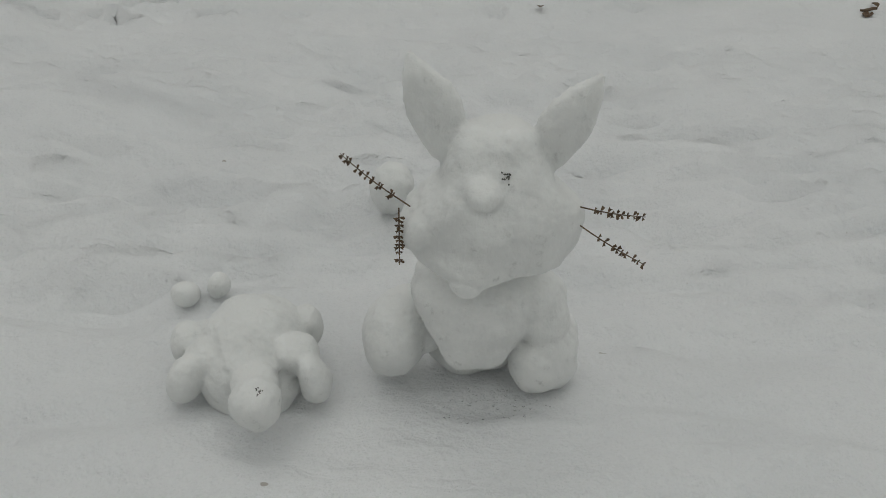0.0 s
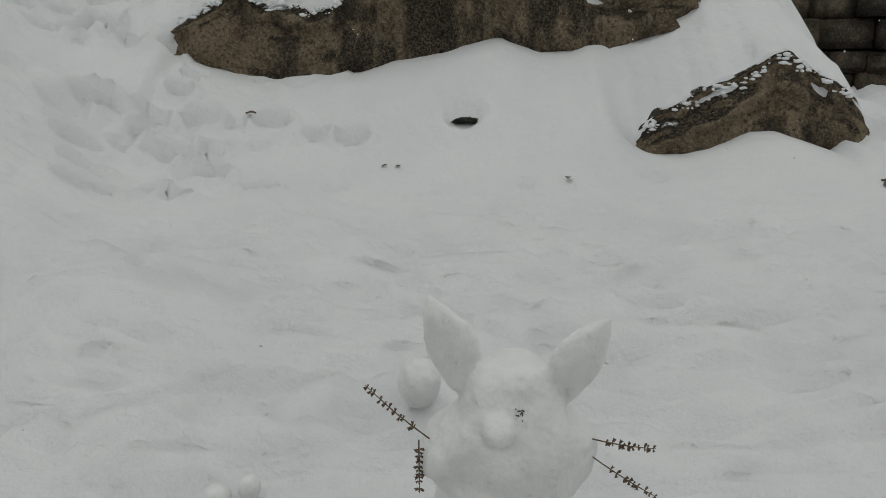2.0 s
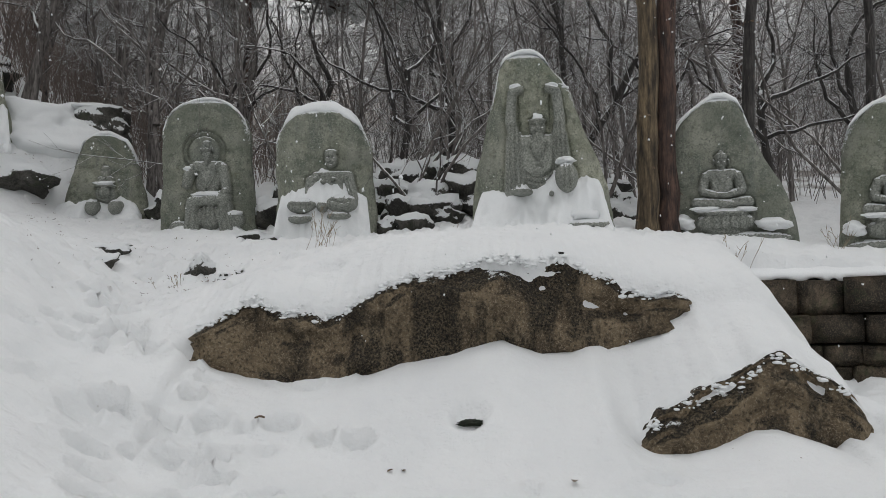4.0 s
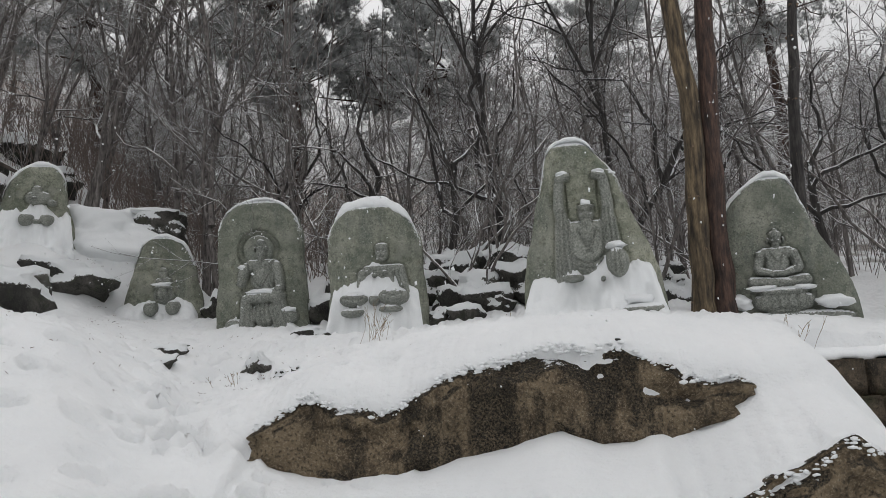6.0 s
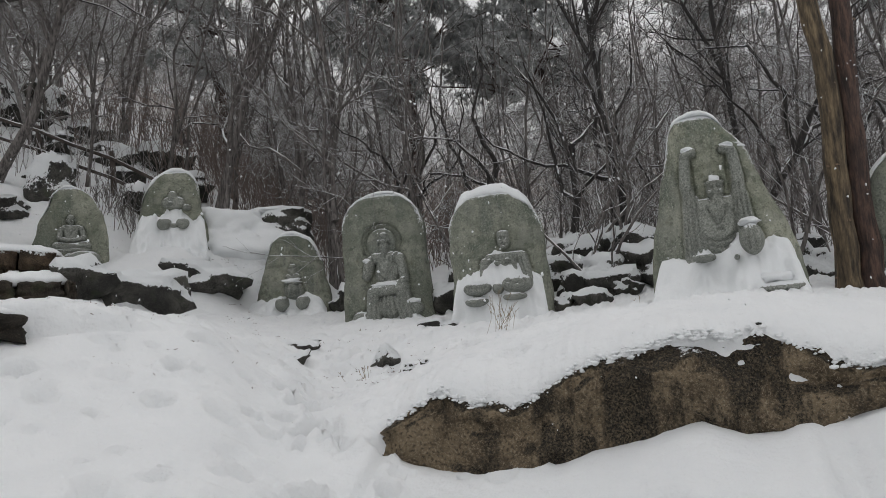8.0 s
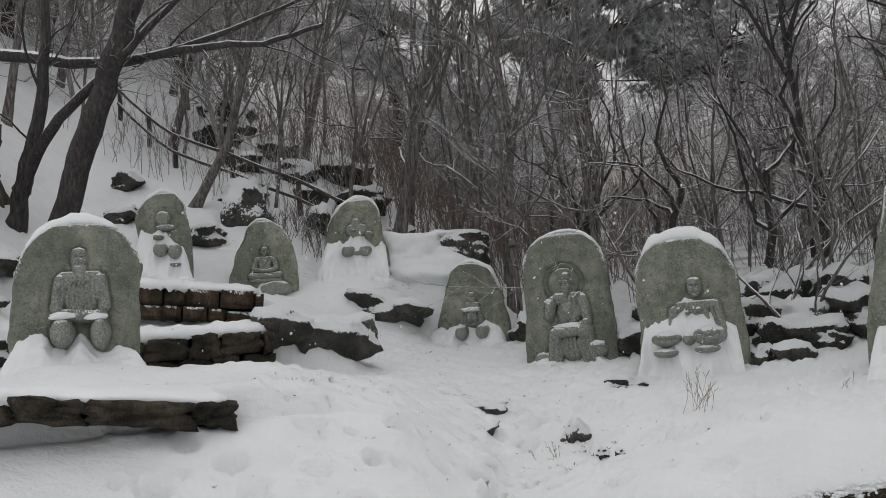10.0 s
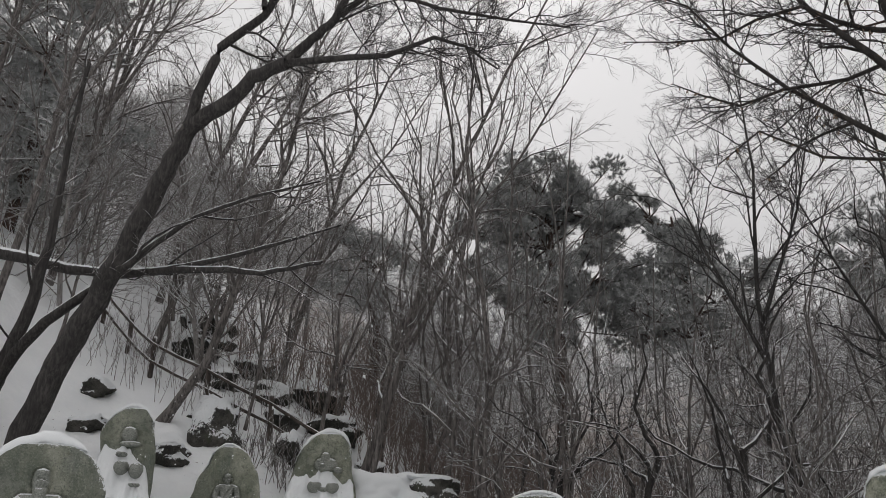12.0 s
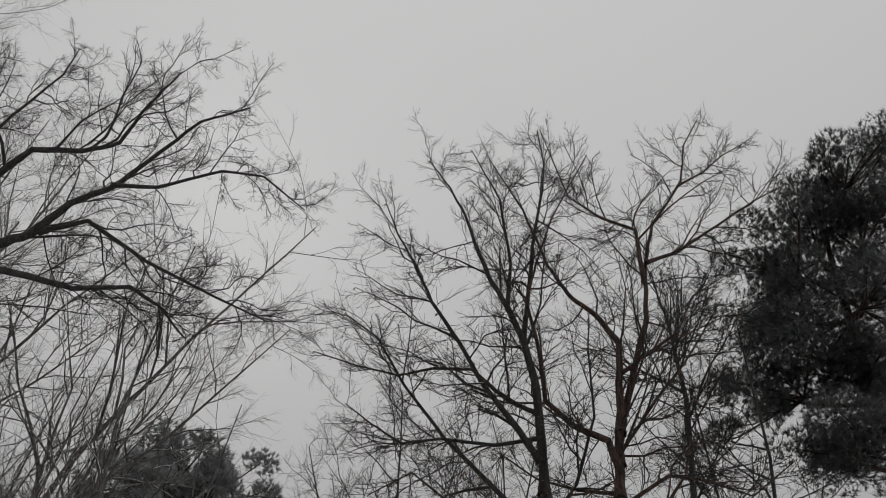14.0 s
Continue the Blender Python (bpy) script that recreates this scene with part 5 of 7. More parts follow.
stele_with_cap(-5.70, 4.64, 1.66, 1.33, 46, 0.24, OUT_I, ELDER_I, "brown-grey round-topped slab carved with a seated figure", 0.07, -0.90, 0.55, 10,
               [(0.02, 1.01, 0.04, 1.008, 0.003, 0.016), (0.06, 1.008, 0.085, 1.01, 0.003, 0.016), (0.02, 0.945, 0.08, 0.945, 0.004, 0.014)] + [(0.0 + 0.03 * k, 0.80, -0.02 + 0.045 * k, 0.56, 0.015, 0.016) for k in range(5)] + [(-0.10, 0.76, -0.06, 0.60, 0.015, 0.016), (0.20, 0.76, 0.17, 0.60, -0.015, 0.016)])
lap_snow(-5.70, 4.64, 1.66, 46, ((-0.52, 0.16), (-0.42, 0.40), (-0.30, 0.43), (-0.21, 0.42), (-0.17, 0.28), (-0.06, 0.26), (0.03, 0.40), (0.10, 0.35), (0.15, 0.26), (0.25, 0.24), (0.33, 0.28), (0.46, 0.24), (0.52, 0.10)), 0.32, 1.0, seed=10)
for at, size in (((-0.08, -0.12, 0.535), (0.10, 0.06, 0.028)), ((0.17, -0.12, 0.515), (0.08, 0.06, 0.028))):
    snow_pat(-5.70, 4.64, 1.66, 46, at, size)


# ---- trees ----
def tube(V, F, pts, rad, sides):
    base = len(V)
    up = Vector((0.31, 0.17, 0.93))
    for i, p in enumerate(pts):
        d = (pts[min(i + 1, len(pts) - 1)] - pts[max(i - 1, 0)]).normalized()
        a = d.cross(up)
        a = a.normalized() if a.length > 0.05 else d.orthogonal().normalized()
        b = d.cross(a)
        for k in range(sides):
            t = 2 * math.pi * k / sides
            V.append(p + (a * math.cos(t) + b * math.sin(t)) * rad[i])
    for i in range(len(pts) - 1):
        for k in range(sides):
            q, r = base + i * sides + k, base + i * sides + (k + 1) % sides
            F.append((q, r, r + sides, q + sides))


def path_point(pts, t):
    f = t * (len(pts) - 1)
    i = min(int(f), len(pts) - 2)
    return pts[i].lerp(pts[i + 1], f - i), (pts[i + 1] - pts[i]).normalized(), i


def shoot(rng, start, d, length, segs, wander, lift):
    pts = [start]
    for _ in range(segs):
        d = (d + Vector((rng.gauss(0, wander), rng.gauss(0, wander), rng.gauss(0, wander) + lift))).normalized()
        pts.append(pts[-1] + d * (length / segs))
    return pts


def grow(rng, limbs, V, F, TV, TF, levels, spread=0.9, lift=0.06, big=0.012, thin=0.004):
    """limbs: (points, radii). levels: per level the count, the length share, segments. Thick wood goes to V, F, thin to TV, TF."""
    current = limbs
    for n_level, (count, share, segs, t0) in enumerate(levels):
        nxt = []
        for pts, rad, length in current:
            for k in range(count):
                t = t0 + (1 - t0) * (k + rng.random()) / count
                p, d, i = path_point(pts, min(t, 0.995))
                side = d.orthogonal().normalized()
                side.rotate(Matrix.Rotation(rng.uniform(0, 6.283), 3, d))
                ang = rng.uniform(0.45, 1.0) * spread
                nd = (d * math.cos(ang) + side * math.sin(ang)).normalized()
                ln = length * share * rng.uniform(0.6, 1.15) * (1.15 - 0.55 * t)
                r0 = min(rad[i] * 0.65, max(thin, ln * 0.012))
                q = shoot(rng, p, nd, ln, segs, 0.22, lift)
                rr = [r0 * (1 - (0.8 if r0 > big else 0.55) * j / segs) for j in range(segs + 1)]
                if r0 > big:
                    tube(V, F, q, rr, 5)
                else:
                    tube(TV, TF, q, rr, 3)
                nxt.append((q, rr, ln))
        current = nxt


def tree_meshes(seed, limbs, levels, bark, twig, sides=8, spread=0.9, lift=0.06, thin=0.004, reach=20.0):
    rng = random.Random(seed)
    V, F, TV, TF = [], [], [], []
    start = []
    for pts, r0, r1 in limbs:
        pts = [Vector(p) for p in pts]
        fine = []
        for i in range(len(pts) - 1):
            for j in range(4):
                fine.append(pts[i].lerp(pts[i + 1], j / 4) + (Vector((rng.gauss(0, 1), rng.gauss(0, 1), 0)) * r0 * 0.08 if i + j else Vector()))
        fine.append(pts[-1])
        n = len(fine) - 1
        rad = [r0 + (r1 - r0) * (i / n) ** 0.9 + (0.35 * r0 if i == 0 else 0) for i in range(n + 1)]
        tube(V, F, fine, rad, sides)
        # a thick end is a bare trunk that carries the other limbs
        if r1 < 0.06:
            start.append((fine, rad, min(sum((a - b).length for a, b in zip(fine, fine[1:])), reach)))
    grow(rng, start, V, F, TV, TF, levels, spread, lift, 0.012, thin)
    return from_arrays("trunk", V, F, bark), from_arrays("crown", TV, TF, twig)


def tree(seed, base, limbs, levels, label, bark=None, twig=None, spread=0.9, lift=0.06, group="bare trees", name="bare_tree", thin=0.004, reach=20.0):
    ob = root(name, label, "tree", pose(*base), group)
    a, b = tree_meshes(seed, limbs, levels, bark or BARK, twig or TWIG, 8, spread, lift, thin, reach)
    part("trunk", a, ob)
    part("crown", b, ob, "bare twigs")
    return ob


FULL = [(28, 0.40, 8, 0.28), (10, 0.46, 6, 0.12), (7, 0.46, 4, 0.12), (6, 0.50, 2, 0.15)]
MEDIUM = [(11, 0.34, 6, 0.26), (6, 0.46, 3, 0.15), (4, 0.48, 1, 0.12)]


def dry_leaves(crown, count, seed, size=0.04):
    """A scatter of withered leaves left at twig ends."""
    r = random.Random(seed)
    V, F = [], []
    vs = crown.data.vertices
    for _ in range(count):
        p = vs[r.randrange(len(vs))].co
        d = Vector((r.gauss(0, 1), r.gauss(0, 1), -1.2)).normalized() * size * r.uniform(0.6, 1.4)
        s = d.orthogonal().normalized() * size * 0.35
        n = d.cross(s).normalized() * size * 0.12
        i = len(V)
        V += [p, p + d * 0.5 + s, p + d, p + d * 0.5 - s, p + d * 0.5 + n]
        F += [(i, i + 1, i + 4), (i + 1, i + 2, i + 4), (i + 2, i + 3, i + 4), (i + 3, i, i + 4)]
    return from_arrays("leaves", V, F, DRY_LEAF)


# twin trunks beside the tall stele, each opening into a fan of limbs
bx, by = 1.70, 8.0
zb = gz(1.75, 8.0) - 0.1


def from_base(pts, wobble=0.0):
    """World x, z along a limb in the tree's upright plane, as points from its base."""
    return [(x - bx, wobble * math.sin(1.7 * k), z - zb) for k, (x, z) in enumerate(pts)]


FAN = [(17, 0.38, 5, 0.10), (9, 0.48, 4, 0.12), (7, 0.5, 2, 0.10)]
WEST_TRUNK = [([(0, 0, 0), (0.02, 0, 1.0), (0.05, 0, 2.0), (-0.05, 0, 3.2), (-0.15, 0.02, 4.1), (-0.34, 0.03, 5.0), (-0.42, 0, 6.22 - zb)], 0.108, 0.068),
              (from_base([(1.28, 6.22), (1.26, 6.8), (1.19, 7.54), (1.03, 8.19), (0.83, 8.72), (0.58, 9.21), (0.39, 9.63), (0.22, 10.19), (-0.03, 10.77), (-0.36, 11.27)], 0.05), 0.062, 0.008),
              (from_base([(1.24, 6.6), (0.9, 6.99), (0.58, 7.54), (0.27, 8.17), (-0.12, 8.61), (-0.4, 9.17), (-0.68, 9.87), (-0.9, 10.39)], -0.15), 0.042, 0.007),
              (from_base([(1.22, 7.2), (0.98, 7.37), (0.7, 7.45), (0.42, 7.65), (-0.02, 7.72), (-0.44, 7.6), (-0.99, 7.58), (-1.45, 7.71)], 0.12), 0.032, 0.006),
              (from_base([(1.42, 5.6), (0.72, 6.15), (0.17, 6.81), (-0.34, 7.51), (-0.73, 7.98), (-1.16, 8.24)], -0.2), 0.034, 0.007),
              (from_base([(1.27, 6.9), (0.75, 6.86), (0.12, 6.74), (-0.3, 6.57), (-0.66, 6.92), (-1.0, 7.19)], 0.2), 0.026, 0.006),
              (from_base([(1.03, 8.19), (1.13, 9.19), (1.16, 9.92), (1.27, 10.74), (1.33, 11.51), (1.24, 12.3)], 0.15), 0.036, 0.006),
              (from_base([(0.83, 8.72), (0.88, 9.61), (0.68, 10.55), (0.24, 11.35)], 0.2), 0.030, 0.006),
              (from_base([(1.36, 5.95), (1.68, 6.5), (1.85, 7.2), (1.78, 8.0), (1.9, 8.9)], 0.25), 0.026, 0.006),
              (from_base([(1.38, 5.8), (0.95, 5.95), (0.4, 5.9), (-0.15, 6.2), (-0.6, 6.1)], 0.3), 0.024, 0.006)]
ob = tree(11, (bx, by, zb), WEST_TRUNK, FAN, "tall tree with peeling tan bark beside a stele", BARK_TAN, TWIG_DARK, 1.05, 0.035, thin=0.0056, reach=3.6)
part("leaves", dry_leaves(ob.children[1], 900, 11), ob, "withered leaves at the twig ends")
bx, by = 1.90, 8.08
EAST_TRUNK = [([(0, 0, 0), (0.0, 0, 1.0), (0.04, 0, 2.0), (0.08, 0, 3.2), (0.06, 0.02, 4.1), (0.16, 0.03, 5.05), (0.22, 0, 6.3 - zb)], 0.108, 0.068),
              (from_base([(2.12, 6.3), (2.16, 6.9), (2.2, 7.58), (2.23, 8.33), (1.99, 8.78), (1.64, 9.08), (1.37, 9.48), (1.01, 10.5), (0.54, 11.51)], 0.05), 0.062, 0.008),
              (from_base([(2.14, 6.6), (1.98, 6.88), (1.64, 7.17), (1.35, 7.55), (1.23, 8.05), (1.06, 8.75), (1.23, 9.65), (1.46, 10.56), (1.94, 11.6)], -0.2), 0.046, 0.007),
              (from_base([(2.18, 7.1), (2.27, 7.4), (2.43, 8.11), (2.59, 8.68), (2.7, 9.74), (2.88, 10.53), (3.34, 11.34), (3.48, 12.16), (3.84, 13.0)], 0.1), 0.052, 0.007),
              (from_base([(2.7, 9.74), (3.21, 10.13), (3.78, 10.55), (4.38, 11.04), (5.04, 11.68)], 0.15), 0.030, 0.006),
              (from_base([(2.65, 9.37), (2.56, 10.19), (2.14, 10.54), (1.71, 11.0), (1.26, 12.2)], -0.15), 0.032, 0.006),
              (from_base([(3.34, 11.34), (3.79, 11.79), (4.07, 12.06), (4.48, 12.36)], 0.1), 0.018, 0.005),
              (from_base([(2.18, 6.7), (2.25, 7.02), (2.6, 7.54), (2.97, 8.02), (3.39, 8.77), (3.75, 9.41)], 0.25), 0.030, 0.006),
              (from_base([(2.12, 6.2), (2.6, 6.5), (3.1, 6.65), (3.7, 6.6), (4.1, 6.9)], -0.25), 0.026, 0.006),
              (from_base([(2.10, 5.8), (2.5, 6.1), (2.9, 6.7), (3.1, 7.4), (3.5, 8.1)], -0.3), 0.026, 0.006),
              (from_base([(2.13, 6.35), (1.7, 6.5), (1.2, 6.4), (0.7, 6.6)], 0.3), 0.024, 0.006),
              (from_base([(2.22, 7.9), (2.9, 8.4), (3.3, 9.3), (3.9, 9.9)], -0.3), 0.024, 0.006)]
ob = tree(22, (bx, by, zb), EAST_TRUNK, FAN, "tall tree with dark red-brown bark beside a stele", BARK_RED, TWIG_DARK, 1.05, 0.035, thin=0.0056, reach=3.6)
part("leaves", dry_leaves(ob.children[1], 900, 22), ob, "withered leaves at the twig ends")
# another tall tree behind them
ob = tree(15, (3.1, 9.6, gz(3.1, 9.6) - 0.1), [([(0, 0, 0), (0.1, 0, 2.5), (0.25, 0, 4), (0.45, 0, 7.5), (0.35, 0, 8.6), (0.15, 0, 9.8)], 0.08, 0.010)], [(22, 0.36, 6, 0.42), (9, 0.46, 4, 0.12), (6, 0.5, 2, 0.12)], "tall dark bare tree behind the steles", BARK_DARK, TWIG_DARK, 1.0, 0.04, thin=0.0056, reach=6.0)
part("leaves", dry_leaves(ob.children[1], 1500, 15), ob, "withered leaves at the twig ends")
ob = tree(17, (4.85, 10.4, gz(4.85, 10.4) - 0.1), [([(0, 0, 0), (0.05, 0, 2.5), (-0.1, 0, 4.5), (0.1, 0, 7.0), (0.0, 0, 9.4)], 0.07, 0.010), ([(-0.1, 0, 4.5), (-0.7, 0.1, 6.2), (-0.9, 0.1, 8.2)], 0.035, 0.008)], [(20, 0.34, 6, 0.35), (8, 0.46, 4, 0.12), (6, 0.5, 2, 0.12)], "slim dark bare tree behind the steles", BARK_DARK, TWIG_DARK, 1.0, 0.04, thin=0.0056, reach=6.0)
# two finer trees farther back
for seed, x, y, h in ((18, -0.45, 11.0, 7.4), (19, 1.2, 11.6, 7.0)):
    tree(seed, (x, y, gz(x, y) - 0.1), [([(0, 0, 0), (0.06, 0, h * 0.25), (-0.05, 0.1, h * 0.5), (0.1, 0, h * 0.75), (0.0, 0, h)], 0.055, 0.008), ([(0.0, 0.05, h * 0.38), (-0.7, 0, h * 0.62), (-1.3, 0.1, h * 0.86)], 0.03, 0.006), ([(-0.03, 0.08, h * 0.45), (0.6, 0, h * 0.66), (1.0, 0.1, h * 0.9)], 0.03, 0.006)], [(15, 0.42, 6, 0.25), (8, 0.46, 4, 0.12), (6, 0.5, 2, 0.12)], "fine-branched bare tree behind the steles", BARK_DARK, TWIG_DARK, 1.0, 0.04, thin=0.005, reach=5.5)
# large tree leaning over the terraces
bx, by = -9.62, 7.6
zb = gz(bx, by) - 0.15

LEAN_TREE = [(from_base([(bx, zb), (-9.14, 4.26), (-8.73, 4.99), (-8.36, 5.66), (-8.0, 6.32), (-7.65, 7.05), (-7.35, 7.66), (-6.75, 7.92), (-6.36, 8.2), (-5.84, 8.31)]), 0.185, 0.085),
             (from_base([(-5.84, 8.31), (-5.54, 8.68), (-5.12, 8.78), (-4.8, 9.3), (-4.46, 9.77), (-4.16, 10.37), (-3.6, 11.09), (-3.0, 11.5)], 0.1), 0.075, 0.012),
             (from_base([(-7.35, 7.66), (-7.17, 8.1), (-7.02, 8.87), (-6.38, 9.28), (-5.96, 9.55), (-5.64, 10.2), (-5.09, 10.43), (-4.63, 10.65), (-4.4, 11.31), (-4.19, 12.15)], -0.12), 0.085, 0.012),
             (from_base([(-5.84, 8.31), (-4.95, 8.23), (-4.33, 8.03), (-3.65, 8.08), (-3.3, 7.95), (-2.9, 7.56)], 0.1), 0.05, 0.010),
             (from_base([(-5.05, 8.85), (-4.48, 9.03), (-3.64, 8.58), (-2.71, 8.19), (-1.98, 7.8)], -0.1), 0.04, 0.008),
             (from_base([(-4.46, 9.77), (-3.9, 9.9), (-3.1, 10.2), (-2.5, 10.1), (-1.9, 9.7)], 0.1), 0.032, 0.008),
             (from_base([(-6.3, 9.3), (-6.5, 10.1), (-6.2, 10.9), (-5.8, 11.8), (-5.9, 12.6)], 0.1), 0.035, 0.008)]
tree(13, (bx, by, zb), LEAN_TREE, [(16, 0.34, 6, 0.22), (8, 0.48, 4, 0.15), (7, 0.50, 3, 0.12), (5, 0.5, 2, 0.15)], "large dark tree leaning over the snowy slope", BARK_DARK, TWIG_DARK, 1.1, 0.03, thin=0.0056)
# its forked neighbour on the bank
bx, by = -10.35, 7.6
zb = gz(bx, by) - 0.1
tree(14, (bx, by, zb), [(from_base([(bx, zb), (-10.05, 4.55), (-9.75, 5.3), (-9.62, 6.2), (-9.6, 7.3), (-9.5, 9.2)]), 0.13, 0.03), (from_base([(-10.2, 4.2), (-9.9, 4.66), (-9.39, 5.09), (-8.76, 5.4), (-8.3, 5.6), (-7.74, 5.95), (-7.06, 6.27), (-6.22, 6.42), (-5.18, 6.46)]), 0.10, 0.012)], MEDIUM, "forked dark tree on the snowy bank", SNOWY_BARK, TWIG, 0.8, 0.06)
bx, by = -10.05, 10.8
tree(16, (bx, by, gz(bx, by) - 0.1), [([(0, 0, 0), (0.8, 0, 1.0), (1.5, 0, 2.9), (2.1, 0, 4.6), (2.6, 0, 7.5)], 0.10, 0.015)], FULL[:3], "leaning bare tree on the snowy bank", None, None, 0.8, 0.06)

high = []
for k in range(2):
    high.append(tree(70 + k, (0, 0, 0), [([(0, 0, 0), (0.3, 0.1, 2.5), (0.5 + k, 0, 5.5), (1.2 + k, 0.2, 8.5), (2.4, 0, 12)], 0.085, 0.012), ([(0.4 + k * 0.6, 0, 4.0), (1.6, 0.4, 6.5), (2.8, 0.3, 9.5)], 0.045, 0.010)], [(14, 0.36, 5, 0.22), (8, 0.50, 4, 0.12), (7, 0.52, 2, 0.1)], "tall bare tree on the steep wooded bank", BARK, TWIG, 0.95, 0.05, "tall trees on the bank", thin=0.0042))
for i, (x, y, turn) in enumerate(((-13.2, 9.6, 0), (-12.2, 12.6, 20), (-15.2, 12.4, -15), (-14.6, 15.2, 10), (-11.2, 15.8, 30), (-17.5, 14.5, -20), (-16.6, 10.6, 5), (-9.6, 17.5, 40), (-7.2, 12.4, 10))):
    m = pose(x, y, gz(x, y) - 0.15, 0, 4 + i % 3 * 3, turn)
    if i < 2:
        high[i].matrix_world = m
    else:
        copy_thing(high[i % 2], m)

# tree fallen across the slope
bx, by = -14.6, 8.0
zb = gz(bx, by)
ob = root("fallen_tree", "snow-covered fallen tree lying across the slope", "tree", pose(bx, by, zb))
a, b = tree_meshes(41, [(from_base([(bx, zb), (-13.4, 6.95), (-12.69, 6.79), (-11.53, 6.56), (-10.46, 6.28), (-9.59, 6.0), (-8.56, 5.8), (-7.72, 5.76), (-6.75, 5.64), (-6.2, 5.52), (-5.34, 5.56)]), 0.15, 0.025), (from_base([(-7.72, 5.76), (-6.75, 5.82), (-6.0, 5.9), (-5.1, 6.02)]), 0.05, 0.012)], [(9, 0.16, 5, 0.50), (5, 0.5, 4, 0.2), (4, 0.5, 2, 0.1)], SNOWY_BARK, TWIG, 8, 0.6, 0.05)
part("trunk", a, ob, "trunk with snow along its top")
part("crown", b, ob, "bare twigs")

# woods: a few kinds of slender trees, set out again and again
rng = random.Random(7)
kinds = []
for k in range(7):
    h = (8.5, 10, 9, 11, 7.5, 9.5, 8)[k]
    b = (0.5, -0.7, 0.2, 0.9, -0.4, 0.1, 1.4)[k]
    bend = [rng.uniform(-0.3, 0.3) for _ in range(8)]
    limbs = [([(0, 0, 0), (b * 0.1 + bend[0] * 0.4, 0.05, h * 0.14), (b * 0.2 + bend[1], bend[5], h * 0.3), (b * 0.35 + bend[2], 0.1, h * 0.48), (b * 0.6 + bend[3], bend[6], h * 0.7), (b + bend[4], 0.1, h)], (0.07, 0.085, 0.06, 0.10, 0.055, 0.075, 0.06)[k], 0.01)]
    if k in (2, 4, 6):
        limbs.append(([(b * 0.1, 0.05, h * 0.2), (-0.5, 0.2, h * 0.45), (-0.9, 0.1, h * 0.8)], 0.045, 0.008))
    kinds.append(tree(20 + k, (0, 0, -30), limbs, MEDIUM, "slender bare tree in the snowy woods", BARK, TWIG, 1.05, 0.04, "trees of the woods", thin=0.0055))
spots = [(-6.6, 14), (-4.4, 11.2), (-8.1, 15), (-4.7, 14), (-0.45, 12), (-1.65, 12.3), (3.2, 12), (3.6, 11), (-10.1, 14), (-8.3, 13), (-4.5, 18), (0.3, 16), (2.4, 18), (-2.0, 13), (-0.8, 14), (-8.7, 16), (-7.7, 16), (-11.8, 12.5), (-12.5, 10.5), (-13, 8.8), (-14, 11), (5.2, 10.5), (6.3, 12.4)]
while len(spots) < 64:
    y = 11.8 + 20 * rng.random() ** 1.3
    x = rng.uniform(-1.05, 0.8) * y
    if min((x - a) ** 2 + (y - b) ** 2 for a, b in spots) > 0.5:
        spots.append((x, y))
for _ in range(7):
    y = rng.uniform(9, 22)
    spots.append((-y * rng.uniform(0.85, 1.5) - 3, y))
TALL = ((-3.5, 12.3), (-4.8, 11.9), (-5.7, 12.9), (-6.8, 12.1), (-4.1, 13.4), (0.9, 13.2), (2.3, 13.8), (4.6, 13.0))
MID = ((-1.6, 14.6), (-1.0, 13.4), (-0.6, 15.6), (-1.7, 16.8), (0.3, 14.6), (-0.2, 17.5), (1.2, 16.0), (-1.35, 18.5), (2.0, 19.0))
spots += list(TALL + MID)
used = set()
for i, (x, y) in enumerate(spots):
    k = rng.randrange(7)
    lean = 8 if x < -6 else 0
    tall = (8.5, 10, 9, 11, 7.5, 9.5, 8)[k]
    size = rng.uniform(0.65, 0.95)
    if -0.24 < x / y < -0.13:
        size = min(size, (y * 0.42 - gz(x, y) + 2.0) / tall)
    if (x, y) in MID:
        size = (y * 0.52 - gz(x, y) + 1.9) / tall
    if (x, y) in TALL:
        size = 10.2 / tall
    m = pose(x, y, gz(x, y) - 0.1, rng.uniform(-4, 4), rng.uniform(-6, 6) + lean, 0) @ pose(0, 0, 0, 0, 0, rng.uniform(0, 360)) @ Matrix.Scale(size, 4)
    if k not in used:
        used.add(k)
        kinds[k].matrix_world = m
    else:
        copy_thing(kinds[k], m)
bpy.context.view_layer.update()


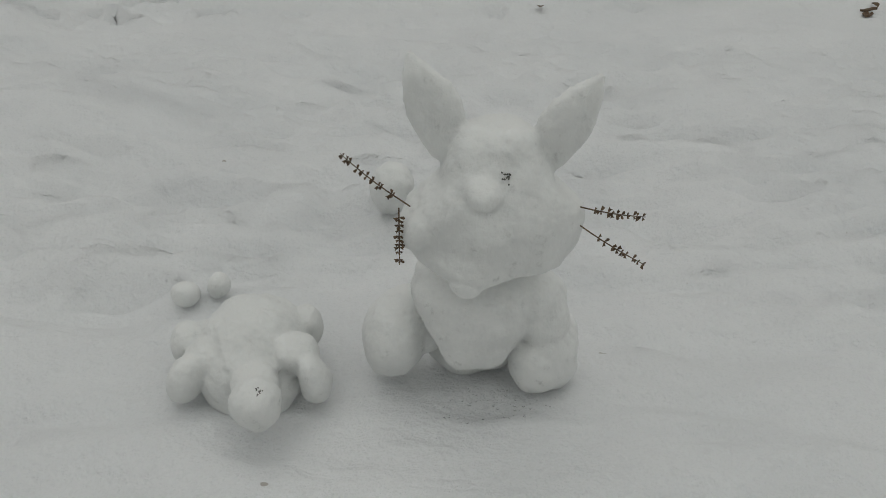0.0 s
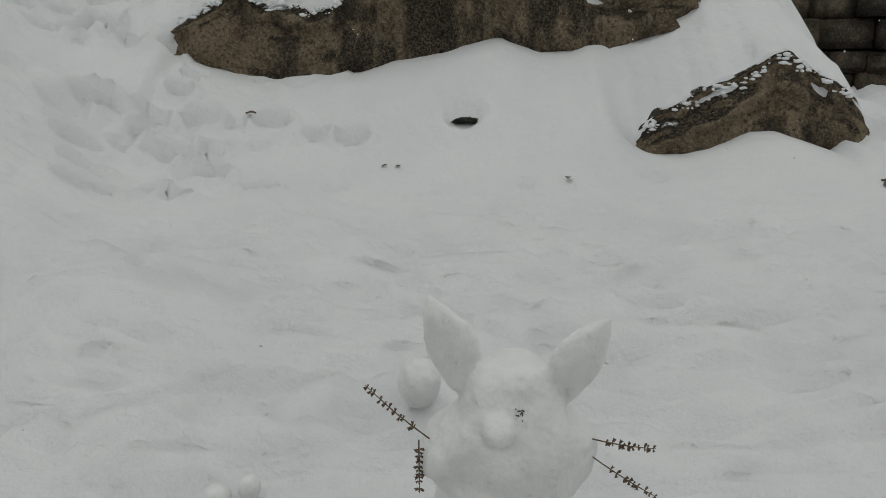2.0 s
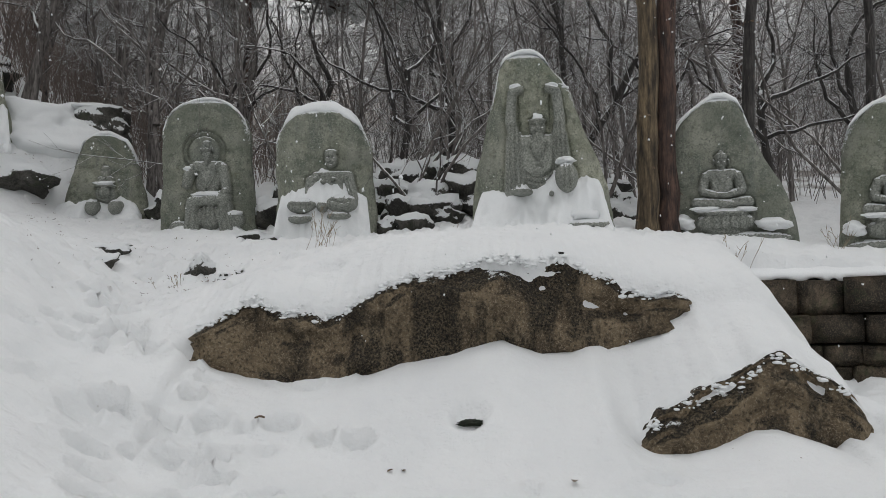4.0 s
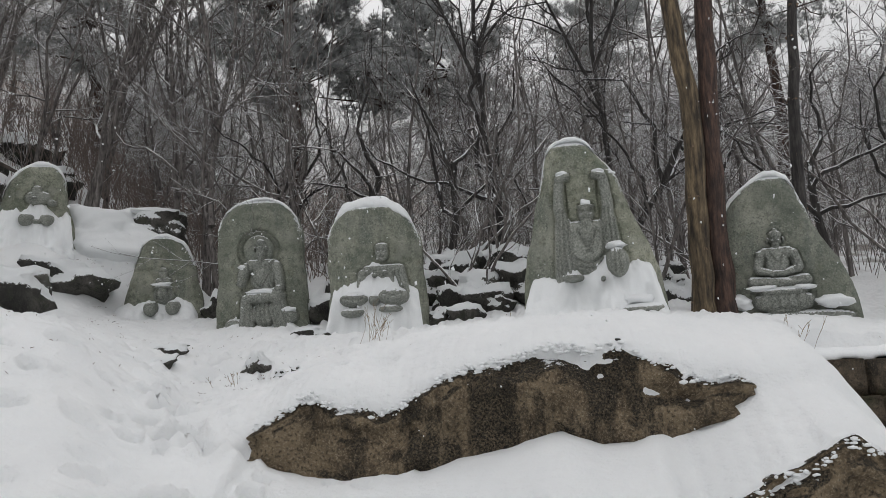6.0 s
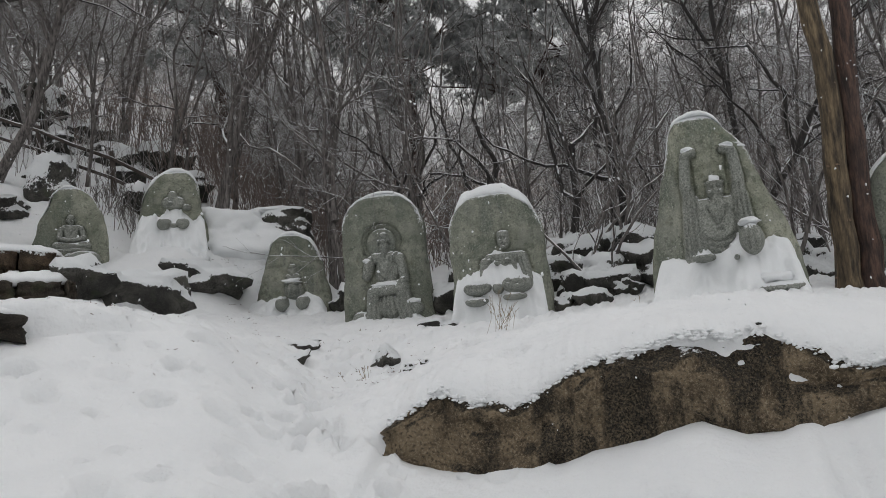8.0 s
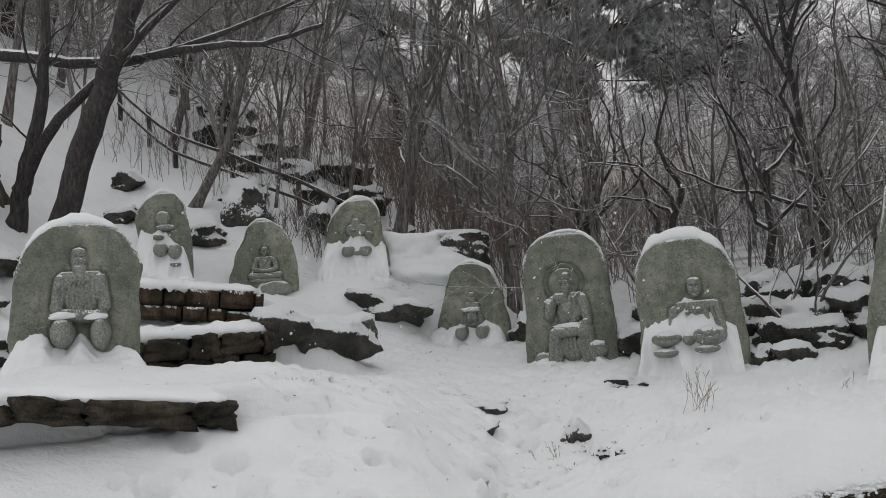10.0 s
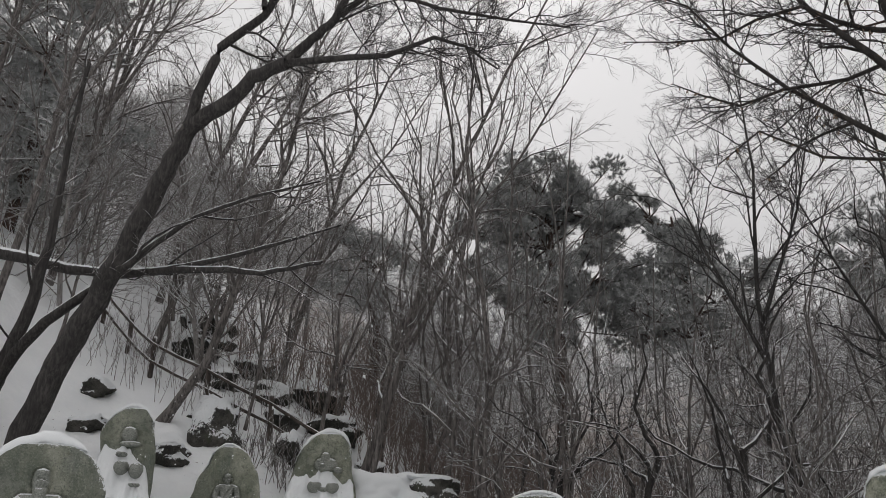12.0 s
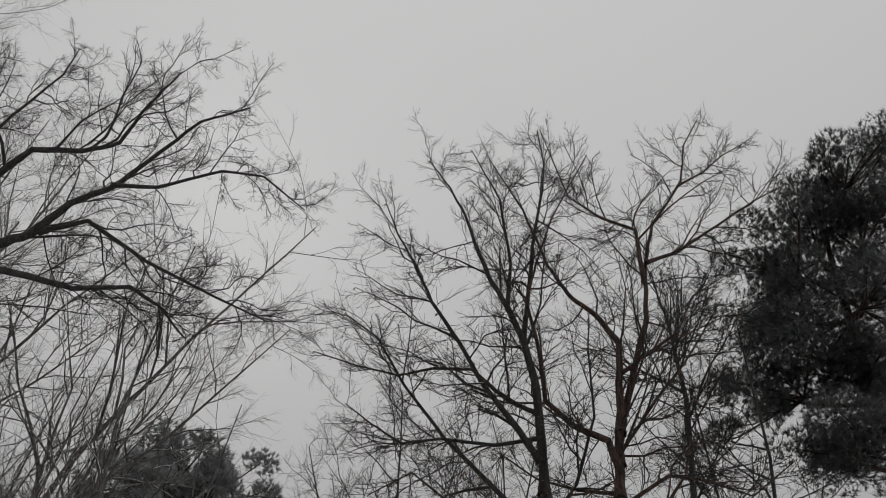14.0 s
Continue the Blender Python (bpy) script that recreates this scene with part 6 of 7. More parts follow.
# thin many-stemmed trees between the steles
for i, (x, y, h, b) in enumerate(((-0.62, 9.0, 2.6, 0.9), (-0.35, 9.9, 3.4, 0.6), (-0.85, 10.4, 5.0, -0.5), (-3.85, 10.9, 5.5, 0.2), (1.35, 9.2, 3.4, 0.5), (-2.3, 10.4, 4.0, 0.6), (3.0, 10.2, 4.2, -0.6), (4.6, 10.0, 4.5, 0.5))):
    r = random.Random(60 + i)
    limbs = []
    for s in range(3):
        d = Vector((b * 0.4 + r.uniform(-0.9, 0.9), r.uniform(-0.5, 0.5), 1)).normalized()
        stem = shoot(r, Vector((r.uniform(-0.08, 0.08), r.uniform(-0.06, 0.06), 0)), d, h * r.uniform(0.75, 1.0), 7, 0.24, 0.07)
        limbs.append(([tuple(p) for p in stem], r.uniform(0.016, 0.030), 0.005))
    tree(60 + i, (x, y, gz(x, y) - 0.05), limbs, [(6, 0.42, 6, 0.15), (5, 0.5, 4, 0.15), (4, 0.5, 2, 0.1)], "many-stemmed bare shrub dusted with snow", BARK, TWIG, 0.8, 0.06, "bare shrubs", "bare_shrub")


# crooked trees with snow along their limbs, close behind the steles
for i, (x, y, h, b) in enumerate(((-1.15, 10.6, 4.2, 0.8), (-0.15, 10.9, 4.6, -0.9), (-2.5, 11.3, 4.4, -0.5), (3.7, 10.6, 4.4, 0.9), (5.2, 11.2, 4.6, -0.8), (1.1, 10.9, 4.8, 0.7), (-4.0, 12.0, 4.6, 0.8), (2.6, 11.8, 5.0, -0.6))):
    r = random.Random(160 + i)
    stem = shoot(r, Vector((0, 0, 0)), Vector((b * 0.25, 0.0, 1)).normalized(), h * 0.42, 5, 0.16, 0.1)
    limbs = [([tuple(p) for p in stem], 0.062, 0.042)]
    for s in range(4):
        d = Vector((b * 0.4 + (-0.8, -0.3, 0.35, 0.9)[s], r.uniform(-0.5, 0.3), 1.0)).normalized()
        arm = shoot(r, stem[3 + s % 3], d, h * r.uniform(0.38, 0.55), 9, 0.34, 0.06)
        limbs.append(([tuple(p) for p in arm], r.uniform(0.026, 0.040), 0.007))
    tree(160 + i, (x, y, gz(x, y) - 0.08), limbs, [(7, 0.36, 6, 0.15), (5, 0.5, 4, 0.12), (4, 0.5, 2, 0.1)], "crooked bare tree with snow along its limbs", SNOWY_BARK, SNOWY_BARK, 0.95, 0.05, "crooked trees", thin=0.005)


# ---- pines ----
def pine(x, y, crown, seed, label, fine=0.5, wide=0.028, needles=None):
    """A red pine: bare leaning trunk, snaking limbs and flat tufted clumps. crown: clumps x, y, z, rx, rz in the world."""
    r = random.Random(seed)
    z0 = gz(x, y) - 0.1
    ob = root("pine_tree", label, "tree", pose(x, y, z0), "pines")
    V, F, TV, TF = [], [], [], []
    cz = max(c[2] for c in crown)
    cx, cy = sum(c[0] for c in crown) / len(crown), sum(c[1] for c in crown) / len(crown)
    trunk = [Vector((0, 0, 0)), Vector(((cx - x) * 0.2 + 0.2, 0, (cz - z0) * 0.35)), Vector(((cx - x) * 0.7, (cy - y) * 0.6, (cz - z0) * 0.7)), Vector((cx - x, cy - y, (cz - z0) * 0.93))]
    tube(V, F, trunk, [0.16, 0.13, 0.10, 0.03], 8)
    for px, py, pz, rx, rz in crown:
        c = Vector((px - x, py - y, pz - z0))
        t, _, _ = path_point(trunk, min(0.97, max(0.4, (pz - rz - z0) / (cz - z0))))
        tube(V, F, [t, t.lerp(c, 0.5) + Vector((0, 0, -0.15)), c], [0.06, 0.04, 0.015], 5)
        for sub in range(12):
            o = c + Vector((r.gauss(0, 0.5) * rx, r.gauss(0, 0.5) * rx, r.gauss(0, 0.55) * rz))
            sr = rx * r.uniform(0.28, 0.48)
            tube(V, F, [t.lerp(c, 0.6), t.lerp(o, 0.8), o], [0.03, 0.02, 0.01], 4)
            for k in range(int(fine * (120 * sr * sr + 80))):
                u = Vector((r.gauss(0, 1), r.gauss(0, 1), r.gauss(0, 0.7)))
                u = u.normalized() * r.random() ** 0.4
                p = o + Vector((u.x * sr, u.y * sr, u.z * sr * 0.6))
                out = (u + Vector((0, 0, 0.6))).normalized()
                for q in range(14):
                    d = (out + Vector((r.gauss(0, 0.7), r.gauss(0, 0.7), r.gauss(0, 0.7)))).normalized() * r.uniform(0.09, 0.20)
                    s = d.orthogonal().normalized() * wide * 0.6
                    i = len(TV)
                    TV += [p - s, p + s, p + d]
                    TF.append((i, i + 1, i + 2))
    part("trunk", from_arrays("trunk", V, F, BARK_RED), ob)
    part("crown", from_arrays("crown", TV, TF, needles or HAZY_NEEDLE, False), ob, "dark tufts of needles")


pine(-6.0, 20.8, ((-6.5, 20.6, 12.4, 1.3, 1.0), (-7.6, 20.7, 11.2, 1.1, 0.9), (-5.3, 21.0, 11.8, 1.2, 0.9), (-6.3, 20.8, 10.6, 1.5, 0.9), (-4.8, 21.2, 10.6, 1.0, 0.8), (-7.8, 21, 10.0, 0.9, 0.7), (-6.8, 20.6, 9.3, 1.3, 0.8), (-5.4, 21, 9.2, 1.2, 0.8), (-6.2, 20.6, 11.5, 1.5, 0.9), (-4.5, 21.4, 9.5, 0.9, 0.7), (-6.0, 20.8, 8.3, 1.0, 0.6)), 1, "broad dark pine standing above the bare woods", 0.8, 0.028)
pine(-2.4, 22.8, ((-4.1, 23.0, 12.0, 0.5, 0.4), (-3.2, 22.6, 10.8, 0.8, 0.5), (-2.2, 22.3, 10.4, 1.0, 0.6), (-2.6, 22.5, 9.3, 1.3, 0.7), (-3.9, 22.4, 9.3, 1.3, 0.7), (-1.6, 22.4, 9.0, 1.1, 0.6), (-3.2, 22.2, 8.2, 1.6, 0.8), (-1.6, 22.2, 8.0, 1.2, 0.6), (-4.6, 22.2, 8.2, 1.2, 0.7)), 2, "slender dark pine among the bare woods")
pine(-11.6, 21.0, ((-11.6, 21.0, 10.8, 1.0, 0.6), (-12.5, 21.0, 11.4, 0.8, 0.5), (-11.9, 21.2, 9.7, 1.1, 0.5)), 9, "small dark pine among the bare woods")
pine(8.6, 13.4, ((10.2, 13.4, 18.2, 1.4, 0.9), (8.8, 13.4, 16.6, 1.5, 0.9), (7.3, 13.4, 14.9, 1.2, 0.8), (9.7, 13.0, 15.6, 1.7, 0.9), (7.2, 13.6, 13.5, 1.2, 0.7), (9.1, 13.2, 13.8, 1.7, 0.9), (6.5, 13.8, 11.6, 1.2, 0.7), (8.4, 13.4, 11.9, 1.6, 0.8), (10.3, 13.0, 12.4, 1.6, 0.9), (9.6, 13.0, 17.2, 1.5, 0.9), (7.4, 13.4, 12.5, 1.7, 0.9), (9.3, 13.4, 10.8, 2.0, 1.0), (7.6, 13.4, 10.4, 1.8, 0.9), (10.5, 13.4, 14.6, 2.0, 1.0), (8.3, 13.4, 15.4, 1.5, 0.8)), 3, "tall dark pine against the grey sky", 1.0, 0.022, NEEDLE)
pine(2.2, 25.0, ((2.6, 25, 11.5, 1.4, 0.8), (1.6, 25, 10.6, 1.2, 0.7), (3.4, 25.2, 10.4, 1.4, 0.7), (2.4, 25, 9.4, 1.6, 0.7)), 4, "dark pine among the bare woods")
pine(-17.4, 12.8, ((-16.9, 12.4, 14.6, 1.6, 1.0), (-17.6, 12.8, 13.2, 1.8, 1.0), (-16.6, 13.0, 12.0, 1.6, 0.9), (-17.8, 13.4, 11.2, 1.8, 0.8), (-16.2, 12.4, 15.6, 1.2, 0.8)), 8, "dark pine high on the wooded slope")
pine(6.5, 22.0, ((6.5, 22, 11.8, 1.6, 0.9), (5.6, 22, 10.8, 1.3, 0.7), (7.4, 22, 10.4, 1.5, 0.8), (6.5, 22, 9.4, 1.7, 0.7)), 7, "dark pine among the bare woods")


# far woods: one dense body of thin trees on the hill
def far_woods():
    rng = random.Random(31)
    V, F = [], []
    for i in range(430):
        y = (17 if i < 300 else 12) + 50 * rng.random() ** 1.35
        x = rng.uniform(-1.25, 0.95) * y if i < 300 else rng.uniform(-2.1, -0.8) * y
        z, h = gz(x, y), rng.uniform(3.5, 6.5)
        p0 = Vector((x, y, z - 0.2))
        pts = shoot(rng, p0, Vector((rng.gauss(0, 0.1), rng.gauss(0, 0.1), 1)).normalized(), h, 5, 0.09, 0.08)
        tube(V, F, pts, [0.06, 0.05, 0.042, 0.034, 0.022, 0.010], 4)
        for b in range(30):
            t = rng.uniform(0.08, 0.98)
            p, _, _ = path_point(pts, t)
            a = rng.uniform(0, 6.28)
            d = Vector((math.cos(a), math.sin(a), rng.uniform(-0.1, 0.9))).normalized()
            ln = h * 0.30 * (1.2 - t) + 0.4
            q = shoot(rng, p, d, ln, 3, 0.25, 0.05)
            tube(V, F, q, [0.024, 0.018, 0.014, 0.008], 3)
            for c in range(8):
                pp, dd, _ = path_point(q, rng.uniform(0.1, 0.95))
                d2 = (dd + Vector((rng.gauss(0, 0.7), rng.gauss(0, 0.7), rng.gauss(0.1, 0.5)))).normalized()
                tube(V, F, [pp, pp + d2 * (0.35 + ln * 0.4)], [0.013, 0.006], 3)
    thing("far_woods", from_arrays("far_woods", V, F, HAZY_TWIG), "dense bare woods on the hillside behind", "woods", kind="stuff")


def thicket(name, count, area, height, material, seed, label):
    """Close-standing thin stems with side shoots."""
    r = random.Random(seed)
    V, F = [], []
    x0, x1, y0, y1 = area
    for _ in range(count):
        x, y = r.uniform(x0, x1), r.uniform(y0, y1)
        h = height * r.uniform(0.5, 1.2)
        p = Vector((x, y, gz(x, y) - 0.03))
        q = shoot(r, p, Vector((r.gauss(0, 0.2), r.gauss(0, 0.2), 1)).normalized(), h, 3, 0.12, 0.05)
        tube(V, F, q, [0.007, 0.006, 0.005, 0.003], 3)
        for c in range(5):
            pp, dd, _ = path_point(q, r.uniform(0.25, 0.95))
            d2 = (dd + Vector((r.gauss(0, 0.5), r.gauss(0, 0.5), r.gauss(0.1, 0.3)))).normalized()
            tube(V, F, [pp, pp + d2 * h * r.uniform(0.15, 0.35)], [0.006, 0.003], 3)
    thing(name, from_arrays(name, V, F, material), label, "brush", kind="stuff")


far_woods()
thicket("reddish_brush", 950, (-11.5, -2.6, 13.4, 19.0), 1.6, BRUSH, 51, "reddish-brown thicket of bare stems behind the steles")
thicket("grey_brush", 700, (-3.2, 7.0, 12.0, 18.0), 1.6, TWIG, 52, "grey tangle of bare brush dusted with snow")
thicket("dark_brush", 160, (-8.6, -6.9, 10.7, 12.2), 0.55, TWIG, 54, "dark scrub between the upper steles")
thicket("bank_brush", 260, (-13.5, -8.8, 11.0, 15.0), 0.8, HAZY_TWIG, 53, "low bare brush on the snowy bank")


# ---- rail fence on the bank ----
def fence():
    ob = root("rail_fence", "weathered wooden rail fence on the snowy bank", "fence", pose(-11.4, 11.8, gz(-11.4, 11.8)))
    posts = []
    for x, y in ((-13.6, 12.6), (-12.4, 12.2), (-11.4, 11.85), (-10.0, 11.8), (-8.7, 12.0), (-7.4, 12.4)):
        p = Vector((x, y, gz(x, y))) - ob.location
        posts.append(p)
        V, F = [], []
        tube(V, F, [p - Vector((0, 0, 0.2)), p + Vector((0.01, 0, 0.4)), p + Vector((0, 0, 0.78))], [0.05, 0.048, 0.045], 7)
        F.append(tuple(range(len(V) - 7, len(V))))
        part("post", from_arrays("post", V, F, WOOD_RAIL), ob)
    for hgt in (0.30, 0.64):
        for a, b in zip(posts, posts[1:]):
            V, F = [], []
            up = Vector((0, -0.05, hgt))
            tube(V, F, [a + up, a.lerp(b, 0.5) + up + Vector((0, 0, -0.02)), b + up], [0.034, 0.036, 0.033], 6)
            part("rail", from_arrays("rail", V, F, WOOD_RAIL), ob)


fence()


# ---- snow figures ----
def ellipsoid(bm, c, r, rx=0, ry=0, rz=0, sub=3):
    bmesh.ops.create_icosphere(bm, subdivisions=sub, radius=1, matrix=pose(*c, rx, ry, rz) @ Matrix.Diagonal((*r, 1)))


def blade(bm, base, tip, width, thick, sharp=0.8, face=(0, -1, 0), n=18):
    """A leaf-shaped ear from base to tip."""
    base, tip = Vector(base), Vector(tip)
    ax = tip - base
    f = Vector(face)
    f = (f - ax.normalized() * f.dot(ax.normalized())).normalized()
    s = ax.normalized().cross(f)
    rings = []
    for i in range(n + 1):
        t = i / n
        w = width * (math.sin(math.pi * (0.07 + 0.90 * t) ** sharp)) + 0.003
        rings.append([bm.verts.new(base + ax * t + s * w * math.cos(a) + f * thick * math.sin(a) * (0.35 + 0.65 * w / width)) for a in [2 * math.pi * k / 14 for k in range(14)]])
    for a, b in zip(rings, rings[1:]):
        for k in range(14):
            bm.faces.new((a[k], a[(k + 1) % 14], b[(k + 1) % 14], b[k]))
    bm.faces.new(rings[0][::-1])
    bm.faces.new(rings[-1])
    bmesh.ops.recalc_face_normals(bm, faces=bm.faces)


def figure(name, build, label, seed, soft=2):
    bm = bmesh.new()
    build(bm)
    me = bpy.data.meshes.new(name)
    bm.to_mesh(me)
    bm.free()
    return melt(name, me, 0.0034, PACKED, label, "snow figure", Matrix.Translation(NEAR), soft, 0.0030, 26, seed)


def stacked(bm, rings, n=28, power=0.85):
    """A body from level rings: height, centre x, half width, front y, back y."""
    loops = []
    for z, cx, hw, y0, y1 in rings:
        cy, hy = (y0 + y1) / 2, (y1 - y0) / 2
        ring = []
        for k in range(n):
            a = 2 * math.pi * k / n
            c, s = math.cos(a), math.sin(a)
            ring.append(bm.verts.new((cx + hw * math.copysign(abs(c) ** power, c), cy + hy * math.copysign(abs(s) ** power, s), z)))
        loops.append(ring)
    for p, q in zip(loops, loops[1:]):
        for k in range(n):
            bm.faces.new((p[k], p[(k + 1) % n], q[(k + 1) % n], q[k]))
    bm.faces.new(loops[0][::-1])
    bm.faces.new(loops[-1])
    bmesh.ops.recalc_face_normals(bm, faces=bm.faces)


def rabbit_shape(bm):
    # trunk with its bib, then support and haunches
    stacked(bm, ((0.058, 0.040, 0.028, 0.880, 0.93), (0.064, 0.041, 0.040, 0.868, 0.95), (0.084, 0.043, 0.057, 0.864, 0.98), (0.112, 0.046, 0.073, 0.866, 1.0), (0.150, 0.050, 0.089, 0.880, 1.0), (0.178, 0.050, 0.084, 0.906, 0.995), (0.198, 0.050, 0.064, 0.926, 0.98), (0.225, 0.054, 0.056, 0.930, 0.97)))
    ellipsoid(bm, (0.045, 0.985, 0.035), (0.075, 0.042, 0.050))
    ellipsoid(bm, (-0.064, 0.948, 0.070), (0.046, 0.056, 0.060), 0, 6, 0)
    ellipsoid(bm, (-0.040, 0.965, 0.080), (0.050, 0.045, 0.050))
    ellipsoid(bm, (0.138, 0.945, 0.060), (0.048, 0.058, 0.072), 0, -14, 0)
    ellipsoid(bm, (0.122, 0.945, 0.118), (0.046, 0.058, 0.068), 0, -24, 0)
    ellipsoid(bm, (0.124, 0.918, 0.046), (0.038, 0.038, 0.046))
    # head: pointed chin, puffed cheeks, narrow brow
    stacked(bm, ((0.196, 0.022, 0.008, 0.852, 0.88), (0.203, 0.026, 0.022, 0.846, 0.92), (0.209, 0.043, 0.056, 0.836, 0.95), (0.219, 0.058, 0.091, 0.831, 0.965), (0.244, 0.059, 0.104, 0.834, 0.97), (0.268, 0.058, 0.109, 0.834, 0.97), (0.288, 0.058, 0.104, 0.836, 0.968), (0.304, 0.060, 0.088, 0.840, 0.965), (0.322, 0.062, 0.070, 0.846, 0.960), (0.344, 0.063, 0.059, 0.854, 0.958), (0.364, 0.062, 0.053, 0.866, 0.955), (0.379, 0.060, 0.043, 0.880, 0.945), (0.384, 0.060, 0.028, 0.890, 0.935)))
    ellipsoid(bm, (0.026, 0.850, 0.206), (0.020, 0.020, 0.013), 0, 12, 0)
    ellipsoid(bm, (-0.024, 0.890, 0.266), (0.029, 0.046, 0.036), 0, 10, 0)
    ellipsoid(bm, (0.047, 0.851, 0.321), (0.0200, 0.022, 0.018), 25, 0, 0)
    # ears
    blade(bm, (0.016, 0.910, 0.334), (-0.040, 0.917, 0.464), 0.030, 0.013, 0.82)
    blade(bm, (0.104, 0.902, 0.324), (0.176, 0.900, 0.444), 0.031, 0.013, 0.82)


def turtle_shape(bm):
    # shell, round head, four legs
    ellipsoid(bm, (-0.258, 0.960, 0.024), (0.080, 0.090, 0.086))
    ellipsoid(bm, (-0.256, 0.908, 0.020), (0.066, 0.050, 0.060))
    ellipsoid(bm, (-0.231, 0.830, 0.042), (0.035, 0.036, 0.035))
    ellipsoid(bm, (-0.240, 0.868, 0.044), (0.034, 0.036, 0.028))
    ellipsoid(bm, (-0.336, 0.892, 0.036), (0.024, 0.029, 0.036), 0, 18, 0)
    ellipsoid(bm, (-0.314, 0.915, 0.050), (0.034, 0.034, 0.028), 0, -20, 0)
    ellipsoid(bm, (-0.350, 0.958, 0.044), (0.026, 0.030, 0.033))
    ellipsoid(bm, (-0.325, 0.960, 0.052), (0.028, 0.026, 0.026))
    ellipsoid(bm, (-0.166, 0.886, 0.040), (0.022, 0.027, 0.037), 0, -16, 0)
    ellipsoid(bm, (-0.192, 0.912, 0.060), (0.036, 0.034, 0.026), 0, 28, 0)
    ellipsoid(bm, (-0.190, 0.990, 0.052), (0.022, 0.030, 0.034))


figure("snow_rabbit", rabbit_shape, "snow rabbit figure with pointed ears, packed by hand", 0)
figure("snow_turtle", turtle_shape, "small snow turtle figure lying on the snow", 9, 3)
for x, y, r, label in ((-0.412, 1.150, (0.023, 0.022, 0.021), "small snowball lying behind the snow turtle"), (-0.362, 1.165, (0.018, 0.018, 0.023), "egg-shaped snowball standing behind the snow turtle"), (-0.100, 1.475, (0.043, 0.043, 0.052), "snowball lying behind the snow rabbit")):
    bm = bmesh.new()
    ellipsoid(bm, (0, 0, 0), r, 0, 12, 0, 4)
    for v in bm.verts:
        v.co *= 1 + 0.10 * fbm(v.co.x * 40, v.co.y * 40, v.co.z * 40 + x * 9, 3)
    me = bpy.data.meshes.new("snowball")
    bm.to_mesh(me)
    bm.free()
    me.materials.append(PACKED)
    me.polygons.foreach_set("use_smooth", [True] * len(me.polygons))
    x, y = x + NEAR[0], y + NEAR[1]
    thing("snowball", me, label, "snowball", pose(x, y, gz(x, y) + r[2] * 0.86), "snowballs")


# ---- dried seed stalks stuck in as whiskers ----
def pod_mesh():
    """A withered two-lipped seed cup on a short stalk, opening along +x."""
    V, F = [], []
    prof = [(0, 0.0004), (0.0014, 0.0005), (0.0022, 0.0014), (0.0040, 0.0016), (0.0056, 0.0021)]
    for x, r in prof:
        for k in range(6):
            a = 2 * math.pi * k / 6
            flare = 1 + (0.35 if k in (1, 4) and x > 0.004 else 0)
            V.append((x + (0.0012 if k in (1, 4) and x > 0.005 else 0), r * flare * math.cos(a), r * flare * math.sin(a)))
    for i in range(len(prof) - 1):
        for k in range(6):
            F.append((i * 6 + k, i * 6 + (k + 1) % 6, (i + 1) * 6 + (k + 1) % 6, (i + 1) * 6 + k))
    return from_arrays("seed_cup", V, F, STALK)


POD = pod_mesh()


def seed_stalk(a, b, bare, count, seed, label):
    r = random.Random(seed)
    a, b = Vector(a), Vector(b)
    ob = root("seed_stalk", label, "stalk", Matrix.Translation(a + Vector(NEAR)), "whisker stalks")
    bow = Vector((0, 0, r.uniform(-0.004, 0.004)))
    pts = [(b - a) * t + bow * math.sin(math.pi * t) for t in (-0.12, 0.0, 0.2, 0.4, 0.6, 0.8, 1.0)]
    V, F = [], []
    tube(V, F, pts, [0.0010, 0.0010, 0.0009, 0.0008, 0.0008, 0.0007, 0.0005], 5)
    part("stem", from_arrays("stem", V, F, STALK), ob)
    d = (b - a).normalized()
    side = d.cross(Vector((0, -1, 0.2))).normalized()
    for i in range(count):
        t = min(1.0, bare + (1 - bare) * ((i + r.uniform(0.1, 0.9)) / count) ** 0.9)
        p = (b - a) * t + bow * math.sin(math.pi * t)
        for s in (-1, 1, 0):
            if s == 0 and i % 2:
                continue
            out = (side * s + d * r.uniform(0.2, 0.7) + Vector((0, -1, 0)) * (0.9 if s == 0 else r.uniform(-0.3, 0.5))).normalized()
            pod = part("seed_cup", POD, ob)
            pod.matrix_local = Matrix.Translation(p) @ out.to_track_quat("X", "Z").to_matrix().to_4x4() @ Matrix.Rotation(r.uniform(0, 6), 4, "X") @ Matrix.Scale(r.uniform(0.6, 1.2) * (1 - 0.2 * t), 4)


seed_stalk((-0.046, 0.868, 0.302), (-0.121, 0.918, 0.340), 0.05, 11, 1, "dried brown seed stalk stuck in the snow rabbit's cheek")
seed_stalk((-0.050, 0.862, 0.290), (-0.050, 0.856, 0.226), 0.0, 11, 2, "drooping dried seed stalk at the snow rabbit's cheek")
seed_stalk((0.160, 0.880, 0.291), (0.236, 0.880, 0.279), 0.15, 10, 3, "straight dried seed stalk stuck in the snow rabbit's cheek")
seed_stalk((0.156, 0.874, 0.273), (0.232, 0.848, 0.234), 0.30, 9, 4, "dried seed stalk slanting down from the snow rabbit's cheek")


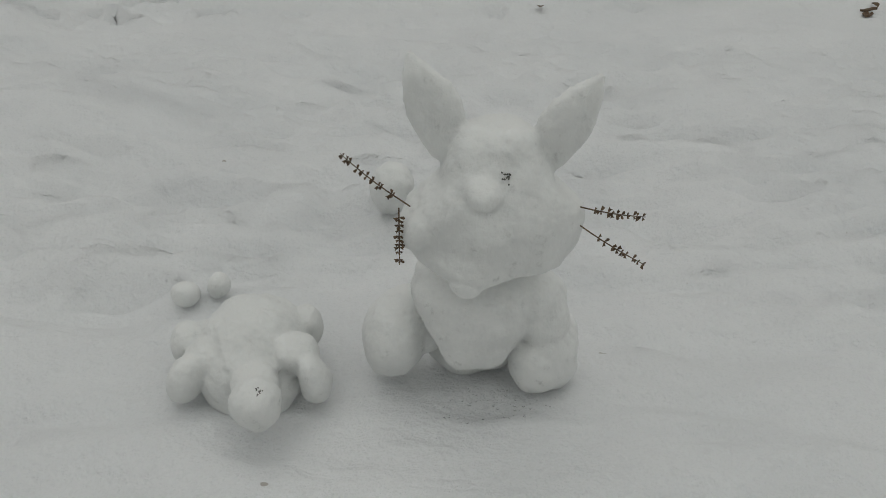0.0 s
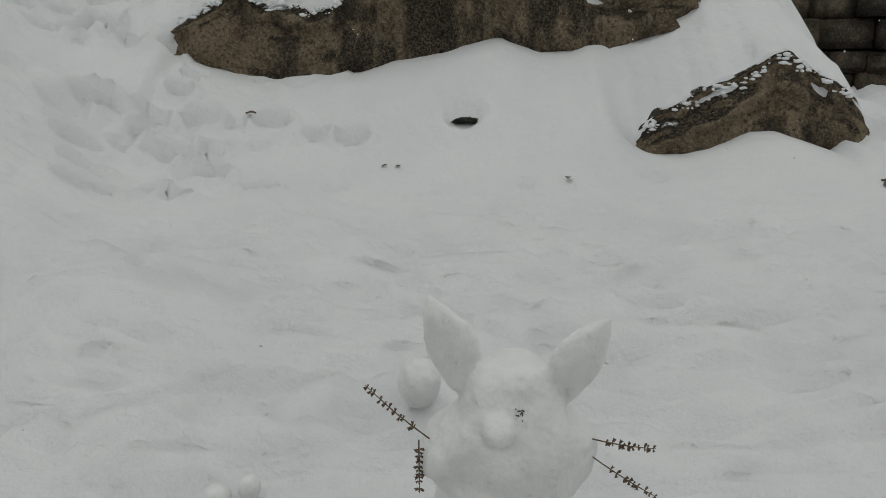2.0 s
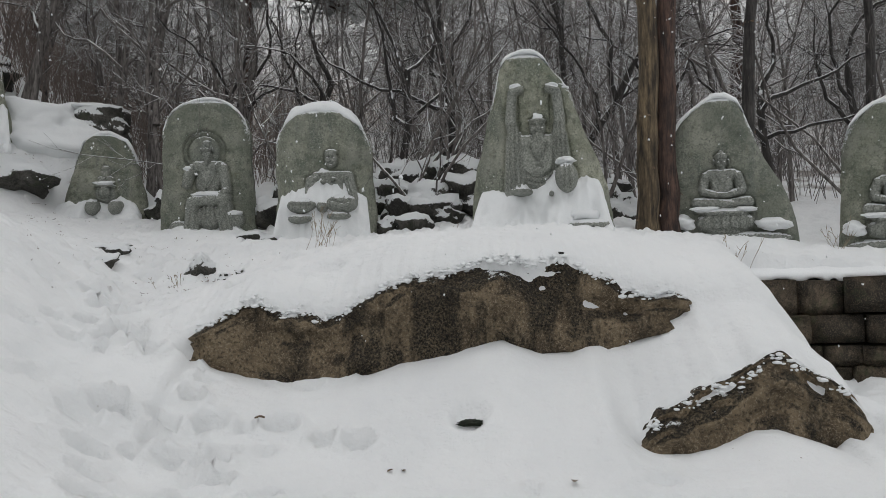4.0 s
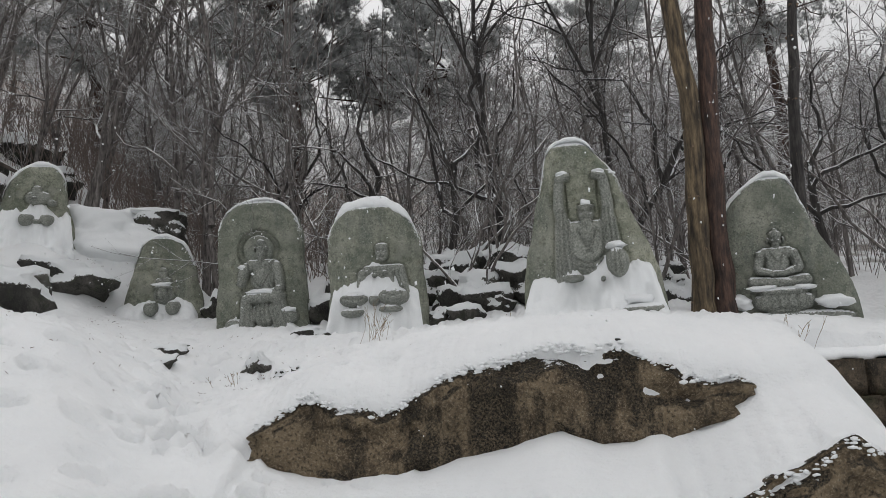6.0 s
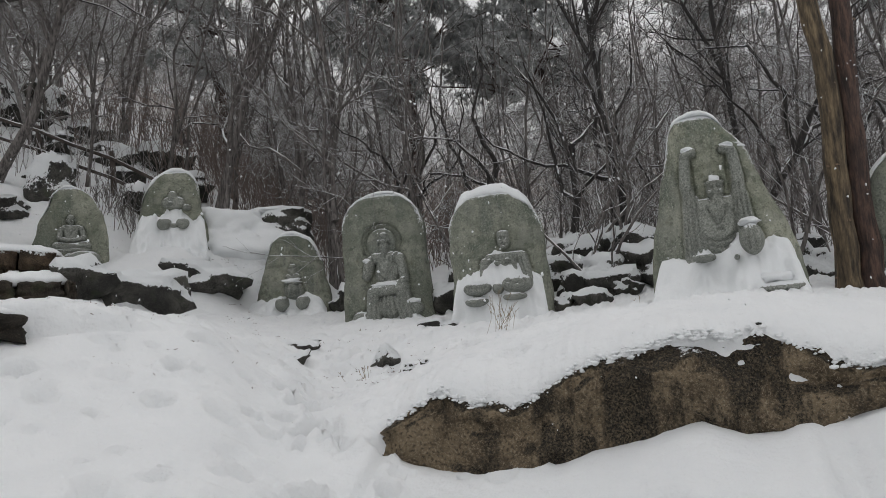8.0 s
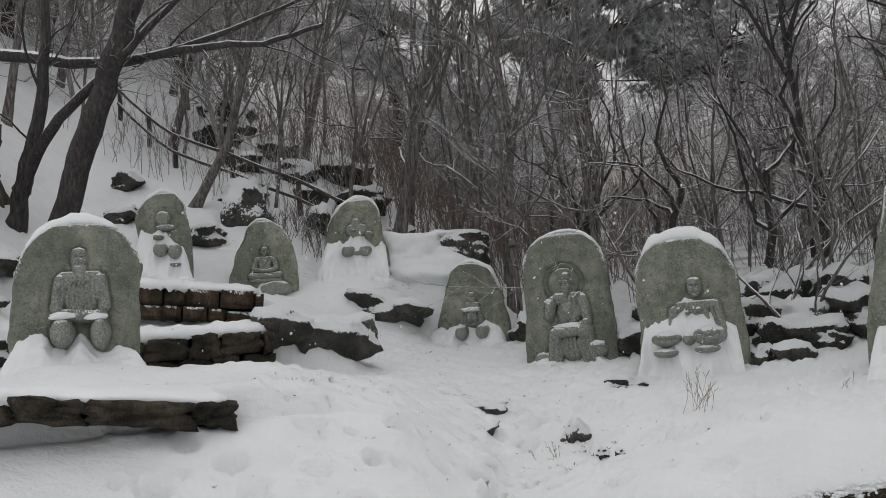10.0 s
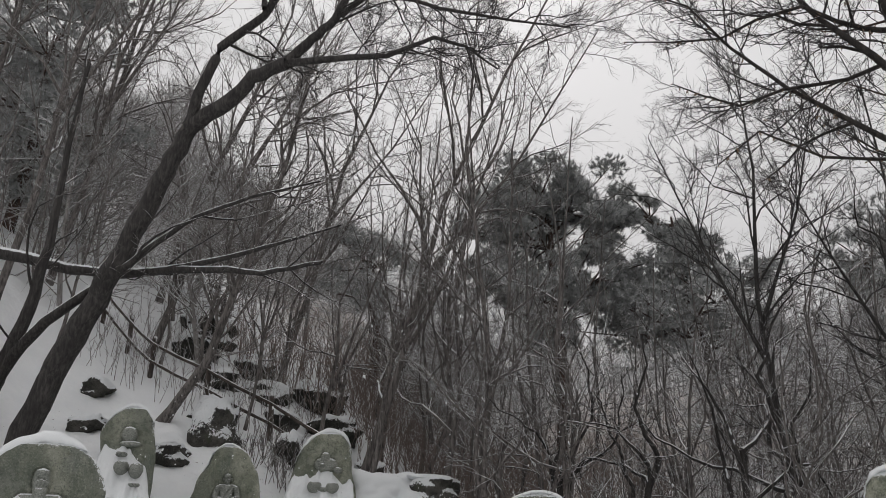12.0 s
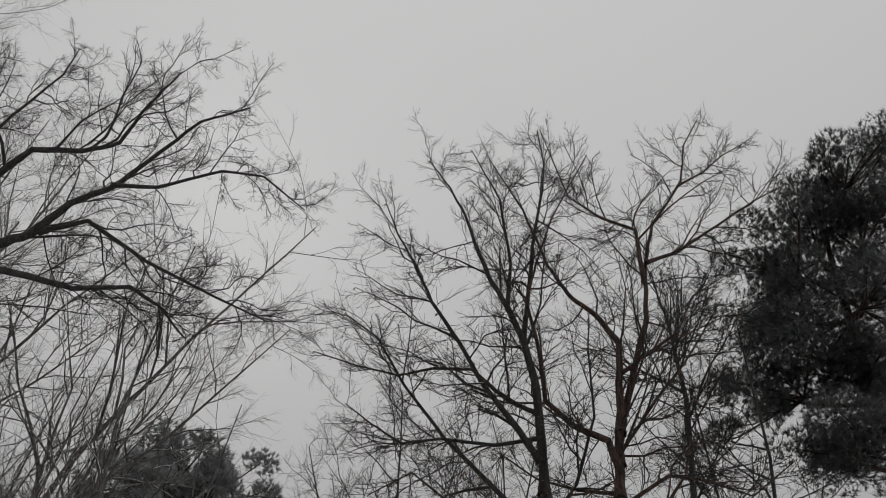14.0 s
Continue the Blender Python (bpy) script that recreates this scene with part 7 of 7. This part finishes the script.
def pressed_seed(p, normal, size, label):
    """A small mottled seed head pressed into the snow as an eye."""
    bm = bmesh.new()
    r = random.Random(int(p[0] * 1e4))
    for _ in range(16):
        u, v = r.gauss(0, 0.45), r.gauss(0, 0.6)
        ellipsoid(bm, (u * size, v * size, r.uniform(-0.1, 0.1) * size), (size * 0.22, size * 0.16, size * 0.2), 0, 0, r.uniform(0, 180), 1)
    me = bpy.data.meshes.new("seed_eye")
    bm.to_mesh(me)
    bm.free()
    me.materials.append(DARK_SEED)
    thing("seed_eye", me, label, "seed", Matrix.Translation(p) @ Vector(normal).to_track_quat("Z", "Y").to_matrix().to_4x4(), "pressed seeds")


def on_surface(name, x, z, y0=0.6, y1=1.0):
    """Where a straight line along y first meets a thing."""
    bpy.context.view_layer.update()
    ob = bpy.data.objects[name]
    hit, p, n, _ = ob.ray_cast(Vector((x, y0, z)), Vector((0, 0.94, -0.34)))
    return (p + Vector(NEAR), n) if hit else (Vector((x, (y0 + y1) / 2, z)) + Vector(NEAR), Vector((0, -1, 0)))


p, n = on_surface("snow_rabbit", 0.073, 0.43)
pressed_seed(p + n * 0.0005, n, 0.0065, "mottled seed head pressed in as the snow rabbit's eye")
p, n = on_surface("snow_turtle", -0.222, 0.150)
pressed_seed(p + n * 0.0005, n, 0.0050, "mottled seed head pressed in as the snow turtle's eye")


# ---- small things on the snow ----
def withered_leaf(x, y, size, turn, seed, label="withered brown leaf lying on the snow"):
    """A curled leaf with a midrib."""
    r = random.Random(seed)
    V, F, n = [], [], 9
    for i in range(n):
        t = i / (n - 1)
        w = size * 0.34 * math.sin(math.pi * (0.06 + 0.9 * t) ** 0.8)
        for s in (-1, -0.5, 0, 0.5, 1):
            V.append((size * (t - 0.5), w * s, size * (0.16 * s * s + 0.12 * math.sin(3 * t + seed) + 0.03 * r.random()) + 0.01))
    for i in range(n - 1):
        for k in range(4):
            a = i * 5 + k
            F.append((a, a + 1, a + 6, a + 5))
    me = from_arrays("withered_leaf", V, F, DRY_LEAF)
    ob = thing("withered_leaf", me, label, "leaf", pose(x, y, gz(x, y) - 0.004, 0, 0, turn), "leaves on the snow")
    return ob


for i, (x, y, s) in enumerate(((-1.12, 3.94, 0.05), (0.35, 3.44, 0.045), (1.63, 3.36, 0.06), (1.60, 3.30, 0.06), (-0.38, 3.57, 0.03), (-0.44, 3.56, 0.025), (1.68, 3.42, 0.04))):
    withered_leaf(x + 0.17, y - 0.10, s, i * 77, i)


def grass_tuft(x, y, h, count, seed, label):
    """Thin dry stems fanning up out of the snow."""
    r = random.Random(seed)
    ob = root("dry_grass", label, "grass", pose(x, y, gz(x, y)), "dry grass")
    for _ in range(count):
        V, F = [], []
        p = Vector((r.gauss(0, 0.05), r.gauss(0, 0.04), -0.03))
        q = shoot(r, p, Vector((r.gauss(0, 0.45), r.gauss(0, 0.2), 1)).normalized(), h * r.uniform(0.5, 1.1), 5, 0.10, 0.0)
        tube(V, F, q, [0.0018, 0.0018, 0.0017, 0.0016, 0.0014, 0.0012], 3)
        for c in range(3):
            pp, dd, _ = path_point(q, r.uniform(0.5, 0.98))
            d2 = (dd + Vector((r.gauss(0, 0.5), r.gauss(0, 0.3), 0.2))).normalized()
            tube(V, F, [pp, pp + d2 * h * 0.16], [0.002, 0.0015], 3)
        part("stem", from_arrays("stem", V, F, DRY_GRASS), ob)


grass_tuft(-1.15, 6.3, 0.32, 15, 1, "dry grass stems standing out of the snow")
grass_tuft(1.80, 5.6, 0.30, 9, 2, "dry grass stems on the edge of the mound")
grass_tuft(-2.15, 5.85, 0.14, 6, 3, "short dry stems beside a stone")
grass_tuft(3.2, 7.3, 0.30, 8, 4, "dry stems in front of a stele")
grass_tuft(-0.15, 6.9, 0.20, 3, 5, "a few dry stems in the snow")



def stubble(count, areas, seed):
    """Stem ends and leaf scraps that just show through the snow."""
    r = random.Random(seed)
    V, F = [], []
    for _ in range(count):
        cx, cy, rx, ry = r.choice(areas)
        x, y = cx + r.gauss(0, 0.45) * rx, cy + r.gauss(0, 0.45) * ry
        p = Vector((x, y, gz(x, y) - 0.006))
        for _ in range(r.randint(1, 4)):
            d = Vector((r.gauss(0, 0.9), r.gauss(0, 0.6), r.uniform(0.15, 0.9))).normalized()
            q = p + Vector((r.gauss(0, 0.02), r.gauss(0, 0.02), 0))
            tube(V, F, [q, q + d * r.uniform(0.006, 0.024)], [r.uniform(0.0015, 0.004), 0.0015], 4)
    thing("stubble", from_arrays("stubble", V, F, BRUSH), "dark stem ends and leaf scraps showing through the snow", "stubble", kind="stuff")


stubble(620, ((-4.9, 8.9, 1.0, 1.6), (-5.6, 10.6, 0.8, 0.8), (-8.6, 6.2, 1.3, 1.3), (-8.0, 10.4, 0.9, 0.8), (-3.2, 7.0, 1.4, 0.9), (-2.1, 6.0, 0.8, 0.5), (-10.3, 9.3, 1.2, 1.6), (-3.6, 5.2, 1.6, 1.4)), 91)

# mossy hole in the slope
thing("moss_patch", rock_mesh("moss_patch", (0.062, 0.036, 0.014), MOSS, 5, 0.6, 0.2, 4, 0.35), "dark mossy stone in a hollow of the snow", "moss", pose(0.09, 3.82, gz(0.09, 3.82) + 0.006))
# cairn pebble on the long boulder
thing("pebble", rock_mesh("pebble", (0.022, 0.02, 0.022), GREY_ROCK, 8, 0.2, 0.3, 2), "small pebble set on top of the boulder", "stone", pose(0.585, 4.53, 0.985), "pebbles")
thing("pebble", rock_mesh("pebble", (0.016, 0.015, 0.014), GREY_ROCK, 9, 0.2, 0.3, 2), "tiny pebble balanced on another pebble", "stone", pose(0.585, 4.53, 1.013), "pebbles")


# grit in the hollow under the snow rabbit
def grit(count, seed):
    r = random.Random(seed)
    V, F = [], []
    for _ in range(count):
        x, y = NEAR[0] + r.gauss(0.052, 0.036), NEAR[1] + r.gauss(0.888, 0.016)
        s = 0.0006 + 0.0016 * r.random() ** 2
        p = Vector((x, y, gz(x, y) + s * 0.4))
        i = len(V)
        V += [p + Vector(d) * s * r.uniform(0.6, 1.4) for d in ((1, 0, 0), (-1, 0, 0), (0, 1, 0), (0, -1, 0), (0, 0, 1), (0, 0, -1))]
        F += [(i, i + 2, i + 4), (i + 2, i + 1, i + 4), (i + 1, i + 3, i + 4), (i + 3, i, i + 4), (i + 2, i, i + 5), (i + 1, i + 2, i + 5), (i + 3, i + 1, i + 5), (i, i + 3, i + 5)]
    thing("grit", from_arrays("grit", V, F, GREY_ROCK), "dark grit in the snow under the snow rabbit", "grit", kind="stuff")


grit(170, 5)


# ---- snow still falling ----
def snowflakes(count, seed, near=2.2, far=13, small=0.003, big=0.0075):
    """Loose flakes hanging in the air over the slope."""
    r = random.Random(seed)
    V, F = [], []
    for _ in range(count):
        y = r.uniform(near, far)
        x = r.uniform(-1.0, 0.55) * y
        p = Vector((x, y, gz(x, y) + r.uniform(0.3, 0.3 + 0.55 * y)))
        s = r.uniform(small, big)
        i = len(V)
        k = Vector((r.uniform(0.5, 1.2), r.uniform(0.5, 1.2), r.uniform(0.6, 1.7)))
        turn = Euler((r.uniform(0, 3), r.uniform(-0.6, 0.6), r.uniform(0, 3)))
        for d in ((1, 0, 0.2), (-1, 0.1, -0.2), (0, 1, 0), (0.1, -1, 0), (0.2, 0, 1), (-0.2, 0, -1)):
            d = Vector(d) * r.uniform(0.6, 1.3)
            d.rotate(turn)
            V.append(p + Vector((d.x * k.x, d.y * k.y, d.z * k.z)) * s)
        F += [(i, i + 2, i + 4), (i + 2, i + 1, i + 4), (i + 1, i + 3, i + 4), (i + 3, i, i + 4), (i + 2, i, i + 5), (i + 1, i + 2, i + 5), (i + 3, i + 1, i + 5), (i, i + 3, i + 5)]
    thing("snowflakes", from_arrays("snowflakes", V, F, SNOW), "white snowflakes falling through the air", "snow", kind="stuff")


snowflakes(1700, 77, 3.8, 14, 0.0035, 0.0105)
snowflakes(5200, 78, 11, 30, 0.005, 0.011)
